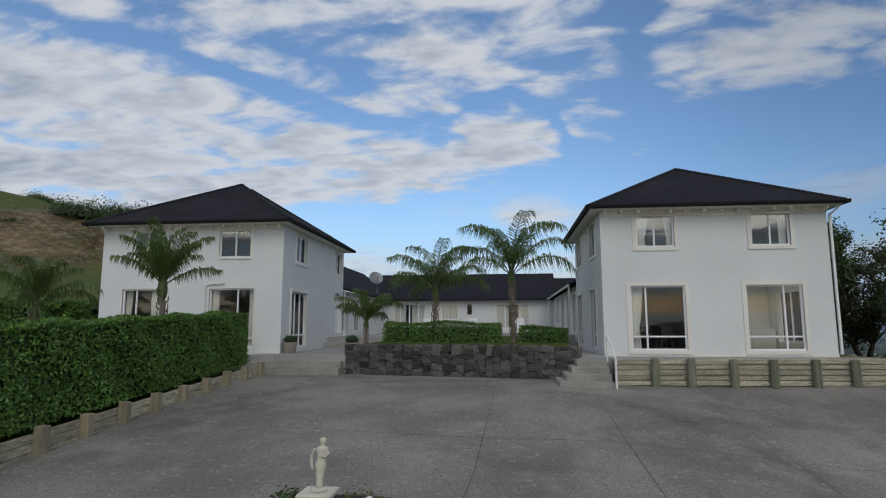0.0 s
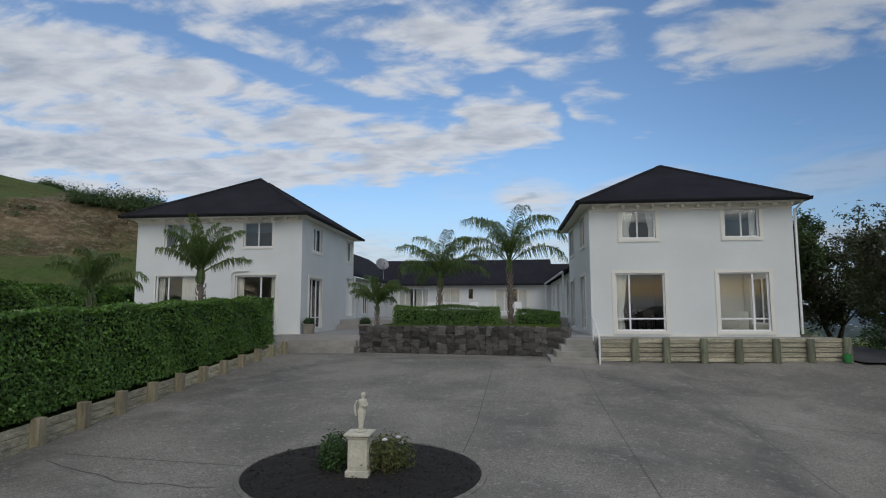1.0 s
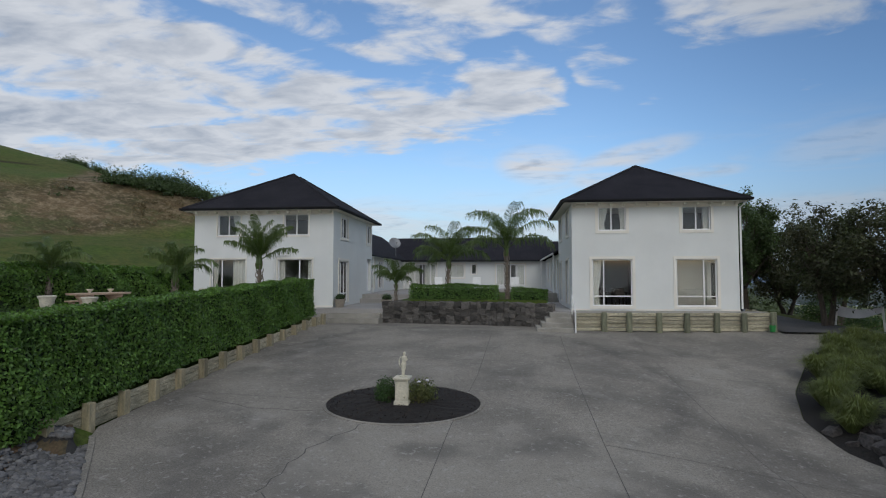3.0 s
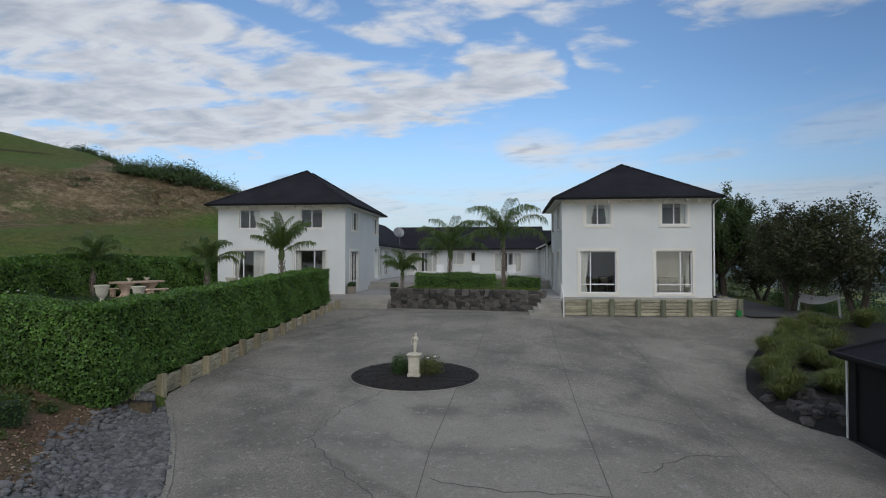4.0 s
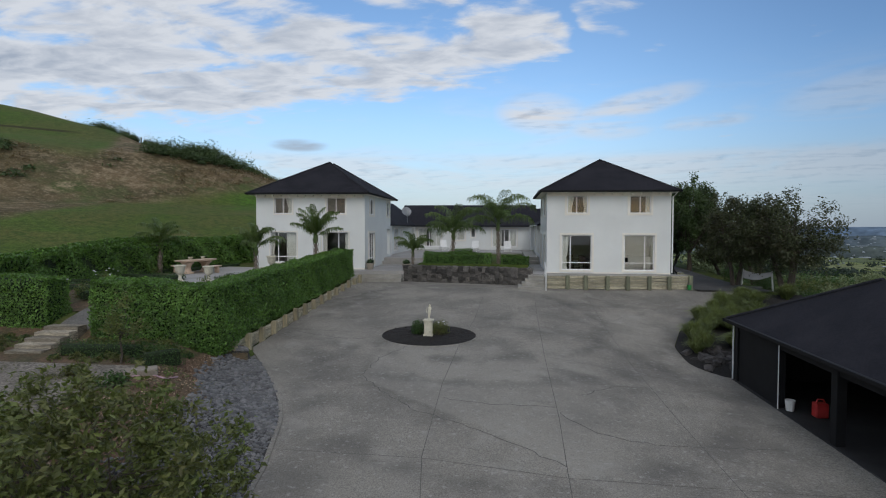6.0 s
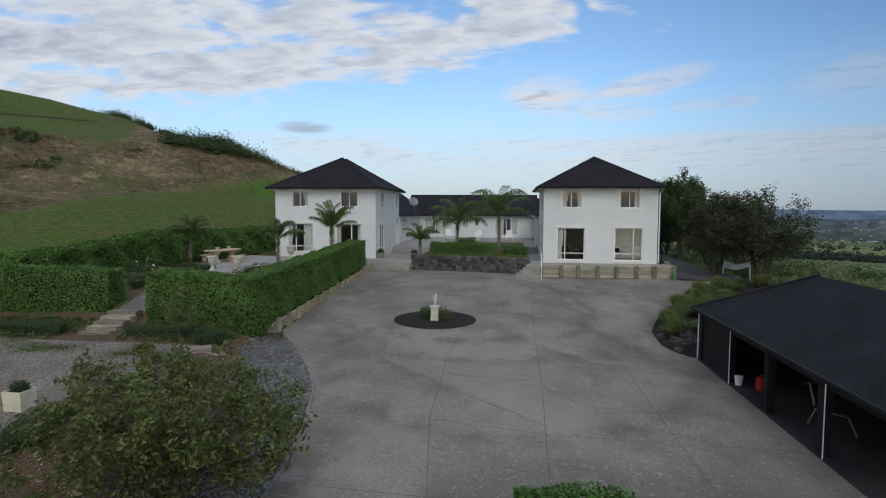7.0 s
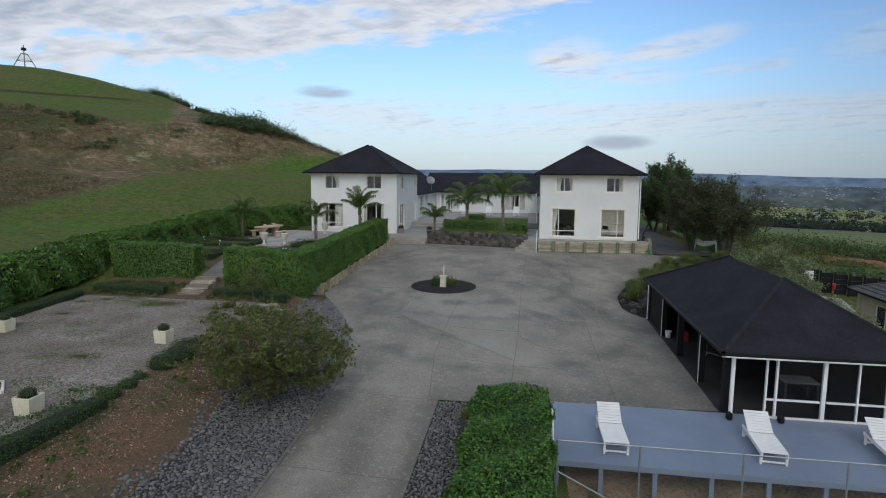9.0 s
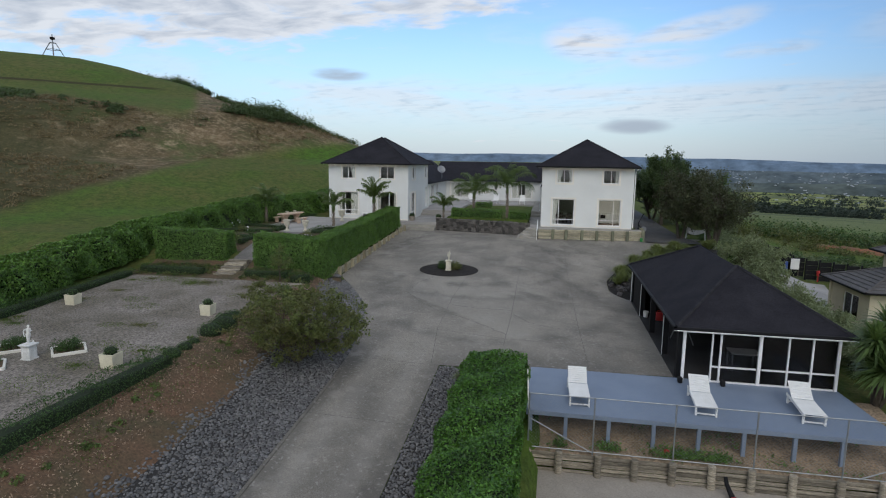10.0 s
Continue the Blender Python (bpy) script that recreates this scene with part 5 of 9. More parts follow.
# ---- plants ----
def hedge(name, spine, width, label, density=330, leaf=(0.075, 0.042), mat=None, seed=1, rough=0.05, group="hedges", category="hedge"):
    """A clipped hedge along (x, y, foot, top) points: a solid body, coloured as the shade between leaves, under a skin
    of small leaves.
    """
    rng = np.random.default_rng(seed)
    sp_ = np.array(spine, float)
    ob = base(name, sp_[0][:3], label, category, group)
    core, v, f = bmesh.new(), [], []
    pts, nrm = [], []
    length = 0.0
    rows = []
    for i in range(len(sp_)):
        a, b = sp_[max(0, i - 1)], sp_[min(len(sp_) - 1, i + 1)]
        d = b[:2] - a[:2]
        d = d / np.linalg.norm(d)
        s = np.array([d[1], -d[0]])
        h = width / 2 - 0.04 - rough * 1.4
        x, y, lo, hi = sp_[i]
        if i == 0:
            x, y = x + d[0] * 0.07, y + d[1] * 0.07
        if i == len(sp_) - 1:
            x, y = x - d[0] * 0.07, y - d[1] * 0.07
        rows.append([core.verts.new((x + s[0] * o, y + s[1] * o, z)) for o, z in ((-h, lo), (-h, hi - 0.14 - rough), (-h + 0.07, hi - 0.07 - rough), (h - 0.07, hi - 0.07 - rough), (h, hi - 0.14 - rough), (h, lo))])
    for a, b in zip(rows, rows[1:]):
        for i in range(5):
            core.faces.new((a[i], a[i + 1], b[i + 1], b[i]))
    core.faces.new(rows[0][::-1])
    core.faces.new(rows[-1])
    for k, (a, b) in enumerate(zip(sp_, sp_[1:])):
        d = b[:2] - a[:2]
        ln = np.linalg.norm(d)
        d = d / ln
        s = np.array([d[1], -d[0]])
        hgt = ((a[3] - a[2]) + (b[3] - b[2])) / 2
        girth = 2 * hgt + width
        n = int(density * ln * girth)
        n = int(n * (1 + 0.12 / ln)) if ln < 0.5 else n
        over = 0.02 + (0.06 / ln if ln < 0.5 else 0)
        t, g = rng.uniform(-over, 1 + over, n), rng.uniform(0, girth, n)
        lo, hi = a[2] + (b[2] - a[2]) * t, a[3] + (b[3] - a[3]) * t
        left, top = g < hgt, (g >= hgt) & (g < hgt + width)
        off = np.where(left, -width / 2, np.where(top, g - hgt - width / 2, width / 2))
        z = np.where(left, lo + (hi - lo) * g / hgt, np.where(top, hi, lo + (hi - lo) * (g - hgt - width) / hgt))
        nx = np.where(left, -1.0, np.where(top, 0.0, 1.0))
        cx, cy = a[0] + d[0] * ln * t, a[1] + d[1] * ln * t
        wave = rough * (np.sin(cx * 2.1 + z * 1.7) + np.sin(cy * 2.7 + off * 3.0 + z * 2.3)) + rng.normal(0, 0.028, n)
        px, py = cx + s[0] * (off + nx * wave), cy + s[1] * (off + nx * wave)
        pz = z + np.where(top, wave, 0)
        pts.append(np.stack([px, py, pz], 1))
        nrm.append(np.stack([s[0] * nx, s[1] * nx, np.where(top, 1.0, 0.25)], 1))
    for p, q in ((sp_[0], sp_[1]), (sp_[-1], sp_[-2])):
        d = p[:2] - q[:2]
        d = d / np.linalg.norm(d)
        s = np.array([d[1], -d[0]])
        n = int(density * width * (p[3] - p[2]))
        o, z = rng.uniform(-width / 2, width / 2, n), rng.uniform(p[2], p[3], n)
        w = rng.normal(0.0, 0.03, n)
        pts.append(np.stack([p[0] + s[0] * o + d[0] * w, p[1] + s[1] * o + d[1] * w, z], 1))
        nrm.append(np.stack([np.full(n, d[0]), np.full(n, d[1]), np.full(n, 0.25)], 1))
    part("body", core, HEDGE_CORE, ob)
    v, f = leaves(np.concatenate(pts), np.concatenate(nrm), leaf[0], leaf[1], rng, 0.55)
    mesh_part("foliage", v, f, mat or HEDGE_LEAF, ob, kind="stuff")
    return ob


def bush(name, at, r, label, n=500, leaf=(0.07, 0.04), mat=None, seed=1, squash=0.85, group="", category="bush", clumps=7):
    """A loose round shrub: short stems and leaves in uneven clumps."""
    rng = np.random.default_rng(seed)
    ob = base(name, at, label, category, group)
    at = np.array(at, float)
    c = rng.normal(0, 1, (clumps, 3))
    c /= np.linalg.norm(c, axis=1, keepdims=True)
    c = c * rng.uniform(0.25, 0.62, (clumps, 1)) * r
    c[:, 2] = np.abs(c[:, 2]) * squash + r * 0.25
    bm = bmesh.new()
    for p in c:
        tube(bm, [at, at + p * 0.5 + (0, 0, 0.1 * r), at + p], 0.03 * r, 0.01 * r, 4)
    part("stem_base", bm, BARK, ob)
    pick = rng.integers(0, clumps, n)
    d = rng.normal(0, 1, (n, 3))
    d /= np.linalg.norm(d, axis=1, keepdims=True)
    rr = r * 0.52 * rng.uniform(0.55, 1.05, (n, 1))
    p = at + c[pick] + d * rr * np.array([1, 1, squash])
    p[:, 2] = np.maximum(p[:, 2], at[2] + 0.02)
    v, f = leaves(p, d + (0, 0, 0.3), leaf[0], leaf[1], rng, 0.6)
    mesh_part("foliage", v, f, mat or BOX_LEAF, ob, kind="stuff")
    return ob


def topiary(name, at, r, label, seed, group="box balls", category="shrub"):
    """A clipped box ball, flattened a little."""
    rng = np.random.default_rng(seed)
    ob = base(name, at, label, category, group)
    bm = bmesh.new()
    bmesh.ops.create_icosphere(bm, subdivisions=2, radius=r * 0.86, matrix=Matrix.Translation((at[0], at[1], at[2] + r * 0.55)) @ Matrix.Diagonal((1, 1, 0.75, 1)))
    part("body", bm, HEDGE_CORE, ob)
    n = int(2600 * r * r) + 150
    d = rng.normal(0, 1, (n, 3))
    d /= np.linalg.norm(d, axis=1, keepdims=True)
    p = np.array(at) + (0, 0, r * 0.55) + d * r * np.array([1, 1, 0.78]) * rng.uniform(0.9, 1.04, (n, 1))
    p[:, 2] = np.maximum(p[:, 2], at[2])
    v, f = leaves(p, d, 0.05, 0.03, rng, 0.5)
    mesh_part("foliage", v, f, BOX_LEAF, ob, kind="stuff")
    return ob


def frond_mesh(length, pitch, droop, leaf, seed, n=58):
    """One feather frond that rises from the origin at its pitch, arches over along x and hangs; leaflets fall from its rib."""
    rng = np.random.default_rng(seed)
    bm = bmesh.new()
    line, p = [], np.array([0.0, 0, 0])
    steps = 16
    for i in range(steps + 1):
        line.append(p.copy())
        k = i / steps
        ang = max(radians(pitch) - droop * max(0.0, k - 0.03) ** 1.8, -1.45)
        p = p + np.array([math.cos(ang), 0.05 * math.sin(2.5 * k + seed), math.sin(ang)]) * length / steps
    tube(bm, line, 0.028, 0.005, 4)
    down = np.array([0, 0, -1.0])
    for i in range(n):
        k = 0.18 + 0.82 * i / n
        q = k * steps
        j = min(int(q), steps - 1)
        o = line[j] + (line[j + 1] - line[j]) * (q - j)
        t = line[j + 1] - line[j]
        t = t / np.linalg.norm(t)
        up = np.array([-t[2], 0, t[0]])
        ll = leaf * (0.40 + 0.75 * math.sin(math.pi * min(1, k * 0.80 + 0.10))) * rng.uniform(0.8, 1.15)
        for side in (-1, 1):
            out = np.array([0, side, 0]) * rng.uniform(0.65, 0.95) + t * rng.uniform(0.5, 0.8) + up * rng.uniform(0.05, 0.40)
            out = out / np.linalg.norm(out)
            mid = o + out * ll * 0.46 + down * ll * rng.uniform(0.02, 0.10)
            tip = o + out * ll * 0.72 + down * ll * rng.uniform(0.50, 0.95)
            w = t * rng.uniform(0.014, 0.021)
            vs = [bm.verts.new(x) for x in (o - w * 0.5, o + w * 0.5, mid + w, mid - w, tip)]
            bm.faces.new((vs[0], vs[1], vs[2], vs[3]))
            bm.faces.new((vs[3], vs[2], vs[4]))
    return finish(bm, "frond", PALM_LEAF, fix=False)


FRONDS = {}


def palm(at, height, spread, trunk, fronds, label, seed, lift=(65, -25), droop=(1.2, 2.8)):
    """A feather palm: ringed trunk, old leaf bases, crownshaft, arching fronds each of its own."""
    rng = random.Random(seed)
    ob = base("palm_tree", at, label, "palm tree", "palms")
    lean = Vector((rng.uniform(-0.02, 0.02), rng.uniform(-0.02, 0.02), 0))
    bm = bmesh.new()
    prof, n = [], max(8, int(height / 0.12))
    for i in range(n + 1):
        k = i / n
        r = trunk * (1.35 - 0.5 * min(1, k * 3)) * (1 - 0.38 * k) * (1 + 0.07 * ((i % 2) * 2 - 1))
        prof.append((max(0.03, r), height * k))
    lathe(bm, prof, at, 10)
    # ragged stubs of shed fronds on the trunk
    for i in range(int(height * 16)):
        a, z = i * 2.4, height * (0.12 + 0.86 * i / max(1, height * 16))
        d = Vector((math.cos(a), math.sin(a), 0))
        p = Vector(at) + Vector((0, 0, z)) + d * trunk * 0.8
        tube(bm, [p, p + d * 0.05 + Vector((0, 0, 0.09)), p + d * 0.06 + Vector((0, 0, 0.2 + 0.06 * rng.random()))], 0.035, 0.012, 4)
    for v in bm.verts:
        k = v.co.z - at[2]
        v.co += lean * k * k * 0.6
    part("trunk", bm, PALM_TRUNK, ob, "rough grey-brown palm trunk")
    top = Vector(lean * height * height * 0.6) + Vector((0, 0, height))
    bm = bmesh.new()
    lathe(bm, [(trunk * 0.9, -0.25), (trunk * 1.2, -0.02), (trunk * 0.9, 0.25), (trunk * 0.35, 0.5)], Vector(at) + top, 8)
    part("crownshaft", bm, PALM_LEAF, ob, "green crownshaft")
    for i in range(fronds):
        k = (i + 0.5) / fronds
        pitch = lift[0] + (lift[1] - lift[0]) * k + rng.uniform(-6, 6)
        bend = droop[0] + (droop[1] - droop[0]) * max(0.0, pitch) / 90
        key = (round(spread, 2), i % 3, round(bend * 4), round(pitch / 7))
        if key not in FRONDS:
            FRONDS[key] = frond_mesh(spread * (0.90 + 0.09 * (i % 3)) * (0.74 + 0.29 * pitch / 90), pitch, bend, max(0.42, spread * 0.21), 11 + i % 3)
        fr = new("frond", FRONDS[key])
        fr.parent = ob
        fr.matrix_local = Matrix.Translation(top + Vector((0, 0, 0.1))) @ Matrix.Rotation(radians(i * 137.5 + rng.uniform(-12, 12)), 4, "Z")
    return ob


def tree(name, at, height, crown, label, seed, leaf=(0.16, 0.09), clumps=55, per=160, mat=None, stems=1, trunk=0.16, bare=0.25, clump_r=0.75, plume=0.5):
    """A broad tree: tapered trunk, limbs that reach the clumps, and sprays of small leaves with gaps between them."""
    rng = np.random.default_rng(seed)
    at = np.array(at, float)
    ob = base(name, at, label, "tree")
    rx, ry, rz = crown
    mid = at + (0, 0, height - rz)
    u = rng.normal(0, 1, (clumps, 3))
    u /= np.linalg.norm(u, axis=1, keepdims=True)
    c = mid + u * rng.uniform(0.25, 1.1, (clumps, 1)) ** 0.6 * np.array([rx, ry, rz]) * 0.84
    c[:, 2] = np.maximum(c[:, 2], at[2] + height * bare)
    bm = bmesh.new()
    forks = []
    for k in range(stems):
        a = 2 * math.pi * k / stems + 0.5
        foot = at + np.array([math.cos(a), math.sin(a), 0]) * (0.12 if stems > 1 else 0)
        fork = at + np.array([math.cos(a) * rx * 0.28 * (stems > 1), math.sin(a) * ry * 0.28 * (stems > 1), height * (bare + 0.12)])
        tube(bm, [foot - (0, 0, 0.1), foot * 0.6 + fork * 0.4 + (0.05, 0.02, 0), fork], trunk * 1.25, trunk * 0.72, 8)
        forks.append(fork)
    part("trunk", bm, BARK, ob, "brown bark trunk")
    for i in range(0, clumps):
        bm = bmesh.new()
        f0 = forks[i % stems]
        m = f0 * 0.5 + c[i] * 0.5 + rng.normal(0, 0.12, 3) + (0, 0, 0.12 * rz)
        tube(bm, [f0 - (0, 0, 0.05), m, c[i]], trunk * 0.38, trunk * 0.07, 4)
        part("limb", bm, BARK, ob)
    # sprays: short twigs that fan out from each clump, leaves along them
    sprays = 9
    out = (c - mid) / np.array([rx, ry, rz])
    s = rng.normal(0, 1, (clumps, sprays, 3))
    s /= np.linalg.norm(s, axis=2, keepdims=True)
    s = s * 0.9 + out[:, None, :] * 0.6 + np.array([0, 0, plume])
    s /= np.linalg.norm(s, axis=2, keepdims=True)
    ln = clump_r * rng.uniform(0.5, 1.35, (clumps, sprays))
    n = clumps * per
    pi, ps = np.repeat(np.arange(clumps), per), rng.integers(0, sprays, n)
    t = rng.uniform(0.05, 1.0, n)
    wide = (0.30 * (1 - t) + 0.12) * clump_r
    d = rng.normal(0, 1, (n, 3))
    p = c[pi] + s[pi, ps] * (ln[pi, ps] * t)[:, None] + d * (wide * 0.55)[:, None]
    p[:, 2] = np.maximum(p[:, 2], at[2] + 0.05)
    v, f = leaves(p, d * 0.6 + (0, 0, 0.7), leaf[0], leaf[1], rng, 0.6)
    mesh_part("crown", v, f, mat or TREE_LEAF, ob, "uneven leafy crown", "stuff")
    return ob


def tussock(name, at, r, h, label, seed, n=160, mat=None, width=0.02, group="tussocks", category="grass"):
    """A clump of arching blades."""
    rng = np.random.default_rng(seed)
    ob = None
    a = rng.uniform(0, 2 * math.pi, n)
    lean = rng.uniform(0.1, 1.0, n)
    hh = h * rng.uniform(0.6, 1.05, n)
    d = np.stack([np.cos(a), np.sin(a), np.zeros(n)], 1)
    s = np.stack([-np.sin(a), np.cos(a), np.zeros(n)], 1) * width / 2
    o = d * (0.12 * r)
    m = o + d * (lean * r * 0.5)[:, None] + np.array([0, 0, 1]) * (hh * 0.75)[:, None]
    t = o + d * (lean * r)[:, None] + np.array([0, 0, 1]) * (hh * (1.05 - 0.45 * lean))[:, None]
    v = np.stack([o - s, o + s, m + s * 0.8, m - s * 0.8, t], 1).reshape(-1, 3)
    i = np.arange(n) * 5
    f = [tuple(x) for x in np.stack([i, i + 1, i + 2, i + 3], 1)] + [tuple(x) for x in np.stack([i + 3, i + 2, i + 4], 1)]
    ob = new(name, fast_mesh(name, v, f, mat or GRASS_BLADE))
    ob.location = at
    return tagged(ob, label, category, group)


# ---- stone wall, steps, timber walls ----
def stone_block(seed):
    rng = random.Random(seed)
    bm = bmesh.new()
    bmesh.ops.create_cube(bm, size=1.0)
    bmesh.ops.bevel(bm, geom=bm.edges[:], offset=0.13, segments=1, affect="EDGES")
    for v in bm.verts:
        v.co += Vector((rng.uniform(-0.14, 0.14), rng.uniform(-0.12, 0.12), rng.uniform(-0.14, 0.14)))
    return finish(bm, "stone", BASALT)


STONES = [stone_block(40 + i) for i in range(9)]
SW0, SW1 = Vector((-4.78, 20.05, 0)), Vector((3.35, 18.35, 0))


def stone_wall():
    rng = random.Random(8)
    d = (SW1 - SW0).normalized()
    n = Vector((d.y, -d.x, 0))
    ln = (SW1 - SW0).length
    ob = base("stone_wall", (*SW0.xy, 0.4), "dark basalt rubble wall in front of the courtyard planting", "stone wall")
    ang = math.atan2(d.y, d.x)
    m = Matrix.Translation(SW0) @ Matrix.Rotation(ang, 4, "Z")
    bm = bmesh.new()
    box(bm, 0.06, ln - 0.06, 0.08, 0.44, 0.25, 1.47, m)
    part("core", bm, MORTAR, ob, "dark mortar core")

    def put(a, b, z, w, dp, h):
        st = new("stone", rng.choice(STONES))
        st.parent = ob
        p = m @ Vector((a, b, z)) - Vector(ob.location)
        st.matrix_local = Matrix.Translation(p) @ Euler((rng.uniform(-0.06, 0.06), rng.uniform(-0.24, 0.24), ang + rng.choice((0, math.pi)) + rng.uniform(-0.05, 0.05))).to_matrix().to_4x4() @ Matrix.Diagonal((w * 1.06, dp, h * 1.08, 1))

    # uneven courses: heights wander along the wall
    a = 0.0
    while a < ln - 0.1:
        colw = rng.uniform(0.24, 0.52)
        colw = min(colw, ln - a)
        z = 0.32
        while z < 1.52:
            h = rng.uniform(0.13, 0.24)
            h = 1.55 - z if 1.55 - z - h < 0.13 else h
            if colw > 0.42 and rng.random() < 0.6:
                k = rng.uniform(0.38, 0.62)
                put(a + colw * k / 2, 0.08 + rng.uniform(-0.03, 0.02), z + h / 2, colw * k, 0.3, h)
                put(a + colw * (1 + k) / 2, 0.08 + rng.uniform(-0.03, 0.02), z + h / 2, colw * (1 - k), 0.3, h)
            else:
                put(a + colw / 2, 0.08 + rng.uniform(-0.03, 0.02), z + h / 2, colw, 0.3, h)
            z += h
        put(a + colw / 2, 0.33, 1.45 + rng.uniform(-0.02, 0.02), colw, 0.34, 0.2)
        a += colw
    for z in (0.5, 0.8, 1.1, 1.38):
        put(ln - 0.02, 0.28, z, 0.25, 0.42, 0.3)
        put(0.02, 0.28, z, 0.25, 0.42, 0.3)
    return ob


stone_wall()


def step_slab(name, pts, z0, z1, label, mat=None, group="", category="step", kind=""):
    """A slab with a level top over an outline."""
    bm = bmesh.new()
    lo = [bm.verts.new((x, y, z0)) for x, y in pts]
    hi = [bm.verts.new((x, y, z1)) for x, y in pts]
    for i in range(len(pts)):
        j = (i + 1) % len(pts)
        bm.faces.new((lo[i], lo[j], hi[j], hi[i]))
    top = bm.faces.new(hi)
    bm.faces.new(lo[::-1])
    bmesh.ops.bevel(bm, geom=list(top.edges), offset=0.012, segments=1, affect="EDGES")
    return thing(name, bm, mat or STEP, label, category, group, kind)


# right steps up from the court
for i, (x0, y0) in enumerate(((2.62, 16.45), (2.84, 16.82), (3.04, 17.2), (3.24, 17.58))):
    step_slab("step", [(x0, y0), (4.16, y0), (4.16, 18.4), (x0, 18.4 - 0.02 * i)], 0.2, 0.60 + 0.19 * i, "pale concrete step up beside the stone wall", group="court steps")
step_slab("pavement", [(3.42, 18.42), (4.40, 18.0), (4.40, 43), (3.3, 43), (3.3, 26), (3.42, 25.9)], 0.3, 1.22, "grey concrete path along the house wall", PAVING, category="path", kind="structure")
step_slab("step", [(3.32, 27.3), (4.38, 27.3), (4.38, 42.9), (3.32, 42.9)], 1.223, 1.52, "concrete step in the path beside the house")
step_slab("step", [(3.34, 27.7), (4.36, 27.7), (4.36, 42.8), (3.34, 42.8)], 1.523, 1.80, "concrete step in the path beside the house")
# left steps and porch
step_slab("step", [(-8.0, 18.35), (-7.2, 19.02), (-4.85, 19.25), (-4.85, 20.3), (-8.0, 20.3)], 0.2, 0.76, "pale concrete step up to the porch", group="porch steps")
step_slab("step", [(-8.0, 18.75), (-7.3, 19.40), (-4.87, 19.62), (-4.87, 20.5), (-8.0, 20.5)], 0.2, 0.98, "pale concrete step up to the porch", group="porch steps")
step_slab("pavement", [(-8.4, 19.2), (-7.45, 19.80), (-4.7, 20.02), (-4.0, 20.5), (-4.0, 27.6), (-7.6, 27.6), (-7.6, 20.74), (-8.4, 20.74)], 0.3, 1.20, "grey concrete porch and path beside the house", PAVING, category="path", kind="structure")
step_slab("step", [(-7.59, 26.2), (-4.2, 26.2), (-4.2, 44), (-7.59, 44)], 1.0, 1.46, "wide concrete step in the courtyard path", PAVING)
step_slab("step", [(-7.57, 26.7), (-4.2, 26.7), (-4.2, 43), (-8.05, 43), (-8.05, 29.4), (-7.57, 29.4)], 1.0, 1.72, "wide concrete step in the courtyard path", PAVING)
step_slab("pavement", [(-4.2, 36.2), (3.3, 36.2), (3.3, 42.98), (-4.2, 42.98)], 1.2, 1.78, "pale paved courtyard terrace", PAVING, category="terrace", kind="structure")
# courtyard lawn
lw_ = bmesh.new()
box(lw_, -3.98, 3.28, 20.6, 36.18, 1.0, 1.62)
thing("lawn", lw_, LAND, "mown green lawn in the courtyard", "lawn", kind="structure")


def timber_wall(p, q, z0, z1, posts, rails, label, post_r=0.10, post_top=0.06, post_mat=None, square=False, name="timber_wall", group="", plank_mat=None, wear=0.0):
    """Stacked planks behind upright posts."""
    p, q = Vector((*p, 0)), Vector((*q, 0))
    d = (q - p).normalized()
    n = Vector((d.y, -d.x, 0))
    ang = math.atan2(d.y, d.x)
    ln = (q - p).length
    zs0, zs1 = (z0, z0) if not isinstance(z0, tuple) else z0, (z1, z1) if not isinstance(z1, tuple) else z1
    ob = base(name, (p.x, p.y, zs0[0]), label, "retaining wall", group)
    rng = random.Random(int(ln * 100))
    cuts = [0.0] + [t for t in posts[::2]] + [ln]
    cuts = sorted(set(round(c, 3) for c in cuts if 0 <= c <= ln))
    for r in range(rails):
        for a, b in zip(cuts, cuts[1:]):
            if b - a < 0.1:
                continue
            bm = bmesh.new()
            k = (a + b) / 2 / ln
            lo, hi = zs0[0] + (zs0[1] - zs0[0]) * k, zs1[0] + (zs1[1] - zs1[0]) * k
            h = (hi - lo) / rails
            o = rng.uniform(-0.012, 0.012) * (1 + 2 * wear)
            gap = wear * rng.uniform(0.0, 0.03)
            box(bm, a + 0.004, b - 0.004, 0.0 + o, 0.05 + o, lo + r * h + 0.005 + gap, lo + (r + 1) * h - 0.006, Matrix.Translation(p) @ Matrix.Rotation(ang, 4, "Z"), 0.008)
            slope = (zs1[1] - zs1[0]) / ln
            for v in bm.verts:
                v.co.z += slope * ((v.co - p).dot(d) - (a + b) / 2)
            part("plank", bm, plank_mat or TIMBER, ob)
    for t in posts:
        c = p + d * t + n * (post_r * 0.9)
        k = t / ln
        lo, hi = zs0[0] + (zs0[1] - zs0[0]) * k, zs1[0] + (zs1[1] - zs1[0]) * k
        bm = bmesh.new()
        top = hi + post_top + rng.uniform(-0.03, 0.03)
        if square:
            box(bm, -post_r, post_r, -post_r, post_r, 0, top - lo + 0.1, Matrix.Translation((c.x, c.y, lo - 0.1)) @ Matrix.Rotation(ang, 4, "Z"), 0.012)
        else:
            lathe(bm, [(post_r * 1.02, -0.1), (post_r, 0.2), (post_r * 0.98, top - lo - 0.02), (post_r * 0.85, top - lo)], (c.x, c.y, lo), 12)
        part("post", bm, post_mat or POST, ob, smooth=False)
    return ob


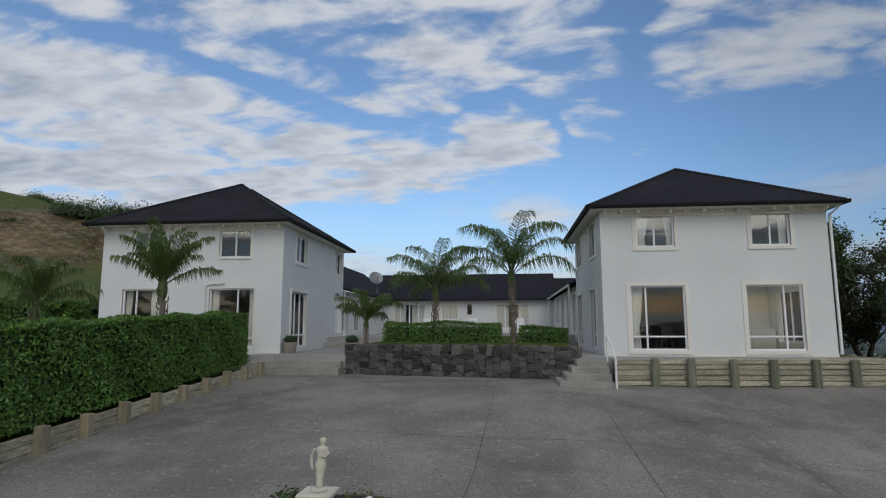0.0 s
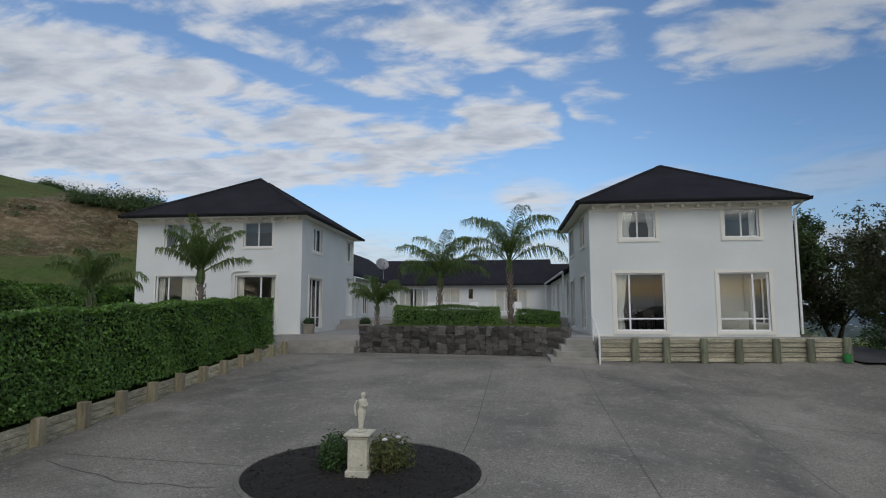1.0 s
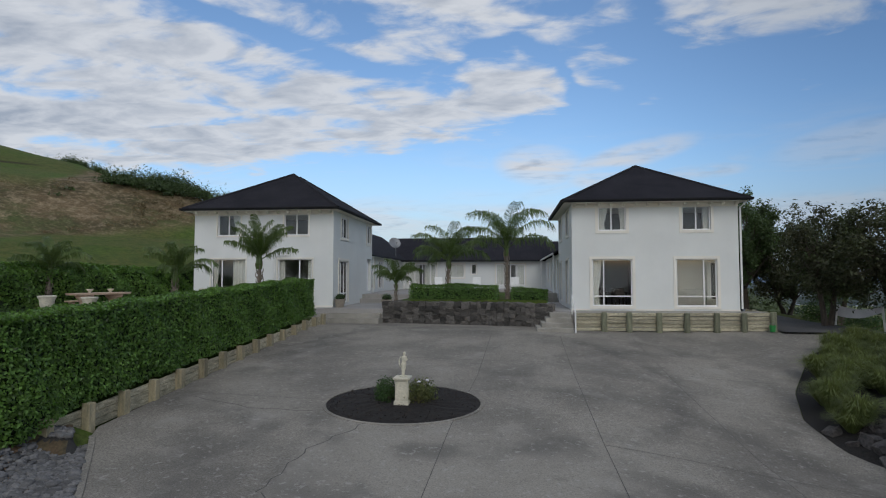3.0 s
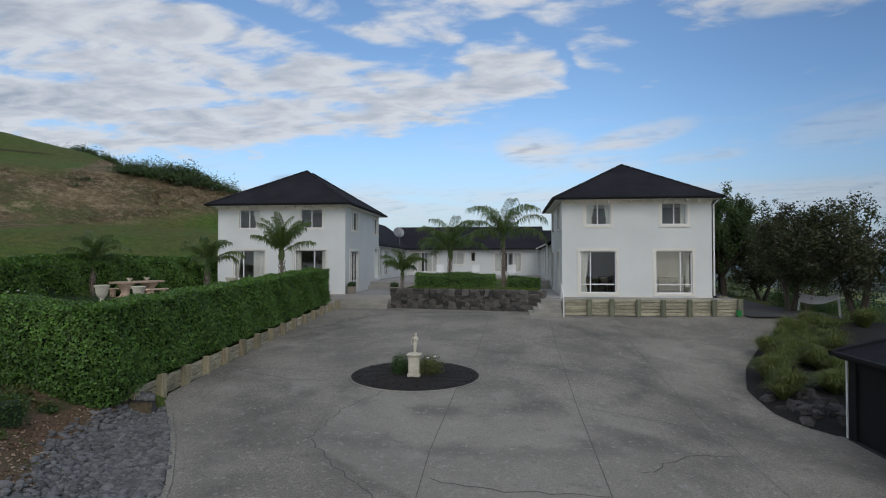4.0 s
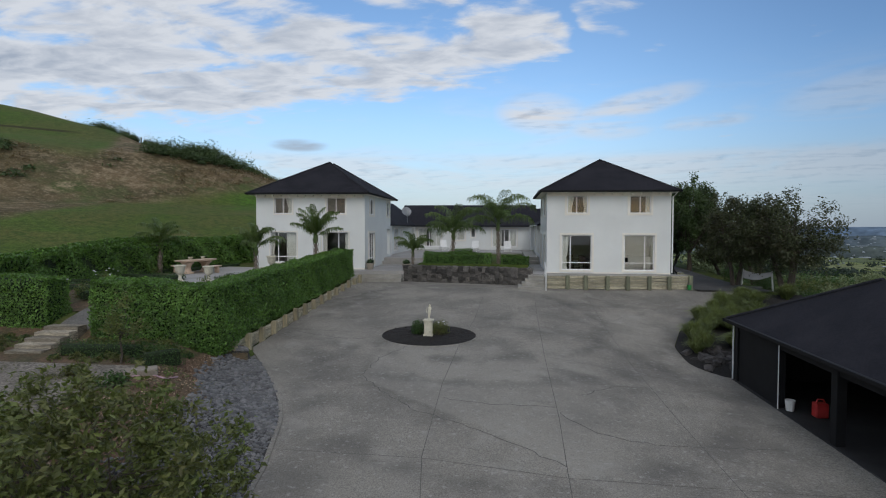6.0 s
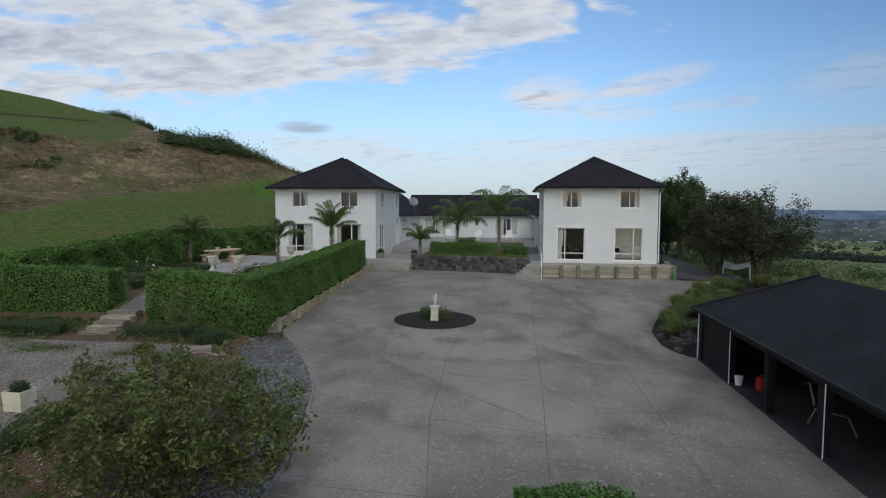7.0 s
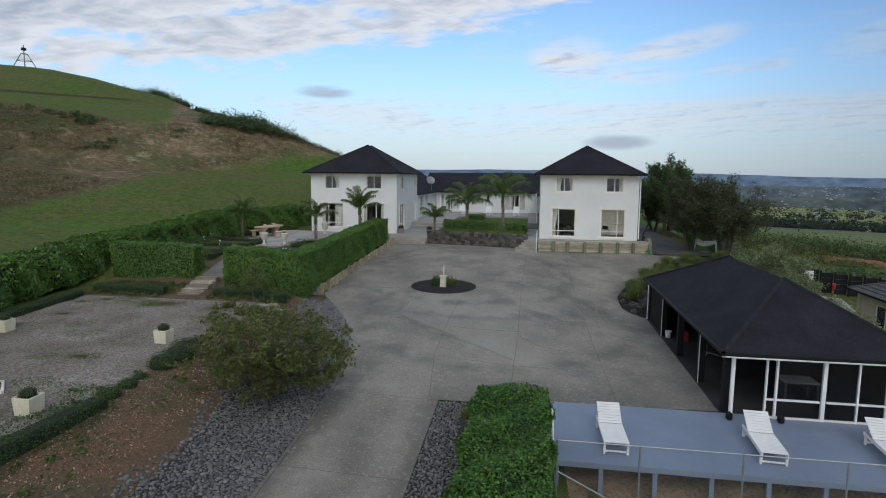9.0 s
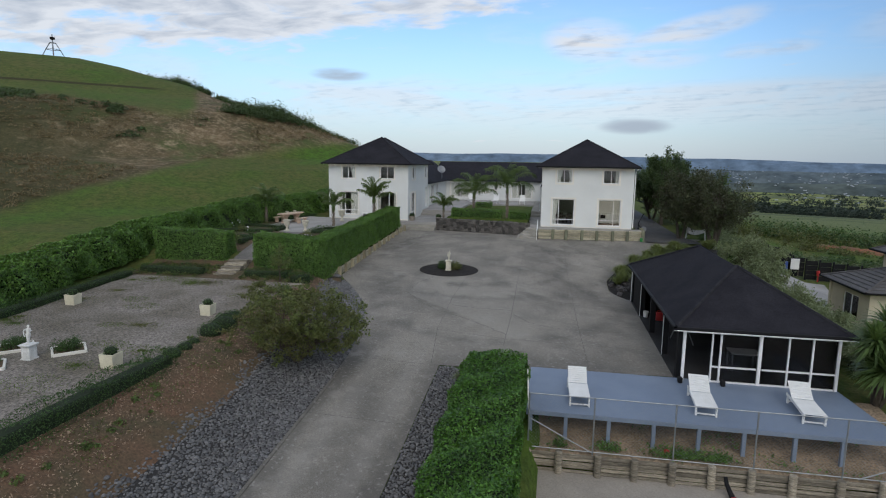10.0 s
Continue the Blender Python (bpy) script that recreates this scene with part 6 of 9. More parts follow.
timber_wall((4.32, 17.12), (12.75, 18.02), (0.44, 0.40), (1.22, 1.22), [1.17, 2.24, 3.52, 4.71, 5.98, 7.15, 8.40], 5, "weathered timber retaining wall with round posts below the house", 0.125, 0.02, wear=0.7)
fillb = bmesh.new()
for pts in ([(4.4, 17.2), (12.7, 18.1), (12.7, 19.58), (4.42, 19.58)],):
    lo = [fillb.verts.new((x, y, 0.3)) for x, y in pts]
    hi = [fillb.verts.new((x, y, 1.19)) for x, y in pts]
    fillb.faces.new(hi)
    for i in range(4):
        fillb.faces.new((lo[i], lo[(i + 1) % 4], hi[(i + 1) % 4], hi[i]))
thing("trim", fillb, STEP, "pale concrete strip on top of the retaining wall", "ledge", kind="structure")
timber_wall((12.78, 18.08), (12.95, 21.5), 0.42, 1.20, [1.2, 2.6], 5, "short weathered timber retaining wall turning the corner", 0.10, 0.02)
# low timber edging under the drive-side hedge
timber_wall((-7.95, 2.35), (-7.42, 18.3), (-0.76, 0.38), (-0.25, 0.92), [0.1 + 1.14 * i for i in range(15)], 3, "low timber edging with stub posts under the hedge", 0.10, 0.10, BARE_POST, True)
# deck bank wall
timber_wall((4.75, -13.32), (19.5, -13.32), -3.06, -2.40, [0.02, 1.01, 2.21, 3.31, 4.42, 5.55, 6.67, 7.80, 9.09, 10.2, 11.35, 12.5, 13.7], 5, "old grey timber retaining wall below the pool deck", 0.115, 0.10, OLD_TIMBER, plank_mat=OLD_TIMBER, wear=1.0)

# handrail beside the right steps
hr = base("handrail", (4.2, 16.35, 0.47), "white painted steel handrail beside the steps", "handrail")
bm = bmesh.new()
tube(bm, [(4.2, 16.35, 0.42), (4.2, 16.35, 1.28)], 0.035)
part("post", bm, WHITE_PAINT, hr)
bm = bmesh.new()
tube(bm, [(4.2, 16.33, 1.25), (4.22, 16.9, 1.55), (4.22, 17.9, 1.95)], 0.03)
part("rail", bm, WHITE_PAINT, hr)
bm = bmesh.new()
tube(bm, [(4.22, 17.88, 1.1), (4.22, 17.88, 1.93)], 0.025)
part("post", bm, WHITE_PAINT, hr)
bk = base("bucket", (12.55, 17.85, 0.42), "small green plastic bucket by the wall", "bucket")
bm = bmesh.new()
lathe(bm, [(0.10, 0.0), (0.13, 0.26), (0.14, 0.28), (0.12, 0.27), (0.09, 0.03)], (12.55, 17.72, 0.43), 12)
part("body", bm, GREEN_PLASTIC, bk)
bm = bmesh.new()
tube(bm, [(12.43, 17.72, 0.7), (12.48, 17.68, 0.80), (12.62, 17.68, 0.80), (12.67, 17.72, 0.7)], 0.008, sides=5)
part("handle", bm, GREY_METAL, bk)

# ---- hedges ----
hedge("hedge", [(-12.15, 1.42, 0.15, 2.20), (-10.6, 1.32, 0.0, 2.12), (-9.7, 1.26, -0.25, 2.05)] + [(-9.05 + 0.64 * math.sin(k), 1.90 - 0.64 * math.cos(k), -0.45, 2.0) for k in (radians(9 * i) for i in range(11))] + [(-8.43, 2.7, -0.15, 2.02), (-8.46, 3.6, -0.05, 2.05), (-8.43, 8, 0.26, 2.22), (-8.30, 13, 0.62, 2.45), (-8.20, 17.9, 0.98, 2.66)], 1.15, "tall clipped green hedge along the drive", 980, (0.084, 0.055), seed=3)
hedge("hedge", [(-14.35, 1.9, 0.2, 2.18), (-19.0, 1.7, 0.2, 2.25)], 1.2, "tall clipped dark green hedge beside garden steps", 700, (0.085, 0.055), seed=5)
hedge("hedge", [(3.55, -10.62, -1.95, -0.2), (3.53, -14, -2.25, -0.25), (3.58, -20, -2.8, -0.5), (3.7, -27, -3.4, -1.2)], 2.05, "broad clipped green hedge beside the drive", 950, (0.085, 0.052), DIMMED_HEDGE_LEAF, 6, 0.085)
hedge("hedge", [(-3.6, 22.0, 1.45, 2.32), (0.8, 21.6, 1.45, 2.30)], 1.0, "clipped green hedge behind the stone wall", 750, (0.08, 0.05), seed=7)
hedge("hedge", [(1.65, 21.5, 1.45, 2.14), (3.3, 21.2, 1.45, 2.14)], 0.9, "clipped green hedge behind the stone wall", 750, (0.08, 0.05), seed=8)
hedge("hedge", [(-2.9, 33.6, 1.6, 2.15), (-1.2, 33.4, 1.6, 2.15)], 0.8, "small clipped hedge on the courtyard lawn", 500, (0.08, 0.05), seed=18)
# long boundary hedge below the hill
hedge("hedge", [(-16.8, 34, 1.0, 3.5), (-18.4, 22, 1.2, 3.3), (-20.2, 12, 1.0, 3.0), (-21.2, 3, 0.5, 2.5), (-21.0, -4, 0.0, 1.7), (-19.6, -14, -0.4, 1.1), (-18.2, -24, -0.6, 0.8), (-17.5, -34, -0.8, 0.6)], 2.1, "long dense boundary hedge below the hillside", 430, (0.14, 0.09), seed=9, rough=0.16)
# low box edging
hedge("box_edging", [(-14.4, -0.9, 0.02, 0.45), (-18.4, -1.0, 0.02, 0.45)], 0.6, "low clipped box edging along the gravel", 420, (0.05, 0.03), BOX_LEAF, 10, 0.03, "box edging")
hedge("box_edging", [(-9.3, -0.7, 0.0, 0.42), (-11.9, -0.8, 0.0, 0.42)], 0.55, "low clipped box edging along the gravel", 420, (0.05, 0.03), BOX_LEAF, 11, 0.03, "box edging")
hedge("box_edging", [(-18.6, -1.8, -0.1, 0.3), (-18.3, -9, -0.35, 0.12), (-17.4, -20, -0.42, 0.02), (-16.8, -28, -0.45, 0.0)], 0.7, "low clipped box edging along the gravel", 380, (0.05, 0.03), BOX_LEAF, 12, 0.04, "box edging")
hedge("box_edging", [(-7.75, -13.6, -0.52, 0.06), (-7.75, -17, -0.55, 0.16), (-7.8, -26, -0.6, 0.12)], 0.85, "low loose box edging above the soil bank", 420, (0.055, 0.034), BOX_LEAF, 13, 0.09, "box edging")
for i, (x, y, r) in enumerate(((-7.95, -13.0, 0.36), (-8.0, -12.2, 0.32), (-8.1, -11.5, 0.28), (-8.05, -10.4, 0.52), (-8.0, -9.6, 0.58), (-8.3, -8.8, 0.52), (-8.4, -8.0, 0.42))):
    topiary("box_ball", (x, y, -0.50), r, "clipped round box shrub edging the gravel", 60 + i)
hedge("box_shrub", [(-8.62, -1.75, -0.15, 0.42), (-8.05, -0.75, -0.2, 0.40)], 0.62, "clipped dark box shrub on the dry bank", 520, (0.05, 0.03), BOX_LEAF, 19, 0.05, "", "shrub")
# garden box edging on the terrace
for i, (a, b) in enumerate((((-20.0, 12.4), (-15.2, 11.5)), ((-19.6, 8.5), (-15.1, 9.2)), ((-15.1, 9.5), (-15.1, 11.2)), ((-12.2, 9.3), (-9.5, 9.6)), ((-12.2, 9.7), (-12.2, 11.4)), ((-12.2, 11.7), (-9.6, 12.0)),
                            ((-19.4, 6.4), (-14.5, 5.7)), ((-12.4, 5.8), (-9.3, 6.2)), ((-19.0, 13.6), (-17.9, 20.0)), ((-14.7, 3.6), (-14.7, 5.4)), ((-18.4, 15.6), (-16.9, 21.5)))):
    hedge("box_edging", [(*a, 1.15, 1.55), (*b, 1.15, 1.55)], 0.45, "low clipped box edging in the garden", 330, (0.055, 0.032), BOX_LEAF, 14 + i, 0.03, "box edging")

# ---- palms ----
palm((-4.50, 21.9, 1.15), 1.15, 1.80, 0.07, 12, "small feather palm beside the porch path", 1, (86, 36), (1.5, 1.7))
palm((-1.80, 22.4, 1.45), 2.00, 2.85, 0.12, 15, "feather palm with arching fronds behind the stone wall", 2, (86, 28), (1.6, 1.9))
palm((1.36, 22.0, 1.45), 2.65, 3.30, 0.115, 14, "tall feather palm with arching fronds behind the stone wall", 3, (88, 36), (1.8, 2.1))
palm((-9.15, 15.4, 1.1), 2.25, 2.05, 0.13, 17, "feather palm with upright fronds behind the hedge", 4, (89, 38), (1.0, 1.15))
palm((-12.3, 14.2, 1.2), 1.45, 2.0, 0.10, 12, "young feather palm in the garden", 5, (88, 38), (2.1, 1.7))
palm((-18.6, 14.9, 1.2), 1.75, 2.0, 0.10, 13, "young feather palm beside the box edging", 6, (88, 30), (2.0, 1.7))

# ---- trees ----
tree("tree", (15.7, 33.0, 0.7), 6.6, (2.0, 2.2, 3.1), "leafy green tree behind the corner of the house", 27, (0.17, 0.09), 70, 230, TREE_LEAF, 2, 0.14, 0.05, 0.9, 1.2)
tree("tree", (18.6, 30.0, 0.3), 6.0, (2.6, 2.4, 2.9), "dark leafy tree beyond the lane", 28, (0.17, 0.09), 70, 230, TREE_LEAF_RED, 2, 0.14, 0.05, 0.9)
tree("tree", (18.0, 17.9, 0.15), 5.95, (3.0, 2.9, 2.6), "dark broad-leaved tree with several stems beside the lane", 21, (0.15, 0.08), 88, 200, TREE_LEAF_RED, 3, 0.15, 0.30, 0.9)
tree("tree", (16.0, 20.2, 0.2), 6.05, (2.4, 2.3, 2.4), "dark copper-leaved tree beside the lane", 22, (0.15, 0.08), 62, 200, TREE_LEAF_RED, 2, 0.12, 0.33, 0.9)
tree("tree", (16.1, 29.8, 0.6), 7.4, (2.1, 2.4, 3.2), "tall leafy tree behind the house", 23, (0.17, 0.09), 80, 240, TREE_LEAF, 1, 0.18, 0.08, 0.9, 1.6)
tree("tree", (17.5, 34.5, 0.6), 7.2, (2.4, 2.6, 3.0), "leafy tree beyond the lane", 24, (0.18, 0.10), 70, 220, TREE_LEAF, 1, 0.18, 0.08, 0.9, 1.6)
tree("tree", (19.5, 26.0, 0.1), 5.6, (2.6, 2.6, 2.4), "dark leafy tree beyond the lane", 25, (0.2, 0.12), 46, 170, TREE_LEAF, 2, 0.14, 0.2)
tree("shrub", (-4.6, -9.9, -1.25), 3.05, (3.0, 2.8, 1.5), "wide spreading shrub with olive and reddish leaves on the stone bank", 26, (0.125, 0.055), 135, 150, SHRUB_LEAF, 5, 0.05, 0.10, 0.50, 0.15)
tree("shrub", (-9.4, -1.6, -0.12), 2.1, (1.0, 1.0, 0.8), "thin open sapling with pale stem before the hedge", 33, (0.10, 0.05), 16, 60, SHRUB_LEAF, 1, 0.035, 0.3, 0.36, 0.2)


# ---- round bed with the statue ----
BX, BY2, BRX, BRY = -1.22, 6.18, 1.95, 1.58


def round_bed():
    bm = bmesh.new()
    rings = []
    rng = random.Random(3)
    for k in (0.0, 0.35, 0.7, 0.92, 1.0):
        ring = []
        for i in range(48):
            a = 2 * math.pi * i / 48
            x, y = BX + BRX * k * math.cos(a), BY2 + BRY * k * math.sin(a)
            ring.append(bm.verts.new((x, y, float(drive_z(x, y)) + (0.03 + 0.07 * (1 - k) if k < 1 else 0.012) + rng.uniform(-0.012, 0.012) * (k < 1))))
        rings.append(ring)
    for a, b in zip(rings[1:], rings[2:]):
        for i in range(48):
            bm.faces.new((a[i], a[(i + 1) % 48], b[(i + 1) % 48], b[i]))
    bm.faces.new(rings[1])
    for v in rings[0]:
        bm.verts.remove(v)
    thing("flower_bed", bm, MULCH, "round bed of dark bark mulch set in the concrete", "flower bed", kind="structure")
    bm = bmesh.new()
    prev = first = None
    for i in range(64):
        a = 2 * math.pi * i / 64
        row = []
        for w, h in ((0.0, -0.03), (0.01, 0.022), (0.09, 0.016), (0.10, -0.03)):
            x, y = BX + (BRX + w) * math.cos(a), BY2 + (BRY + w) * math.sin(a)
            row.append(bm.verts.new((x, y, float(drive_z(x, y)) + h)))
        if prev:
            for j in range(3):
                bm.faces.new((prev[j], prev[j + 1], row[j + 1], row[j]))
        first, prev = first or row, row
    for j in range(3):
        bm.faces.new((prev[j], prev[j + 1], first[j + 1], first[j]))
    thing("trim", bm, CONCRETE, "thin pale concrete rim of the round bed", "kerb", kind="structure")
    # loose bark chips
    rng = np.random.default_rng(12)
    n = 1500
    a, k = rng.uniform(0, 2 * math.pi, n), np.sqrt(rng.uniform(0, 0.97, n))
    x, y = BX + BRX * k * np.cos(a), BY2 + BRY * k * np.sin(a)
    p = np.stack([x, y, drive_z(x, y) + 0.045 + 0.07 * (1 - k)], 1)
    v, f = leaves(p, np.tile([0, 0, 1.0], (n, 1)), 0.06, 0.025, rng, 0.5)
    tagged(new("bark_chips", fast_mesh("bark_chips", v, f, material("bark_chip", (0.05, 0.035, 0.026), (0.02, 0.016, 0.014), 0.95, 5, 30, 0.3, 0.0, island=0.6))), "loose dark bark chips", "bark chips", kind="stuff")


round_bed()


def pedestal(at, h, w, mat, label):
    """A square moulded pedestal with a sunk panel on each side."""
    x, y, z = at
    ob = base("pedestal", at, label, "pedestal", "pedestals")
    bm = bmesh.new()
    box(bm, x - w * 0.56, x + w * 0.56, y - w * 0.56, y + w * 0.56, z - 0.05, z + h * 0.10, bevel=0.012)
    part("foot", bm, mat, ob)
    bm = bmesh.new()
    box(bm, x - w * 0.46, x + w * 0.46, y - w * 0.46, y + w * 0.46, z + h * 0.10, z + h * 0.88, bevel=0.008)
    part("shaft", bm, mat, ob)
    bm = bmesh.new()
    box(bm, x - w * 0.52, x + w * 0.52, y - w * 0.52, y + w * 0.52, z + h * 0.86, z + h * 0.92, bevel=0.008)
    box(bm, x - w * 0.62, x + w * 0.62, y - w * 0.62, y + w * 0.62, z + h * 0.92, z + h, bevel=0.012)
    part("cap", bm, mat, ob)
    for dx, dy in ((0, -1), (0, 1), (1, 0), (-1, 0)):
        bm = bmesh.new()
        o, s = w * 0.46 + 0.006, w * 0.30
        for t, b, l, r in ((0.18, 0.20, -1, 1), (0.78, 0.80, -1, 1), (0.18, 0.80, -1, -0.92), (0.18, 0.80, 0.92, 1)):
            if dx == 0:
                box(bm, x + l * s, x + r * s, y + dy * (o - 0.01), y + dy * (o + 0.006), z + h * t, z + h * b)
            else:
                box(bm, x + dx * (o - 0.01), x + dx * (o + 0.006), y + l * s, y + r * s, z + h * t, z + h * b)
        part("panel_moulding", bm, mat, ob)
    return ob


def statue(at, h, mat, label, turn=0.0):
    """A small standing figure as one plain cast shape."""
    bm = bmesh.new()
    m = Matrix.Translation(at) @ Matrix.Rotation(turn, 4, "Z") @ Matrix.Diagonal((h, h, h, 1))
    lathe(bm, [(0.15, 0.0), (0.16, 0.03), (0.13, 0.055)], sides=14, m=m)
    prof = [(0.055, 0.04), (0.06, 0.12), (0.068, 0.22), (0.085, 0.33), (0.105, 0.43), (0.112, 0.50), (0.088, 0.58), (0.082, 0.64), (0.105, 0.71), (0.118, 0.775), (0.10, 0.815), (0.038, 0.835), (0.034, 0.86), (0.056, 0.895), (0.066, 0.935), (0.05, 0.98), (0.02, 1.0)]
    lathe(bm, prof, sides=14, m=m @ Matrix.Shear("XY", 4, (0.06, 0.0)), squash=0.68)
    for pts in ([(-0.10, 0, 0.79), (-0.155, 0.0, 0.66), (-0.15, -0.03, 0.52), (-0.12, -0.05, 0.40)], [(0.11, 0, 0.79), (0.165, -0.02, 0.68), (0.10, -0.10, 0.64), (0.02, -0.10, 0.70)]):
        tube(bm, [m @ Vector(p) for p in pts], 0.034 * h, 0.024 * h, 8)
    return thing("statue", bm, mat, label, "statue", "statues", smooth=True, at=at)


pz = float(drive_z(-1.22, 5.95)) + 0.09
pedestal((-1.20, 5.95, pz), 0.63, 0.34, CAST, "cream cast stone pedestal in the round bed")
statue((-1.19, 5.95, pz + 0.63), 0.62, CAST, "small cream cast stone figure on a pedestal", 0.2)


def flowers(parent, at, r, n, seed, size=0.055, mat=None):
    rng = np.random.default_rng(seed)
    for i in range(n):
        a, k = rng.uniform(0, 6.28), rng.uniform(0.4, 1.0)
        c = Vector((at[0] + r * k * math.cos(a), at[1] + r * k * math.sin(a), at[2] + r * rng.uniform(0.75, 1.35)))
        bm = bmesh.new()
        for j in range(3):
            lathe(bm, [(size * (0.25 + 0.22 * j), 0.0), (size * (0.45 + 0.2 * j), size * (0.5 - 0.12 * j)), (size * (0.4 + 0.2 * j), size * (0.62 - 0.12 * j))], c, 7)
        part("flower", bm, mat or FABRIC, parent, "white rose bloom")


bush("rose_bush", (-1.58, 6.14, pz - 0.02), 0.46, "leafy white rose bush behind the pedestal", 1700, (0.055, 0.035), BOX_LEAF, 31, 1.3, "rose bushes", "rose")
rb2 = bush("rose_bush", (-0.86, 6.18, pz - 0.02), 0.50, "leafy white rose bush behind the pedestal", 1800, (0.055, 0.035), SHRUB_LEAF, 32, 1.3, "rose bushes", "rose")
flowers(rb2, (-0.85, 6.1, pz), 0.40, 5, 4)

# ---- garage and pool house ----
GX0, GX1, GY0, GY1, GF, GE = 10.25, 15.7, -8.55, 4.4, -1.43, 0.56
gh = base("garage", ((GX0 + GX1) / 2, (GY0 + GY1) / 2, GF), "black open-sided garage with dark hipped roof and white glazed end", "garage")
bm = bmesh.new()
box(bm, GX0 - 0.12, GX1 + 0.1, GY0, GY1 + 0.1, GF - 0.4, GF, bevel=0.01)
part("floor_slab", bm, GARAGE_FLOOR, gh, "concrete floor slab coloured dark for the shade inside")
hip_roof(gh, 9.98, 15.98, -8.82, 4.62, 0.72, ((12.92, -5.25), (12.92, 0.75)), 2.52)
for x0, x1, y0, y1 in ((GX1 - 0.12, GX1, GY0 + 0.14, GY1), (GX0, GX1 - 0.12, GY1 - 0.12, GY1), (GX0, GX0 + 0.10, 1.25, GY1 - 0.12)):
    bm = bmesh.new()
    box(bm, x0, x1, y0, y1, GF, GE)
    part("wall", bm, BLACK, gh, "black clad wall")
for y in (4.25, 1.12, -2.08, -5.28, -8.2):
    bm = bmesh.new()
    box(bm, GX0 - 0.07, GX0 + 0.17, y - 0.14, y + 0.14, GF, GE, bevel=0.01)
    part("pillar", bm, BLACK, gh, "black pillar")
bm = bmesh.new()
box(bm, GX0 - 0.02, GX0 + 0.12, GY0 + 0.2, GY1, 0.35, GE)
part("beam", bm, BLACK, gh)
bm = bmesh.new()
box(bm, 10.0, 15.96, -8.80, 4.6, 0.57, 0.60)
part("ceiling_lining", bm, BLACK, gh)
for y, lab in ((4.42, "white downpipe"), (0.86, "pale door track"), (-5.55, "pale door track")):
    bm = bmesh.new()
    tube(bm, [(GX0 - 0.10, y, GF), (GX0 - 0.10, y, GE)], 0.028 if y > 4 else 0.016)
    part("downpipe", bm, WHITE_PAINT, gh, lab)
for p, q in (((9.9, -8.9), (16.06, -8.9)),):
    bm = bmesh.new()
    tube(bm, [(*p, 0.60), (*q, 0.60)], 0.02)
    part("fascia_edge", bm, WHITE_PAINT, gh, "thin pale fascia edge")
sf = Face((0, GY0, 0), (1, 0, 0), (0, -1, 0))
for a, w in ((10.36, 0.10), (11.35, 0.05), (11.65, 0.06), (13.02, 0.11), (13.98, 0.05), (14.78, 0.06), (15.64, 0.10)):
    bm = bmesh.new()
    sf.bx(bm, a - w / 2, a + w / 2, -0.06, 0.04, GF, GE)
    part("mullion", bm, FRAME, gh, "white painted upright")
for a0, a1, z in ((10.41, 15.58, 0.50), (11.38, 15.58, GF + 0.05), (11.38, 11.615, -0.80), (11.685, 12.92, -0.80), (13.12, 13.945, -0.80), (14.015, 14.745, -0.80), (14.815, 15.58, -0.80)):
    bm = bmesh.new()
    sf.bx(bm, a0, a1, -0.045, 0.03, z - 0.026, z + 0.026)
    part("transom", bm, FRAME, gh, "white painted rail")
for a0, a1 in ((11.69, 12.92), (13.12, 13.94), (14.02, 14.74), (14.82, 15.58)):
    for z0, z1 in ((GF + 0.09, -0.84), (-0.76, 0.46)):
        bm = bmesh.new()
        sf.bx(bm, a0, a1, -0.012, -0.006, z0, z1)
        g = part("pane", bm, SCREEN, gh)
        g.visible_shadow = False
# what stands inside
pt = base("table", (13.1, -6.6, GF), "white-topped table inside the pool house", "table")
bm = bmesh.new()
box(bm, 12.5, 13.6, -7.1, -6.3, GF + 0.70, GF + 0.74, bevel=0.01)
part("tabletop", bm, WHITE_PAINT, pt)
for x in (12.56, 13.54):
    for y in (-7.04, -6.36):
        bm = bmesh.new()
        box(bm, x - 0.025, x + 0.025, y - 0.025, y + 0.025, GF, GF + 0.7)
        part("leg", bm, GREY_METAL, pt)
can = base("fuel_can", (11.0, 0.2, GF), "red plastic fuel can on the garage floor", "fuel can")
bm = bmesh.new()
box(bm, 10.85, 11.2, 0.05, 0.35, GF, GF + 0.42, bevel=0.03)
part("body", bm, RED_PLASTIC, can)
bm = bmesh.new()
tube(bm, [(10.9, 0.2, GF + 0.41), (10.95, 0.2, GF + 0.52), (11.1, 0.2, GF + 0.52), (11.15, 0.2, GF + 0.41)], 0.02)
part("handle", bm, RED_PLASTIC, can)
bm = bmesh.new()
lathe(bm, [(0.11, 0), (0.14, 0.3), (0.145, 0.32), (0.12, 0.31), (0.1, 0.02)], (10.45, 0.75, GF), 12)
thing("bucket", bm, WHITE_PAINT, "white bucket beside a garage pillar", "bucket")
ex = base("exercise_bench", (11.4, -3.4, GF), "steel exercise bench standing in the garage", "exercise bench")
bm = bmesh.new()
tube(bm, [(11.0, -3.0, GF + 0.02), (11.1, -3.2, GF + 0.5), (11.6, -3.9, GF + 0.55), (11.8, -4.0, GF + 0.02)], 0.03)
tube(bm, [(11.1, -3.2, GF + 0.5), (11.0, -3.0, GF + 1.25)], 0.03)
tube(bm, [(10.8, -3.1, GF + 1.2), (11.3, -2.9, GF + 1.2)], 0.02)
part("frame", bm, GREY_METAL, ex)
bm = bmesh.new()
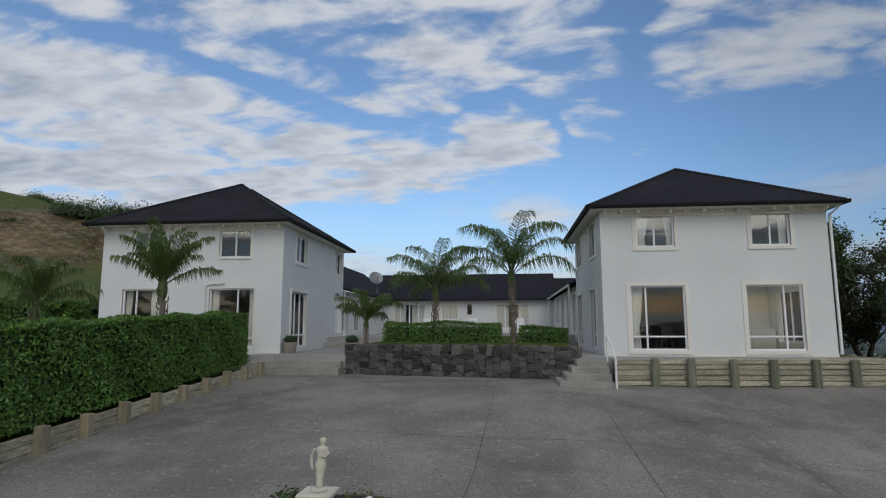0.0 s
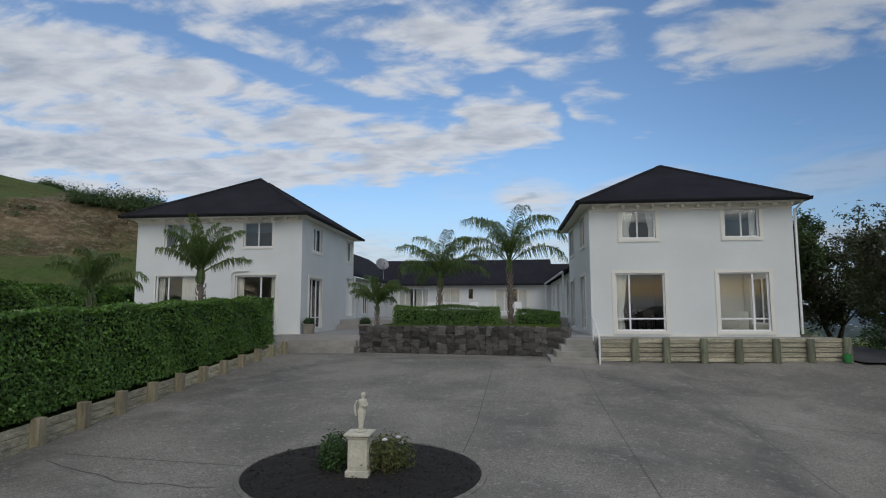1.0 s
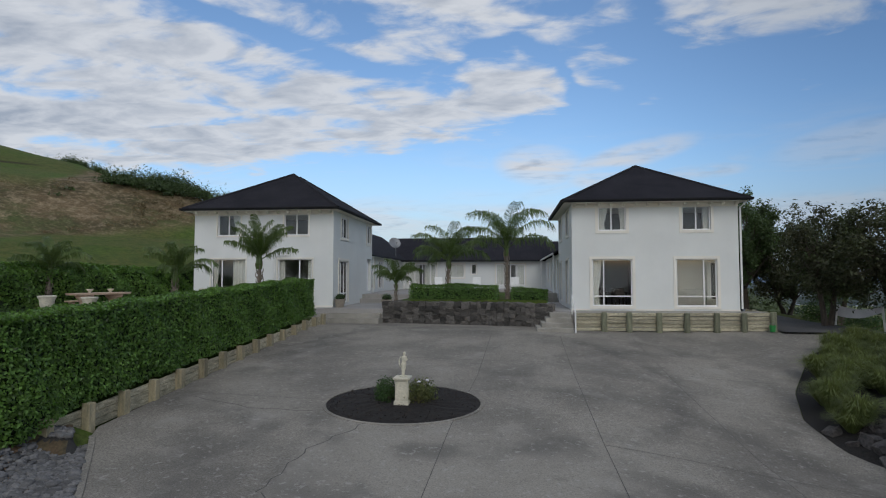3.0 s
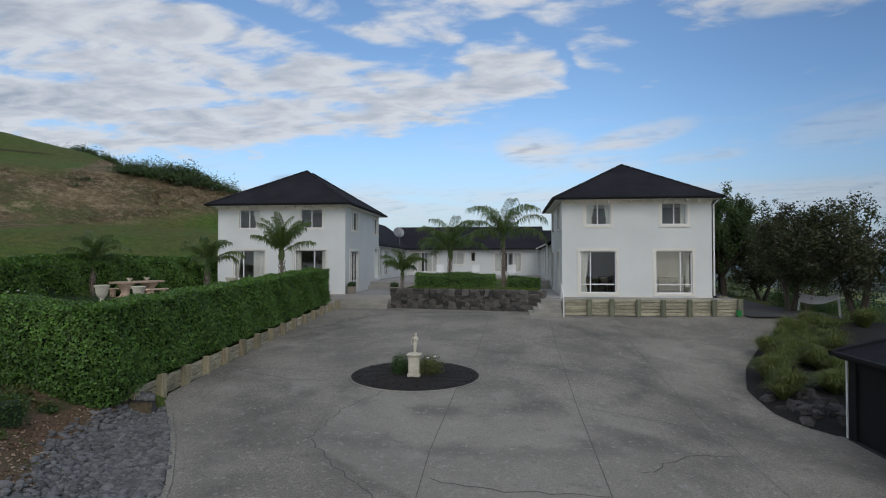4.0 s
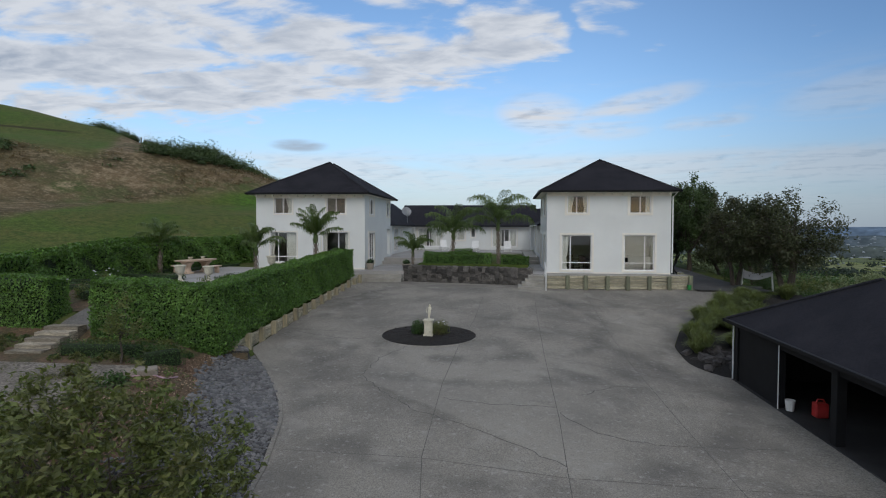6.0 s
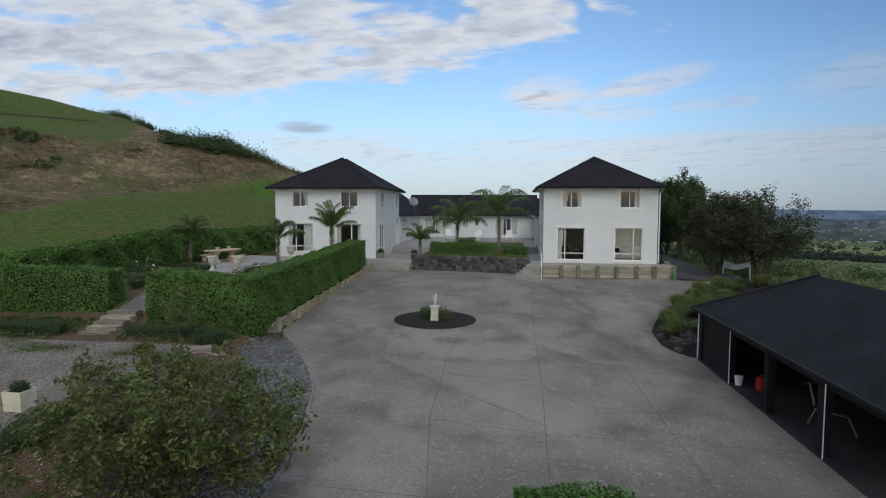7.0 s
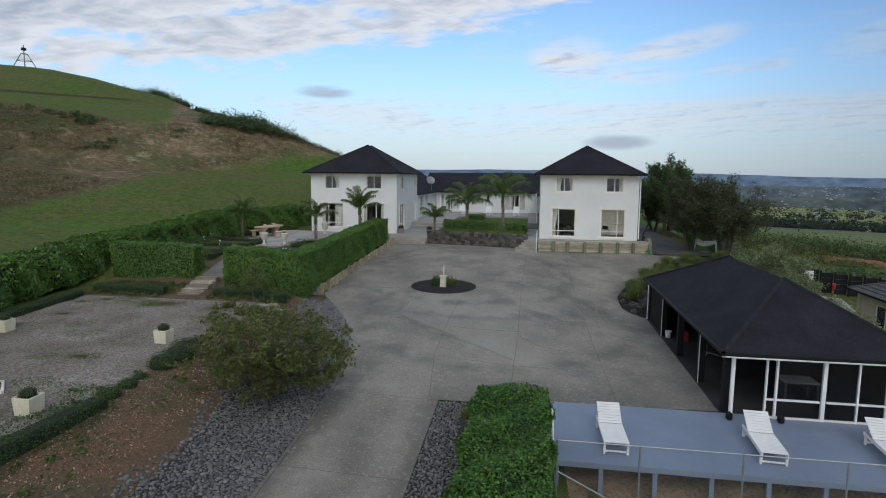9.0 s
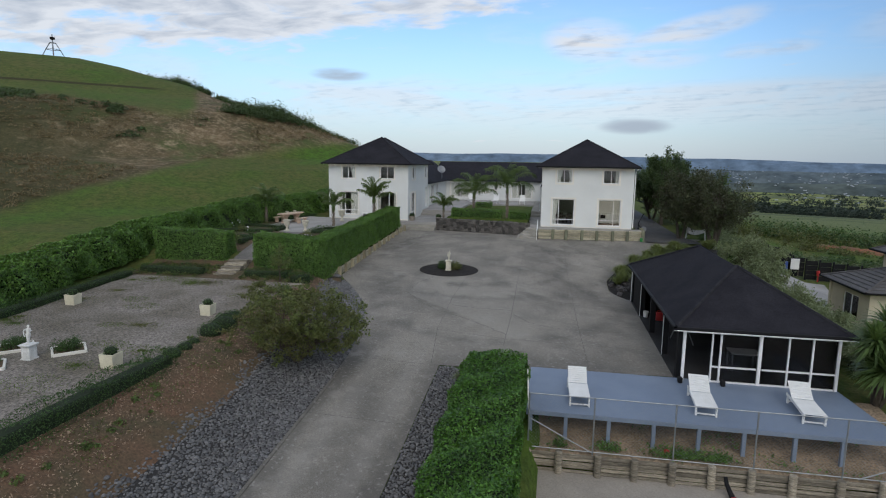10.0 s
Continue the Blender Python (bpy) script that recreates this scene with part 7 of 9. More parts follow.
box(bm, -0.15, 0.15, -0.5, 0.5, 0, 0.08, Matrix.Translation((11.4, -3.6, GF + 0.58)) @ Matrix.Rotation(0.6, 4, "Z"), 0.02)
part("seat", bm, BLACK, ex)
for x in (10.22, 11.72):
    bm = bmesh.new()
    box(bm, x - 0.08, x + 0.08, -9.0, -8.78, -1.4, -1.18, bevel=0.03)
    thing("speaker", bm, BLACK, "small black outdoor speaker box on the deck", "speaker", "deck speakers")

# ---- pool deck ----
dk = base("deck", (10.4, -10.7, -2.3), "raised blue-grey painted deck beside the pool house", "deck")
nb = 20
for i in range(nb):
    y0 = -12.47 + i * 4.10 / nb
    bm = bmesh.new()
    box(bm, 4.72, 15.94 - 0.05 * (y0 + 12.5), y0 + 0.0015, y0 + 4.10 / nb - 0.0015, -1.46, -1.41)
    part("board", bm, DECK, dk)
bm = bmesh.new()
box(bm, 4.72, 15.95, -12.52, -12.475, -1.56, -1.405, bevel=0.006)
part("fascia", bm, DECK, dk)
bm = bmesh.new()
box(bm, 4.68, 4.718, -12.47, -8.4, -1.60, -1.405)
part("fascia", bm, DECK, dk)
for x in (4.82, 5.97, 7.34, 8.74, 10.11, 11.44, 12.91, 14.25, 15.6):
    bm = bmesh.new()
    box(bm, x - 0.06, x + 0.06, -12.47, -12.35, -2.75, -1.462, bevel=0.006)
    part("post", bm, DECK, dk, "blue-grey deck post")


def lounger(m, label, tilt=33):
    ob = base("sun_lounger", (0, 0, 0), label, "sun lounger", "sun loungers")
    for x in (-0.31, 0.31):
        bm = bmesh.new()
        box(bm, x - 0.02, x + 0.02, -0.95, 0.95, 0.24, 0.33, bevel=0.006)
        part("side_rail", bm, WHITE_PAINT, ob)
        for y in (-0.86, 0.80):
            bm = bmesh.new()
            box(bm, x - 0.03, x + 0.03, y - 0.035, y + 0.035, 0.0, 0.30, bevel=0.006)
            part("leg", bm, WHITE_PAINT, ob)
    for y in (-0.86, 0.80):
        bm = bmesh.new()
        box(bm, -0.28, 0.28, y - 0.015, y + 0.015, 0.05, 0.10, bevel=0.004)
        part("stretcher", bm, WHITE_PAINT, ob)
    for i in range(15):
        bm = bmesh.new()
        y = -0.92 + i * 0.084
        box(bm, -0.34, 0.34, y, y + 0.072, 0.335, 0.357, bevel=0.004)
        part("slat", bm, WHITE_PAINT, ob)
    bk = Matrix.Translation((0, 0.36, 0.35)) @ Matrix.Rotation(radians(tilt), 4, "X")
    for x in (-0.27, 0.27):
        bm = bmesh.new()
        box(bm, x - 0.02, x + 0.02, 0, 0.74, -0.045, -0.002, bk)
        part("back_rail", bm, WHITE_PAINT, ob)
    for i in range(8):
        bm = bmesh.new()
        box(bm, -0.33, 0.33, i * 0.092, i * 0.092 + 0.08, 0.0, 0.022, bk, 0.004)
        part("back_slat", bm, WHITE_PAINT, ob)
    bm = bmesh.new()
    top = bk @ Vector((0, 0.5, -0.02))
    tube(bm, [(-0.2, 0.86, 0.3), (-0.2, top.y, top.z)], 0.016)
    tube(bm, [(0.2, 0.86, 0.3), (0.2, top.y, top.z)], 0.016)
    part("back_strut", bm, WHITE_PAINT, ob)
    ob.matrix_basis = m
    return ob


l1 = lounger(pose(6.4, -11.02, -1.41, 0, 0, 1), "white slatted sun lounger on the blue deck")
copy_thing(l1, pose(10.50, -10.93, -1.41, 0, 0, -4))
copy_thing(l1, pose(13.75, -10.87, -1.41, 0, 0, -5))
l2 = lounger(pose(-1.2, 38.0, 1.79, 0, 0, -5), "white slatted sun lounger with raised back on the courtyard terrace", 62)
tagged(l2, group="courtyard loungers")
copy_thing(l2, pose(-4.3, 39.6, 1.79, 0, 0, 16))
copy_thing(l2, pose(1.95, 37.6, 1.79, 0, 0, 2))


def fence():
    ob = base("wire_fence", (4.75, -13.12, -2.5), "galvanised chain-link fence in front of the deck", "fence")
    xs = (4.78, 6.81, 9.23, 11.55, 13.98, 16.7)
    for x in xs:
        bm = bmesh.new()
        tube(bm, [(x, -13.12, -2.75), (x, -13.12, -0.55)], 0.026)
        part("post", bm, STEEL, ob)
    for z in (-0.57, -2.37):
        bm = bmesh.new()
        tube(bm, [(4.78, -13.12, z), (16.7, -13.12, z)], 0.018)
        part("rail", bm, STEEL, ob)
    for p, q in (((4.8, -1.4), (6.8, -2.4)), ((16.6, -1.4), (14.4, -2.4))):
        bm = bmesh.new()
        tube(bm, [(p[0], -13.12, p[1]), (q[0], -13.12, q[1])], 0.02)
        part("brace", bm, STEEL, ob)
    bm = bmesh.new()
    z0, z1 = -2.36, -0.59
    step, x = 0.11, 4.8 - (z1 - z0)
    while x < 16.7:
        for s in (1, -1):
            a, b = (x, z0 if s > 0 else z1), (x + z1 - z0, z1 if s > 0 else z0)
            t0, t1 = max(0, (4.8 - a[0]) / (z1 - z0)), min(1, (16.7 - a[0]) / (z1 - z0))
            if t1 > t0:
                p = [(a[0] + (b[0] - a[0]) * t, -13.12 + 0.004 * s, a[1] + (b[1] - a[1]) * t) for t in (t0, t1)]
                tube(bm, p, 0.0028, sides=3)
        x += step
    w = part("mesh_wire", bm, STEEL, ob, "chain-link wire")
    tagged(w, kind="stuff")


fence()
wp = base("pole", (4.62, -12.43, -1.41), "slim white pole leaning at the deck's edge", "pole")
bm = bmesh.new()
tube(bm, [(4.74, -12.44, -1.41), (4.66, -12.2, -0.12)], 0.022)
part("shaft", bm, WHITE_PAINT, wp)
bm = bmesh.new()
tube(bm, [(4.74, -12.1, -1.41), (4.69, -12.15, -0.2)], 0.015)
part("stay", bm, WHITE_PAINT, wp)
bm = bmesh.new()
lathe(bm, [(0.02, 0.0), (0.075, 0.03), (0.10, 0.10), (0.075, 0.17), (0.05, 0.185), (0.02, 0.175)], (9.12, -12.72, -2.42), 12)
thing("ball", bm, RED_PLASTIC, "slack faded red ball on the weedy soil bank", "ball", smooth=True)
# lower yard
bm = bmesh.new()
box(bm, 4.3, 30, -30, -13.36, -3.4, -3.02)
thing("pavement", bm, material("yard_concrete", (0.36, 0.32, 0.27), (0.27, 0.245, 0.21), 0.9, 0.5, 20, 0.15, 0.2, space="Position"), "pale concrete yard below the retaining wall", "yard", kind="structure")


# ---- loose ground covers ----
VERGE = material("dry_verge", (0.115, 0.070, 0.038), (0.052, 0.052, 0.021), 0.95, 1.1, 12, 0.5, 0.6, 9, space="Position")


def cover(name, xs_of, ys, nx, mat, label, category, lift=0.05, wob=0.0, height=None):
    """A thin skin of soil or gravel that follows the ground between two edges."""
    verts, faces = [], []
    for j, y in enumerate(ys):
        a, b = xs_of(y)
        for i in range(nx + 1):
            x = a + (b - a) * i / nx
            x += wob * noise.noise((x * 0.9, y * 0.9, 3)) if i in (0, nx) else 0
            verts.append((x, y, float((height or land_z)(x, y)) + lift))
    for j in range(len(ys) - 1):
        for i in range(nx):
            p = j * (nx + 1) + i
            faces.append((p, p + 1, p + nx + 2, p + nx + 1))
    ob = new(name, fast_mesh(name, verts, faces, mat, True))
    return tagged(ob, label, category, kind="structure")


def bed_z(x, y):
    """The mounded mulch: level with the concrete at its edge."""
    k = float(smooth01(0.02, 0.75, x - float(bed_x(y))))
    return (float(drive_z(x, y)) - 0.01) * (1 - k) + (min(-1.3 + 0.125 * (y - 4.6), 0.35) + 0.06) * k


cover("gravel", lambda y: (-18.2 + 0.05 * max(0, -8 - y), -8.45 + 0.2 * float(smooth01(-8, -14, y))), np.arange(-34, -1.6, 0.35), 40, GRAVEL, "pale crushed gravel terrace with weeds", "gravel", 0.04, 0.3)
cover("soil", lambda y: (min(-8.3, float(curb_x(y)) - 0.5), float(curb_x(y)) - 0.02), np.arange(-34, 3.4, 0.35), 20, SOIL, "bare brown soil and bark on the bank", "soil", 0.045, 0.1)
cover("gravel", lambda y: (min(float(np.interp(y, [-20, -14, -11, -6, -2.3, 0.4, 2.2], [-5.2, -5.25, -5.55, -5.8, -6.3, -7.6, -7.9])), float(curb_x(y)) - 0.45), float(curb_x(y)) - 0.03), np.arange(-30, 3.0, 0.3), 10, MORTAR, "dark bed under the river stones on the bank", "gravel", 0.052)
cover("gravel", lambda y: (0.92, 2.6), np.arange(-30, -8.2, 0.4), 6, MORTAR, "dark bed under river stones", "gravel", 0.03)
cover("flower_bed", lambda y: (float(bed_x(y)) + 0.02, float(bed_x(y)) + 5.0), np.arange(4.55, 17.2, 0.4), 40, MULCH, "dark mulch bed with tussock grasses beside the garage", "flower bed", 0.0, height=bed_z)
cover("soil", lambda y: (-20.2, -9.2), np.arange(2.6, 20.6, 0.5), 26, VERGE, "dark garden soil between the box edging", "soil", 0.03)
cover("pavement", lambda y: (-14.8, -12.5) if y < 11.6 else (-17.6, -9.4), np.arange(9.4, 20.5, 0.5), 10, PAVING, "grey paved garden terrace", "terrace", 0.05)
cover("pavement", lambda y: (-8.1, 4.6), np.arange(23.4, 43.0, 0.6), 10, PAVING, "grey paved courtyard between the houses", "courtyard", 0.04)
cover("pavement", lambda y: (-8.1, -5.0), np.arange(21.2, 23.5, 0.4), 6, PAVING, "grey paved porch path", "path", 0.044)
cover("pavement", lambda y: (-13.9 - 0.02 * y, -12.6 - 0.02 * y), np.arange(0.95, 9.5, 0.4), 4, GARDEN_PATH, "dark grey garden path through the hedge", "path", 0.06)
cover("soil", lambda y: (-19.0, -7.9), np.arange(-1.9, 1.6, 0.25), 40, VERGE, "dry grass verge in front of the hedge", "verge", 0.03, 0.2)
cover("soil", lambda y: (4.75, 16.9), np.arange(-13.26, -8.7, 0.3), 40, material("deck_soil", (0.36, 0.262, 0.175), (0.19, 0.145, 0.09), 0.95, 1.2, 14, 0.5, 0.6, 9, space="Position"), "dry soil bank with weeds under the deck", "soil", 0.05, height=lambda x, y: -1.75 - 0.19 * min(max(-9 - y, 0), 4.3) + 0.05 * noise.noise((x * 1.3, y * 1.3, 0)))
cover("pavement", lambda y: (21.2 + 0.1 * (y - 11), 25.5 + 0.25 * (y - 11)), np.arange(10.0, 23.0, 0.6), 8, PAVING, "grey concrete yard beside the lower house", "yard", 0.06)
# weeds in the gravel and on the bank
for i, (x, y, r) in enumerate(((-11.0, -12.4, 0.5), (-9.6, -12.9, 0.7), (-13.5, -7.4, 0.6), (-14.6, -6.4, 0.5), (-16.4, -2.6, 0.8), (-15.0, -2.3, 0.7), (-10.5, -16.4, 0.9), (-12.8, -10.2, 0.4), (-7.1, -12.7, 0.5), (-7.0, -15.4, 0.6), (-6.8, -18.6, 0.7), (-11.6, -17.4, 0.6))):
    rng = np.random.default_rng(300 + i)
    n = int(500 * r)
    a, k = rng.uniform(0, 6.28, n), np.sqrt(rng.uniform(0, 1, n)) * r
    px, py = x + k * np.cos(a) * 1.5, y + k * np.sin(a)
    p = np.stack([px, py, land_z(px, py) + 0.06], 1)
    v, f = leaves(p, np.tile([0, 0, 0.6], (n, 1)), 0.06, 0.025, rng, 0.8)
    tagged(new("weeds", fast_mesh("weeds", v, f, GRASS_BLADE)), "low green weeds growing in the ground", "weeds", kind="stuff")


def pebble(seed):
    rng = random.Random(seed)
    bm = bmesh.new()
    bmesh.ops.create_cube(bm, size=0.8)
    bmesh.ops.subdivide_edges(bm, edges=bm.edges[:], cuts=1, use_grid_fill=True)
    for v in bm.verts:
        v.co = v.co.normalized() * 0.5
        v.co = Vector((v.co.x * rng.uniform(0.8, 1.15), v.co.y * rng.uniform(0.7, 1.0), v.co.z * rng.uniform(0.45, 0.6)))
    return finish(bm, "pebble", RIVER, True)


PEBBLES = [pebble(70 + i) for i in range(6)]


def stone_bank():
    """River stones: those by the hedge's end are single pieces, the rest one heap."""
    rng = np.random.default_rng(77)
    spots = []
    for y in np.arange(-28, 2.85, 0.072):
        right = float(curb_x(y)) - 0.08
        left = min(float(np.interp(y, [-20, -14, -11, -6, -2.3, 0.4, 2.2], [-5.2, -5.25, -5.55, -5.8, -6.3, -7.6, -7.9])) + 0.12 * math.sin(y * 1.7), right - 0.4)
        if y > 1.0:
            left = min(left, right - 0.5)
        for x in np.arange(left - 0.5, right, 0.078):
            if x < left + 0.2 and rng.random() > (max(0.0, x - left + 0.5) / 0.7):
                continue
            spots.append((x + rng.uniform(-0.04, 0.04), y + rng.uniform(-0.04, 0.04)))
    for y in np.arange(-26, -8.3, 0.09):
        for x in np.arange(0.98, 2.35, 0.095):
            spots.append((x + rng.uniform(-0.04, 0.04), y + rng.uniform(-0.04, 0.04)))
    spots = np.array(spots)
    zz = land_z(spots[:, 0], spots[:, 1])
    ob = base("stone_bank", (-5, -2, float(land_z(-5, -2))), "bank of rounded grey river stones beside the drive", "river stones")
    single = [i for i in range(len(spots)) if -0.9 < spots[i][1] < 2.3 and spots[i][0] < -4]
    rng.shuffle(single)
    single = set(single[:300])
    o = np.array(origin(ob))
    V, Fc, count = [], [], 0
    base_v = [np.array([tuple(v.co) for v in me.vertices]) for me in PEBBLES]
    base_f = [np.array([tuple(p.vertices) for p in me.polygons]) for me in PEBBLES]
    for i, ((x, y), z) in enumerate(zip(spots, zz)):
        k, s, a = i % 6, rng.uniform(0.06, 0.115) * (1.6 if i % 13 == 0 else 1) * (1.75 if y > -3.5 else 1.15), rng.uniform(0, 6.28)
        tilt = rng.uniform(-0.3, 0.3)
        if i in single:
            p = new("pebble", PEBBLES[k])
            p.parent = ob
            p.matrix_local = Matrix.Translation((x - o[0], y - o[1], z + 0.05 - o[2])) @ Euler((tilt, 0, a)).to_matrix().to_4x4() @ Matrix.Diagonal((s, s, s, 1))
            continue
        ca, sa_ = math.cos(a), math.sin(a)
        b = base_v[k] * s
        V.append(np.stack([b[:, 0] * ca - b[:, 1] * sa_ + x, b[:, 0] * sa_ + b[:, 1] * ca + y, b[:, 2] + b[:, 0] * tilt + z + 0.05], 1))
        Fc.append(base_f[k] + count)
        count += len(b)
    h = mesh_part("cobbled_ground", np.concatenate(V), np.concatenate(Fc), RIVER, ob, kind="stuff")
    h.data.shade_smooth()


stone_bank()


# ---- gravel terrace: planters, second statue, diamond beds ----
def planter(at, w, label, seed):
    x, y, z = at
    ob = base("planter_box", at, label, "planter", "planter boxes")
    bm = bmesh.new()
    h = w * 0.95
    o = [(-w / 2, -w / 2), (w / 2, -w / 2), (w / 2, w / 2), (-w / 2, w / 2)]
    lo = [bm.verts.new((x + a * 0.9, y + b * 0.9, z)) for a, b in o]
    hi = [bm.verts.new((x + a, y + b, z + h)) for a, b in o]
    hin = [bm.verts.new((x + a * 0.84, y + b * 0.84, z + h)) for a, b in o]
    dn = [bm.verts.new((x + a * 0.82, y + b * 0.82, z + h - 0.06)) for a, b in o]
    for i in range(4):
        j = (i + 1) % 4
        for p, q in ((lo, hi), (hi, hin), (hin, dn)):
            bm.faces.new((p[i], p[j], q[j], q[i]))
    bm.faces.new(dn)
    bm.faces.new(lo[::-1])
    part("box", bm, CREAM, ob, "cream painted planter box")
    topiary("box_ball", (x, y, z + h - 0.07), w * 0.45, "clipped round box shrub in a white planter", seed)
    return ob


for i, (x, y) in enumerate(((-9.2, -14.45), (-9.75, -7.9), (-16.9, -7.7))):
    planter((x, y, float(land_z(x, y)) + 0.03), 0.52, "cream square planter box on the gravel", 90 + i)
sx, sy = -12.5, -14.4
sz = float(land_z(sx, sy)) + 0.03
pedestal((sx, sy, sz), 0.55, 0.36, CAST_WHITE, "white cast stone pedestal on the gravel")
statue((sx, sy, sz + 0.55), 0.68, CAST_WHITE, "small white cast stone figure on the gravel terrace", 0.8)


def diamond_bed(cx, cy, r, seed):
    z = float(land_z(cx, cy)) + 0.03
    ob = base("flower_bed", (cx, cy, z), "small diamond bed with white edging and shrubs", "flower bed", "diamond beds")
    cs = [(cx + r, cy), (cx, cy + r), (cx - r, cy), (cx, cy - r)]
    for (ax, ay), (bx_, by) in zip(cs, cs[1:] + cs[:1]):
        bm = bmesh.new()
        ln = math.hypot(bx_ - ax, by - ay)
        box(bm, 0.0, ln, -0.04, 0.04, -0.03, 0.11, Matrix.Translation((ax, ay, z)) @ Matrix.Rotation(math.atan2(by - ay, bx_ - ax), 4, "Z"), 0.008)
        part("edging", bm, TRIM, ob, "cream painted edging")
    bm = bmesh.new()
    bm.faces.new([bm.verts.new((cx + (px - cx) * 0.95, cy + (py - cy) * 0.95, z + 0.09)) for px, py in cs])
    part("soil", bm, SOIL, ob)
    for k in range(4):
        a = k * 1.57 + 0.4
        bush("bush", (cx + r * 0.38 * math.cos(a), cy + r * 0.38 * math.sin(a), z + 0.08), 0.40, "small dark leafy shrub in a diamond bed", 420, (0.06, 0.035), BOX_LEAF, seed + k, 0.9, "bed shrubs", "shrub")


for i, (x, y) in enumerate(((-11.85, -13.4), (-13.9, -13.6), (-13.1, -15.5), (-11.2, -15.6 + 0.15))):
    if i != 3:
        diamond_bed(x, y, 0.72, 500 + 10 * i)

# garden steps through the hedge
for i in range(5):
    y0 = -0.98 + i * 0.40
    step_slab("step", [(-13.80, y0), (-12.62, y0 + 0.12), (-12.62, y0 + 0.56), (-13.80, y0 + 0.46)], -0.3, 0.08 + 0.13 * i, "weathered grey timber garden step", OLD_TIMBER, "garden steps")


# ---- garden terrace furniture ----
def urn(at, h, label, mat=None):
    ob = base("urn", at, label, "urn", "garden urns")
    bm = bmesh.new()
    s = h / 0.8
    lathe(bm, [(0.17, 0), (0.17, 0.06), (0.11, 0.09), (0.08, 0.18), (0.07, 0.28), (0.10, 0.33)], at, 16)
    for v in bm.verts:
        v.co = Vector(at) + (v.co - Vector(at)) * s
    part("foot", bm, mat or CAST, ob, smooth=True)
    bm = bmesh.new()
    lathe(bm, [(0.09, 0.33), (0.17, 0.40), (0.21, 0.52), (0.22, 0.66), (0.26, 0.74), (0.28, 0.78), (0.24, 0.80), (0.20, 0.74)], at, 16)
    for v in bm.verts:
        v.co = Vector(at) + (v.co - Vector(at)) * s
    part("bowl", bm, mat or CAST, ob, smooth=True)
    return ob


TZ = float(land_z(-14, 12)) + 0.05
urn((-14.35, 9.9, TZ), 0.85, "cream cast stone urn beside the garden terrace")
urn((-13.0, 10.2, TZ), 0.80, "cream cast stone urn beside the garden terrace")
urn((-12.9, 17.8, TZ), 0.95, "pale cast stone urn in front of the house")


def stone_table():
    c = (-16.7, 15.6)
    ob = base("garden_table", (*c, TZ), "cast stone garden table with two carved pedestals", "table")
    m = Matrix.Translation((*c, TZ)) @ Matrix.Rotation(radians(78), 4, "Z")
    bm = bmesh.new()
    ring = []
    for i in range(28):
        a = 2 * math.pi * i / 28
        x, y = math.cos(a), math.sin(a)
        ring.append((1.45 * math.copysign(abs(x) ** 0.5, x), 0.55 * math.copysign(abs(y) ** 0.5, y)))
    lo = [bm.verts.new(m @ Vector((x * 0.97, y * 0.97, 0.72))) for x, y in ring]
    hi = [bm.verts.new(m @ Vector((x, y, 0.80))) for x, y in ring]
    for i in range(28):
        bm.faces.new((lo[i], lo[(i + 1) % 28], hi[(i + 1) % 28], hi[i]))
    bm.faces.new(hi)
    bm.faces.new(lo[::-1])
    part("tabletop", bm, TERRA, ob)
    for x in (-0.75, 0.75):
        bm = bmesh.new()
        lathe(bm, [(0.30, 0), (0.30, 0.07), (0.2, 0.13), (0.15, 0.3), (0.2, 0.5), (0.3, 0.62), (0.32, 0.72)], (x, 0, 0), 14, m, 1.35)
        part("pedestal", bm, TERRA, ob, smooth=True)
    for i, (bx_, by) in enumerate(((0.0, -1.15), (0.0, 1.15))):
        b = base("garden_bench", (0, 0, 0), "curved cast stone bench beside the garden table", "bench", "garden benches")
        b.matrix_basis = m @ Matrix.Translation((bx_, by, 0))
        bm = bmesh.new()
        box(bm, -0.65, 0.65, -0.19, 0.19, 0.38, 0.45, bevel=0.02)
        me = finish(bm, "seat", TERRA)
        s = new("seat", me)
        s.parent = b
        for x in (-0.42, 0.42):
            bm = bmesh.new()
            box(bm, x - 0.08, x + 0.08, -0.14, 0.14, 0, 0.38, bevel=0.03)
            s = new("leg", finish(bm, "leg", TERRA))
            s.parent = b
    for x in (-0.5, 0.55):
        p = m @ Vector((x, 0, 0.80))
        bm = bmesh.new()
        lathe(bm, [(0.07, 0), (0.05, 0.04), (0.12, 0.12), (0.15, 0.17), (0.12, 0.16)], p, 12)
        thing("bowl", bm, CAST, "small cream stone bowl on the garden table", "bowl", "table bowls", smooth=True)


stone_table()
for i, (x, y) in enumerate(((-18.2, 9.2), (-17.4, 8.6), (-15.8, 7.0), (-17.9, 5.2), (-16.6, 4.8), (-11.4, 7.0), (-10.4, 5.0), (-15.3, 4.2), (-18.8, 11.2), (-18.6, 14.5), (-10.0, 9.6))):
    b = bush("rose_bush", (x, y, float(land_z(x, y))), 0.42 + 0.05 * (i % 3), "loose garden rose bush with pale blooms", 420, (0.07, 0.045), SHRUB_LEAF if i % 2 else BOX_LEAF, 700 + i, 1.2, "garden roses", "rose")
    if i % 2 == 0:
        flowers(b, (x, y, float(land_z(x, y)) + 0.1), 0.4, 4, 40 + i, 0.06)
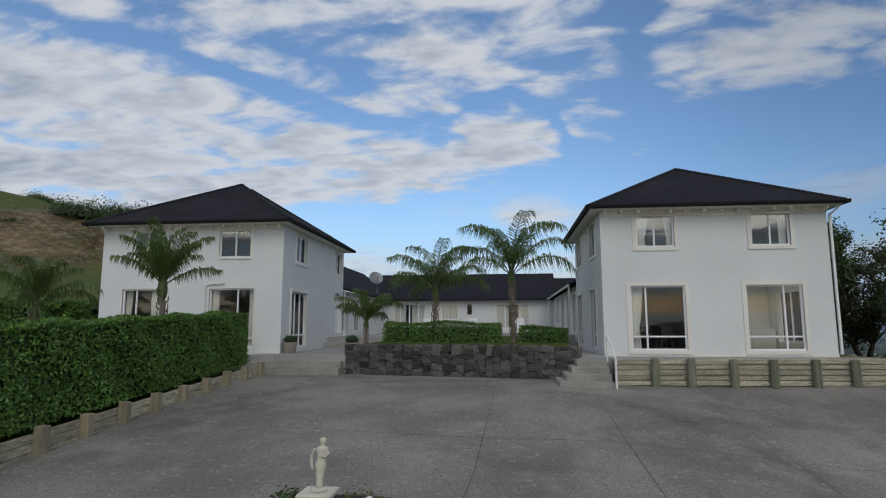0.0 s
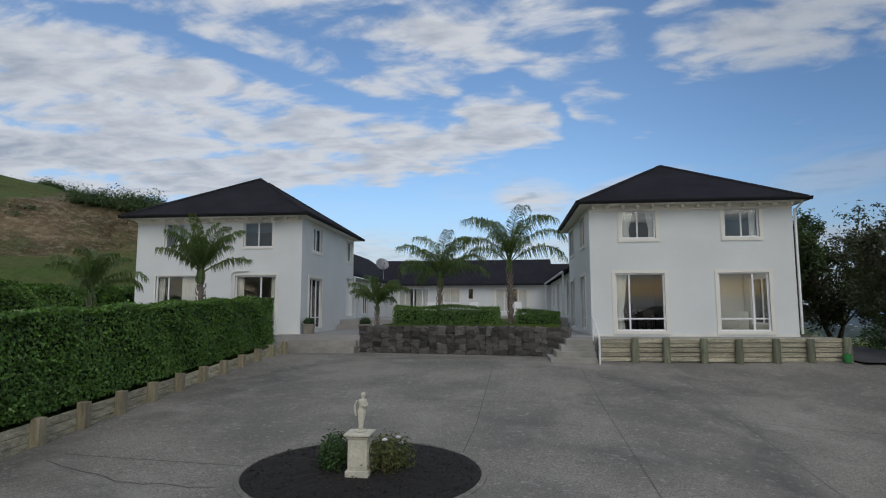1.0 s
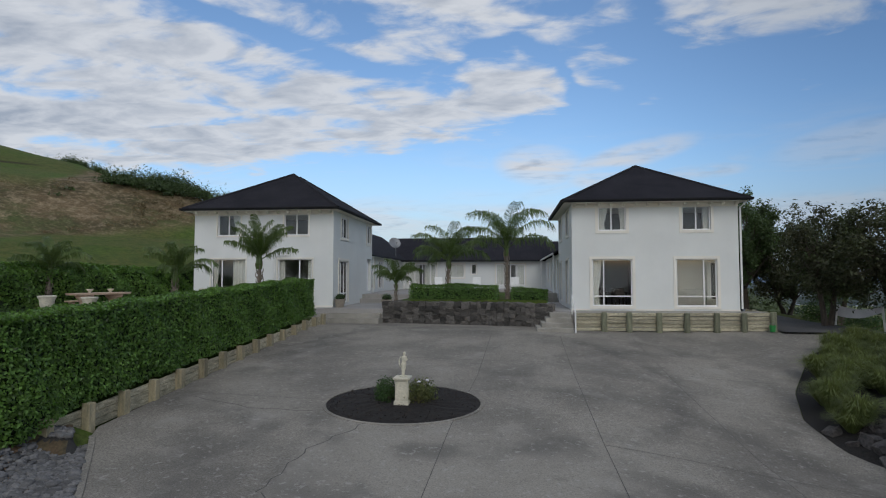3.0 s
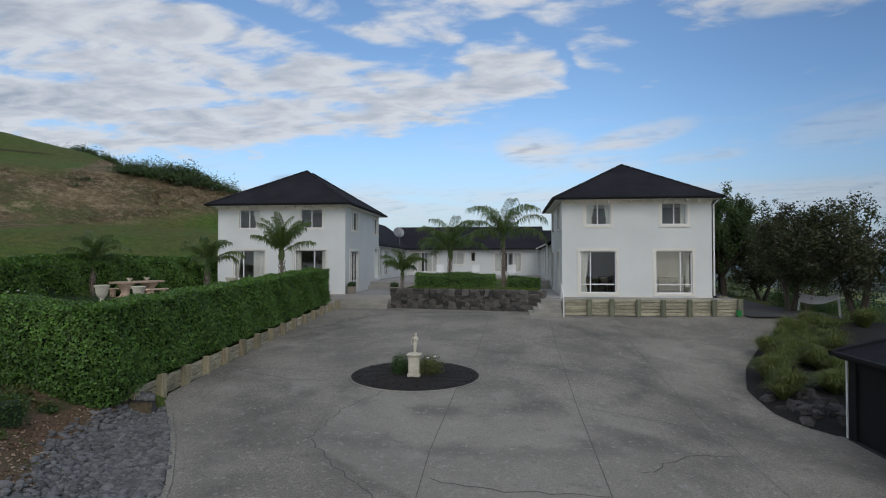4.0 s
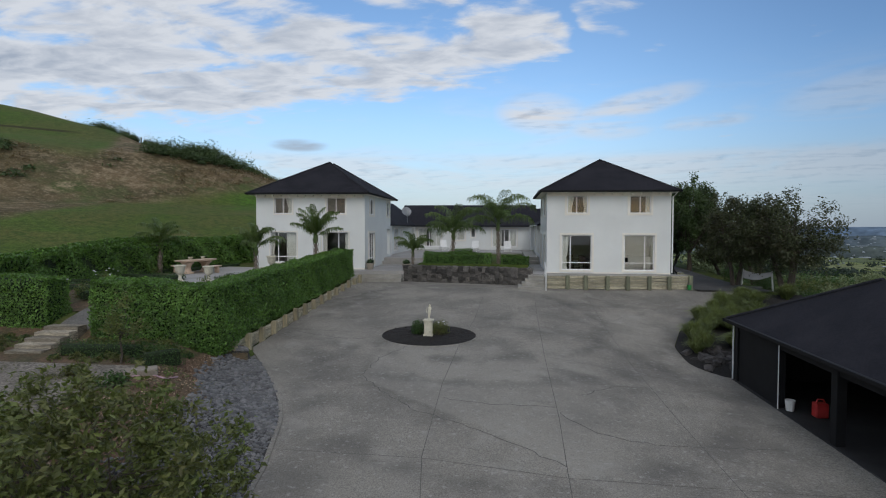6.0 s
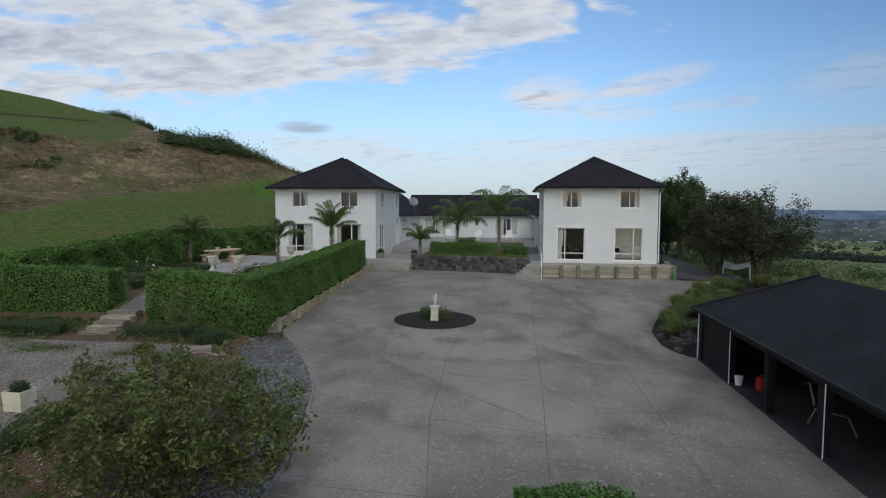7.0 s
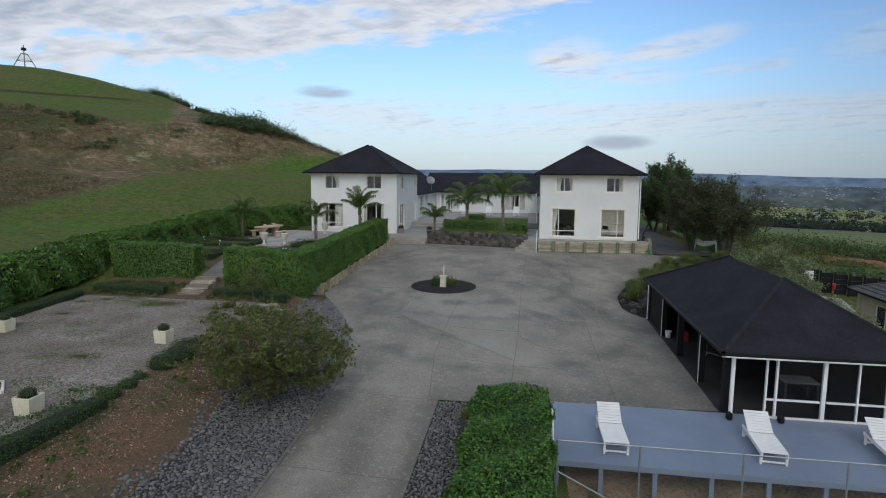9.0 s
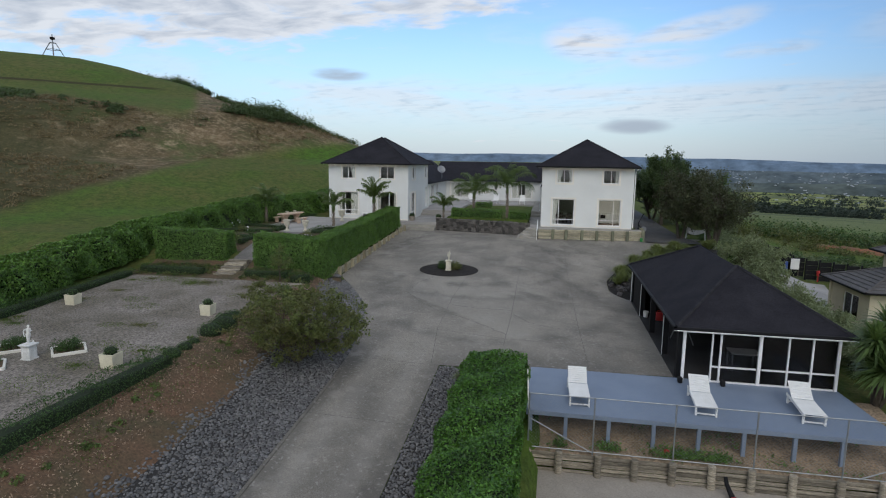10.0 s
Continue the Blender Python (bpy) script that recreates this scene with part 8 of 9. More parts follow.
for i, (x, y, r) in enumerate(((-8.0, -3.7, 0.46), (-8.7, -3.9, 0.45), (-9.9, -2.9, 0.36), (-7.6, -6.3, 0.5))):
    bush("bush", (x, y, float(land_z(x, y)) + 0.02), r, "low leafy shrub on the bank", 520, (0.085, 0.05), SHRUB_LEAF if i > 0 else BOX_LEAF, 720 + i, 0.8, "bank shrubs", "shrub")
# pots on the porch
for i, (x, y) in enumerate(((-7.28, 20.95), (-4.72, 20.55))):
    p = base("plant_pot", (x, y, 1.20), "square cement plant pot on the porch", "plant pot", "porch pots")
    bm = bmesh.new()
    lathe(bm, [(0.22, 0), (0.27, 0.36), (0.29, 0.38), (0.29, 0.43), (0.24, 0.43), (0.23, 0.38)], (x, y, 1.20), 20)
    part("pot", bm, POT, p)
    topiary("box_ball", (x, y, 1.56), 0.27, "clipped box ball in a cement pot", 130 + i)
ac = base("heat_pump", (-11.5, 20.3, 1.22), "white outdoor heat pump unit against the house wall", "heat pump")
bm = bmesh.new()
box(bm, -11.85, -11.1, 20.2, 20.5, 1.26, 1.85, bevel=0.02)
part("casing", bm, WHITE_PAINT, ac)
bm = bmesh.new()
lathe(bm, [(0.22, 0.0), (0.22, 0.02), (0.19, 0.02), (0.19, 0.0)], (0, 0, 0), 20, Matrix.Translation((-11.55, 20.2, 1.56)) @ Matrix.Rotation(radians(90), 4, "X"))
part("fan_grille", bm, GREY_METAL, ac)

# ---- bed beside the garage ----
rng_b = random.Random(44)
for i in range(40):
    y = 5.9 + 10.8 * (i / 40)
    x = float(bed_x(y)) + 0.55 + rng_b.uniform(0, 2.6)
    z = float(land_z(x, y)) + 0.04
    if y < 6.3 and x < 11:
        continue
    tussock("tussock", (x, y, z), rng_b.uniform(0.65, 0.95), rng_b.uniform(0.65, 0.98), "arching green tussock grass in the mulch bed", 200 + i, 620, BED_BLADE, 0.020)
for i, (x, y, r) in enumerate(((13.2, 14.0, 0.7), (14.6, 14.8, 0.75), (12.2, 10.6, 0.7), (13.8, 12.4, 0.8), (15.4, 16.0, 0.6), (12.6, 8.2, 0.8))):
    bush("bush", (x, y, float(land_z(x, y))), r, "grey-green rounded shrub in the bed", 900, (0.08, 0.025), GREY_LEAF, 730 + i, 0.9, "bed shrubs", "shrub")
for i in range(34):
    k = rng_b.random()
    y = 4.75 + 2.6 * k
    x = float(bed_x(y)) + 0.25 + rng_b.uniform(0, 1.6)
    st = new("rock", STONES[i % 9])
    st.data = STONES[i % 9]
    s = rng_b.uniform(0.22, 0.42)
    st.matrix_world = Matrix.Translation((x, y, float(land_z(x, y)) + 0.12)) @ Euler((rng_b.uniform(-0.4, 0.4), rng_b.uniform(-0.4, 0.4), rng_b.uniform(0, 6))).to_matrix().to_4x4() @ Matrix.Diagonal((s, s * 0.8, s * 0.65, 1))
    st.material_slots[0].link = "OBJECT"
    st.material_slots[0].material = LAVA
    tagged(st, "rough grey lava rock at the bed's edge", "rock", "bed rocks")

# rough growth at the corner of the deck hedge
tussock("tussock", (2.15, -9.75, float(land_z(2.15, -9.75)) + 0.02), 0.55, 0.62, "loose green grass tussock at the hedge corner", 260, 420, BED_BLADE, 0.018)
st = new("rock", STONES[4])
st.matrix_world = Matrix.Translation((2.25, -10.5, float(land_z(2.25, -10.5)) + 0.22)) @ Euler((0.2, 0.3, 0.6)).to_matrix().to_4x4() @ Matrix.Diagonal((0.42, 0.36, 0.55, 1))
tagged(st, "upright grey rock beside the deck hedge", "rock")
# cloth strung between a post and the tree
cl = base("cloth_screen", (17.3, 20.2, 0.2), "white cloth strung between leaning poles under the tree", "cloth")
for (x, y, dx) in ((16.5, 20.6, 0.15), (17.7, 18.9, -0.1)):
    bm = bmesh.new()
    tube(bm, [(x, y, 0.1), (x + dx, y, 1.5)], 0.05)
    part("pole", bm, WHITE_PAINT, cl)
bm = bmesh.new()
prev = None
for i in range(11):
    k = i / 10
    x, y = 16.65 + 0.95 * k, 20.6 - 1.7 * k
    sag = 0.35 * math.sin(math.pi * k)
    row = [bm.verts.new((x, y + 0.02 * math.sin(9 * k), z)) for z in (1.45 - sag * 0.4, 0.95 - sag * 0.5 + 0.25 * k)]
    if prev:
        bm.faces.new((prev[0], row[0], row[1], prev[1]))
    prev = row
part("cloth", bm, FABRIC, cl, "slack white cloth")
# gym frame beside the house
gy = base("exercise_machine", (13.2, 22.6, 1.0), "dark steel exercise machine standing beside the house", "exercise machine")
bm = bmesh.new()
tube(bm, [(12.9, 22.4, 0.95), (12.95, 22.5, 1.5), (13.25, 22.6, 2.1), (13.35, 22.6, 2.3)], 0.045)
tube(bm, [(12.7, 22.3, 0.66), (13.6, 22.8, 0.66)], 0.05)
tube(bm, [(12.95, 22.5, 1.3), (13.5, 22.8, 0.7)], 0.04)
tube(bm, [(12.95, 22.5, 0.66), (12.92, 22.45, 1.3)], 0.045)
part("frame", bm, BLACK, gy)
bm = bmesh.new()
lathe(bm, [(0.2, -0.04), (0.24, 0.0), (0.2, 0.04)], (0, 0, 0), 16, Matrix.Translation((13.45, 22.75, 0.92)) @ Matrix.Rotation(radians(70), 4, "X"))
part("flywheel", bm, GREY_METAL, gy)

# garden blower left on the yard against the wall
bl = base("leaf_blower", (10.7, -13.62, -3.02), "black and red leaf blower leaning on the retaining wall", "garden tool")
bm = bmesh.new()
tube(bm, [(10.78, -13.95, -2.94), (10.74, -13.80, -2.86), (10.68, -13.62, -2.70), (10.66, -13.52, -2.52)], 0.085, 0.055, 10)
part("body", bm, BLACK, bl, smooth=True)
bm = bmesh.new()
lathe(bm, [(0.03, -0.06), (0.085, -0.05), (0.095, 0.02), (0.05, 0.06)], (10.80, -14.0, -2.95), 12)
part("motor_cap", bm, RED_PLASTIC, bl, "red motor cap", smooth=True)
bm = bmesh.new()
tube(bm, [(10.74, -13.80, -2.86), (10.90, -13.90, -2.97), (11.05, -14.0, -3.0)], 0.018)
part("cord", bm, BLACK, bl)

# ---- east side: shrubs, yucca, neighbour ----
for i, (x, y, h, r) in enumerate(((18.6, 10.6, 3.0, 2.3), (18.0, 6.6, 2.3, 1.4), (18.2, 4.0, 2.0, 1.3), (18.2, 1.4, 1.9, 1.3), (18.2, -1.2, 1.8, 1.3), (18.2, -3.8, 1.7, 1.2), (18.2, -6.0, 1.6, 1.1), (19.6, 12.4, 2.0, 1.3))):
    tree("shrub", (x, y, float(land_z(x, y))), h, (r, r, h * 0.45), "pale grey-green rounded shrub on the bank behind the garage", 800 + i, (0.12, 0.055), 90 if i == 0 else 52, 210, PALE_LEAF, 3, 0.05, 0.06, 0.55, 0.25)
yc = base("yucca_tree", (16.95, -8.6, -2.0), "yucca with heads of stiff pointed blades beside the deck", "yucca")
for i, (x, y, z) in enumerate(((16.75, -8.75, 0.55), (17.1, -8.55, 1.25), (16.6, -9.15, -0.25), (17.2, -8.3, 0.2), (17.0, -9.3, 0.3), (16.45, -9.2, 0.75), (16.5, -9.9, -0.1), (17.1, -10.1, 0.2))):
    bm = bmesh.new()
    tube(bm, [(16.95, -8.6, -2.1), ((x + 16.95) / 2, (y - 8.6) / 2, (z - 1.9) / 2), (x, y, z)], 0.12, 0.08, 8)
    part("stem", bm, BARK, yc)
    rng = np.random.default_rng(900 + i)
    n = 190
    a, e = rng.uniform(0, 6.28, n), rng.uniform(-0.75, 1.45, n)
    d = np.stack([np.cos(a) * np.cos(e), np.sin(a) * np.cos(e), np.sin(e)], 1)
    s = np.cross(d, [0, 0, 1.0])
    s /= np.linalg.norm(s, axis=1, keepdims=True) + 1e-6
    o = np.array([x, y, z]) + d * 0.05
    L_ = rng.uniform(0.75, 1.0, (n, 1))
    m_ = o + d * L_ * 0.55
    t_ = o + d * L_ - np.array([0, 0, 0.18]) * L_
    v = np.stack([o - s * 0.02, o + s * 0.02, m_ + s * 0.042, m_ - s * 0.042, t_], 1).reshape(-1, 3)
    k = np.arange(n) * 5
    f = [tuple(q) for q in np.stack([k, k + 1, k + 2, k + 3], 1)] + [tuple(q) for q in np.stack([k + 3, k + 2, k + 4], 1)]
    mesh_part("blades", v, f, FLAX, yc, "stiff green blades")


def neighbour():
    x0, x1, y0, y1, z0, z1 = 23.9, 31.5, 6.4, 11.0, -4.2, -0.62
    ob = base("house", ((x0 + x1) / 2, (y0 + y1) / 2, z0), "low beige rendered house with grey tiled roof down the slope", "house")
    f = Face((0, y0, 0), (1, 0, 0), (0, -1, 0))
    g = Face((x0, 0, 0), (0, 1, 0), (-1, 0, 0))
    bm = bmesh.new()
    f.wall(bm, x0, x1, z0, z1, [])
    part("wall", bm, BEIGE, ob)
    hole = (7.6, 9.5, -2.75, -1.15)
    bm = bmesh.new()
    g.wall(bm, y0 + 0.252, y1, z0, z1, [hole])
    part("wall", bm, BEIGE, ob)
    window(ob, g, *hole, ups=(0.5,), surround=0)
    # black panel added behind the pane: stands in for the unlit room
    bm = bmesh.new()
    box(bm, x0 + 0.3, x0 + 0.4, y0 + 0.5, y1 - 0.1, z0, z1)
    part("partition", bm, BLACK, ob, "black panel behind the window in place of a dim room")
    bm = bmesh.new()
    box(bm, x0 - 0.1, x1, y1, y1 + 0.25, z0, z1)
    part("wall", bm, BEIGE, ob)
    hip_roof(ob, x0 - 0.5, x1 + 0.5, y0 - 0.5, y1 + 0.6, z1 + 0.05, ((26.6, 8.9), (28.6, 8.9)), z1 + 1.25, mat=TILE)
    # courses of tiles on the two slopes that show
    for k in range(1, 9):
        t = k / 9.5
        bm = bmesh.new()
        a = Vector((x0 - 0.5, y1 + 0.6, z1 + 0.05)).lerp(Vector((26.6, 8.9, z1 + 1.25)), t)
        b = Vector((x0 - 0.5, y0 - 0.5, z1 + 0.05)).lerp(Vector((26.6, 8.9, z1 + 1.25)), t)
        c = Vector((x1 + 0.5, y0 - 0.5, z1 + 0.05)).lerp(Vector((28.6, 8.9, z1 + 1.25)), t)
        tube(bm, [a + Vector((0, 0, 0.02)), b + Vector((0, 0, 0.02)), c + Vector((0, 0, 0.02))], 0.035, sides=5)
        part("tile_course", bm, TILE, ob)
    bm = bmesh.new()
    box(bm, 26.5, 33.0, 7.0, 10.6, -3.8, 1.35)
    part("upper_wall", bm, BEIGE, ob, "beige upper storey wall")
    hip_roof(ob, 26.0, 33.5, 6.5, 11.1, 1.4, ((28.3, 8.8), (31.0, 8.8)), 2.5, mat=TILE)


neighbour()
bf_ = base("board_fence", (25.2, 24.8, -3.2), "dark stained board fence with posts down the slope", "fence")
for i in range(11):
    x, y = 24.6 + i * 1.0, 25.0 - 0.22 * i
    z = float(land_z(x, y))
    bm = bmesh.new()
    for k in range(4):
        box(bm, x + 0.01, x + 0.90, y, y + 0.05, z + 0.05 + 0.42 * k, z + 0.45 + 0.42 * k, bevel=0.01)
    part("board", bm, BLACK, bf_)
    bm = bmesh.new()
    box(bm, x - 0.10, x, y - 0.06, y + 0.10, z - 0.1, z + 1.9, bevel=0.01)
    part("post", bm, BLACK, bf_)
sx2, sy2 = 26.2, 24.2
sz2 = float(land_z(sx2, sy2))
sb = base("sign_board", (sx2, sy2, sz2), "blank white board leaning by the dark fence", "board")
bm = bmesh.new()
box(bm, sx2 + 0.05, sx2 + 0.75, sy2, sy2 + 0.06, sz2 + 0.55, sz2 + 1.50, bevel=0.01)
part("panel", bm, WHITE_PAINT, sb)
for dx in (0.08, 0.72):
    bm = bmesh.new()
    box(bm, sx2 + dx, sx2 + dx + 0.06, sy2 + 0.065, sy2 + 0.12, sz2 - 0.1, sz2 + 1.5)
    part("leg", bm, BARK, sb)
bm = bmesh.new()
box(bm, sx2 - 0.35, sx2 - 0.12, sy2 + 0.1, sy2 + 0.2, sz2 - 0.02, sz2 + 1.2, bevel=0.02)
thing("board", bm, material("blue_paint", (0.05, 0.10, 0.35), None, 0.6, 3, 30, 0.1, 0.0), "narrow blue board against the dark fence", "board")
bm = bmesh.new()
lathe(bm, [(0.12, 0), (0.14, 0.36), (0.11, 0.44), (0.05, 0.46)], (sx2 + 2.2, sy2 - 0.3, float(land_z(sx2 + 2.2, sy2 - 0.3)) + 0.55), 12)
lathe(bm, [(0.05, 0), (0.05, 0.6)], (sx2 + 2.2, sy2 - 0.3, float(land_z(sx2 + 2.2, sy2 - 0.3))), 8)
thing("post_box", bm, RED_PLASTIC, "small red box on a stake by the fence", "post box")

# ---- far plants ----
def scatter(name, pts, size, mat, label, category, seed, per=60, leaf=0.5, squash=0.8):
    """Many bushes or trees that nobody could count, as one mesh."""
    rng = np.random.default_rng(seed)
    P, D = [], []
    for (x, y, r) in pts:
        z = float(land_z(x, y))
        d = rng.normal(0, 1, (per, 3))
        d /= np.linalg.norm(d, axis=1, keepdims=True)
        d[:, 2] = np.abs(d[:, 2])
        lump = 1 + 0.35 * np.sin(d[:, 0] * 5 + x) * np.cos(d[:, 1] * 4 + y)
        P.append(np.array([x, y, z]) + d * (r * lump * rng.uniform(0.55, 1.05, per))[:, None] * np.array([1, 1, squash]) + (0, 0, r * 0.1))
        D.append(d)
    P, D = np.concatenate(P), np.concatenate(D)
    v, f = leaves(P, D + (0, 0, 0.4), leaf, leaf * 0.6, rng, 0.6)
    ob = new(name, fast_mesh(name, v, f, mat))
    return tagged(ob, label, category, kind="stuff")


rg = random.Random(9)
pts = []
for (ax, ay), (bx_, by), n, r, deep in (((-42.6, 53.2), (-35.0, 59.0), 80, (0.5, 2.2), 1.7), ((-64, 78), (-82, 86), 64, (0.4, 1.6), 1.8), ((-44, 64), (-64, 78), 60, (0.4, 1.0), 1.2),
                                        ((-35, 60), (-29, 68), 40, (0.7, 1.4), 1.4), ((-28, 70), (-18, 84), 30, (0.6, 1.3), 1.5), ((-57, 39.5), (-53, 40.5), 8, (0.4, 0.9), 1.2), ((-64, 42), (-58, 40), 5, (0.3, 0.7), 1.2)):
    for k in range(n):
        t = rg.random()
        pts.append((ax + (bx_ - ax) * t + rg.uniform(-deep, deep), ay + (by - ay) * t + rg.uniform(-deep, deep), rg.uniform(*r)))
scatter("scrub", pts, 1, TREE_LEAF, "dark green scrub along the crest of the hill", "scrub", 61, 240, 0.24, 0.95)
pts = []
for k in range(46):
    pts.append((21 + rg.uniform(0, 4) + 0.1 * k, 26 + rg.uniform(-2, 3) + k * 0.35, rg.uniform(0.7, 1.3)))
for k in range(40):
    pts.append((27 + rg.uniform(0, 14), 26.5 + rg.uniform(0, 7), rg.uniform(0.6, 1.3)))
scatter("scrub", pts, 1, GREY_LEAF, "green scrub on the slope below the lane", "scrub", 62, 170, 0.26)
mb = bmesh.new()
for k, (mx, my, mr) in enumerate(((38.5, 47.4, 1.5), (40.5, 47.0, 2.0), (43.0, 46.6, 1.7), (45.4, 46.2, 1.4))):
    lathe(mb, [(mr * 1.9, -1.0), (mr * 1.5, 0.15), (mr * 0.9, 0.5), (mr * 0.2, 0.62)], (mx, my, float(land_z(mx, my)) - 0.2), 14, squash=0.5)
for v in mb.verts:
    v.co += 0.35 * noise.noise_vector(v.co * 0.9)
thing("soil_mound", mb, material("orange_clay", (0.22, 0.085, 0.042), (0.13, 0.075, 0.040), 0.95, 0.8, 6, 0.4, 0.4, space="Position"), "bank of bare orange clay among the bushes", "clay bank", smooth=True)
# belts of bushes and trees across the slope
def belt(a, b, n, r, deep):
    return [(a[0] + (b[0] - a[0]) * t + rg.uniform(-deep, deep), a[1] + (b[1] - a[1]) * t + rg.uniform(-deep, deep), rg.uniform(*r)) for t in (rg.random() for _ in range(n))]


scatter("shelter_belt", belt((28, 56), (66, 54), 90, (0.8, 2.1), 3.0), 1, BOX_LEAF, "dense green belt of bushes across the slope", "trees", 63, 220, 0.28, 1.25)
scatter("shelter_belt", belt((28, 54), (66, 51), 70, (0.6, 1.7), 3.0), 1, SHRUB_LEAF, "olive and brown bushes along the green belt", "trees", 65, 200, 0.24, 1.2)
scatter("shelter_belt", belt((22, 44), (32, 62), 50, (0.9, 2.0), 2.0), 1, GREY_LEAF, "mixed bushes and young trees beyond the lane", "trees", 66, 140, 0.42, 1.4)
scatter("shelter_belt", belt((112, 354), (240, 300), 170, (1.4, 2.8), 4.0), 1, FAR_LEAF, "dark shelter belt between the far fields", "trees", 67, 60, 1.1, 1.2)
scatter("shelter_belt", belt((60, 300), (112, 354), 40, (1.3, 2.6), 5.0) + belt((170, 520), (340, 450), 90, (2, 3.6), 6) + belt((190, 760), (560, 640), 120, (2.5, 5), 12), 1, FAR_LEAF, "dark shelter belt between the far fields", "trees", 68, 50, 1.6, 1.1)
pts = []
for k in range(1200):
    a, d = radians(rg.uniform(5, 60)), rg.uniform(420, 1800)
    if noise.noise((d * math.sin(a) * 0.006, d * math.cos(a) * 0.006, 1.0)) > -0.02:
        pts.append((d * math.sin(a) + 20, d * math.cos(a), rg.uniform(3, 8) * (0.7 + d / 1500)))
scatter("far_woods", pts, 1, FAR_LEAF, "scattered dark woods in the valley", "woods", 64, 26, 4.0)
# the far town: pale roofs and sheds, too many to count
tv, tf = [], []
for k in range(1500):
    a = radians(rg.uniform(-12, 55))
    c = noise.noise((math.degrees(a) * 0.13, 5.0, 0.0))
    d = rg.uniform(1250, 2650)
    if c + rg.uniform(-0.5, 0.5) < -0.05:
        continue
    x, y = d * math.sin(a), d * math.cos(a)
    z = -64 + 44 * (d - 1250) / 1400 + rg.uniform(-2, 3)
    w, dp, h = rg.uniform(1.0, 3.0) * (4.5 if rg.random() < 0.05 else 1), 3, rg.uniform(0.9, 1.9)
    n0 = len(tv)
    for zz in (z, z + h):
        tv += [(x - w, y - dp, zz), (x + w, y - dp, zz), (x + w, y + dp, zz), (x - w, y + dp, zz)]
    tv += [(x - w, y, z + h * 1.5), (x + w, y, z + h * 1.5)]
    for q in ((0, 1, 5, 4), (1, 2, 6, 5), (2, 3, 7, 6), (3, 0, 4, 7), (4, 5, 9, 8), (6, 7, 8, 9), (5, 6, 9), (7, 4, 8)):
        tf.append(tuple(n0 + i for i in q))
tagged(new("far_town", fast_mesh("far_town", tv, tf, material("far_roofs", (0.40, 0.43, 0.47), (0.14, 0.17, 0.20), 0.9, 0.02, 1, 0.2, 0.0, space="Position"))), "pale roofs of a distant town in the valley", "town", kind="stuff")
# dry grass tufts and low scrub on the hill's brown face
DRY_BLADE = leaf_material("dry_grass_blade", (0.21, 0.165, 0.10), (0.13, 0.10, 0.058), 0.4, 0.9)
pts, pts2 = [], []
for k in range(3600):
    u_, v_ = rg.uniform(30, 86), rg.uniform(-26, 22)
    if not (54 + 1.02 * min(v_ + 2, 0) + 0.36 * max(v_ + 2, 0) < u_ < 65 + 0.88 * max(-5 - v_, 0) + 14 * float(smooth01(-3, 9, v_))):
        continue
    x, y = -0.69 * u_ + 0.73 * v_, 0.73 * u_ + 0.69 * v_
    if noise.noise((x * 0.08, y * 0.08, 0)) > 0.1:
        if x < -44 and noise.noise((x * 0.12, y * 0.12, 5)) > 0.22:
            pts2.append((x, y, rg.uniform(0.35, 0.8)))
    else:
        pts.append((x, y, rg.uniform(0.4, 0.9)))
scatter("dry_grass", pts, 1, DRY_BLADE, "tufts of dry brown grass on the hillside", "grass", 71, 22, 0.20, 0.55)
scatter("scrub", pts2, 1, TREE_LEAF, "low dark scrub on the hillside", "scrub", 72, 26, 0.34, 0.6)
# hill fence and survey beacon
fx = [(-46.5 - 1.1 * i, 66.0 + 0.72 * i) for i in range(18)]
hf = base("wire_fence", (*fx[0], float(land_z(*fx[0]))), "old post fence along the hill crest", "fence")
for k, (x, y) in enumerate(fx):
    bm = bmesh.new()
    z = float(land_z(x, y))
    thick = 0.10 if k % 5 == 2 else 0.05
    tube(bm, [(x, y, z - 0.2), (x + 0.12 * math.sin(k * 2.3), y, z + 0.95 + 0.15 * math.sin(k * 1.7))], thick, thick * 0.85, 6)
    part("post", bm, BARK, hf)
tx, ty = -98.0, 78.0
tz = float(land_z(tx, ty))
tr = base("survey_beacon", (tx, ty, tz), "four-legged survey beacon on the hilltop", "beacon")
for dx, dy in ((-1, -1), (1, -1), (1, 1), (-1, 1)):
    bm = bmesh.new()
    tube(bm, [(tx + dx * 1.4, ty + dy * 1.4, tz - 0.2), (tx + dx * 0.35, ty + dy * 0.35, tz + 2.6)], 0.09)
    part("leg", bm, GREY_METAL, tr)
for z, w in ((1.2, 0.95), (2.55, 0.4)):
    bm = bmesh.new()
    c = [(tx - w, ty - w, tz + z), (tx + w, ty - w, tz + z), (tx + w, ty + w, tz + z), (tx - w, ty + w, tz + z), (tx - w, ty - w, tz + z)]
    for p, q in zip(c, c[1:]):
        tube(bm, [p, q], 0.06)
    part("brace", bm, GREY_METAL, tr)
bm = bmesh.new()
tube(bm, [(tx, ty, tz + 2.4), (tx, ty, tz + 4.3)], 0.09)
part("mast", bm, GREY_METAL, tr)
bm = bmesh.new()
lathe(bm, [(0.1, 3.2), (0.45, 3.25), (0.45, 3.7), (0.1, 3.75)], (tx, ty, tz), 10)
part("drum", bm, BLACK, tr, "dark beacon drum")

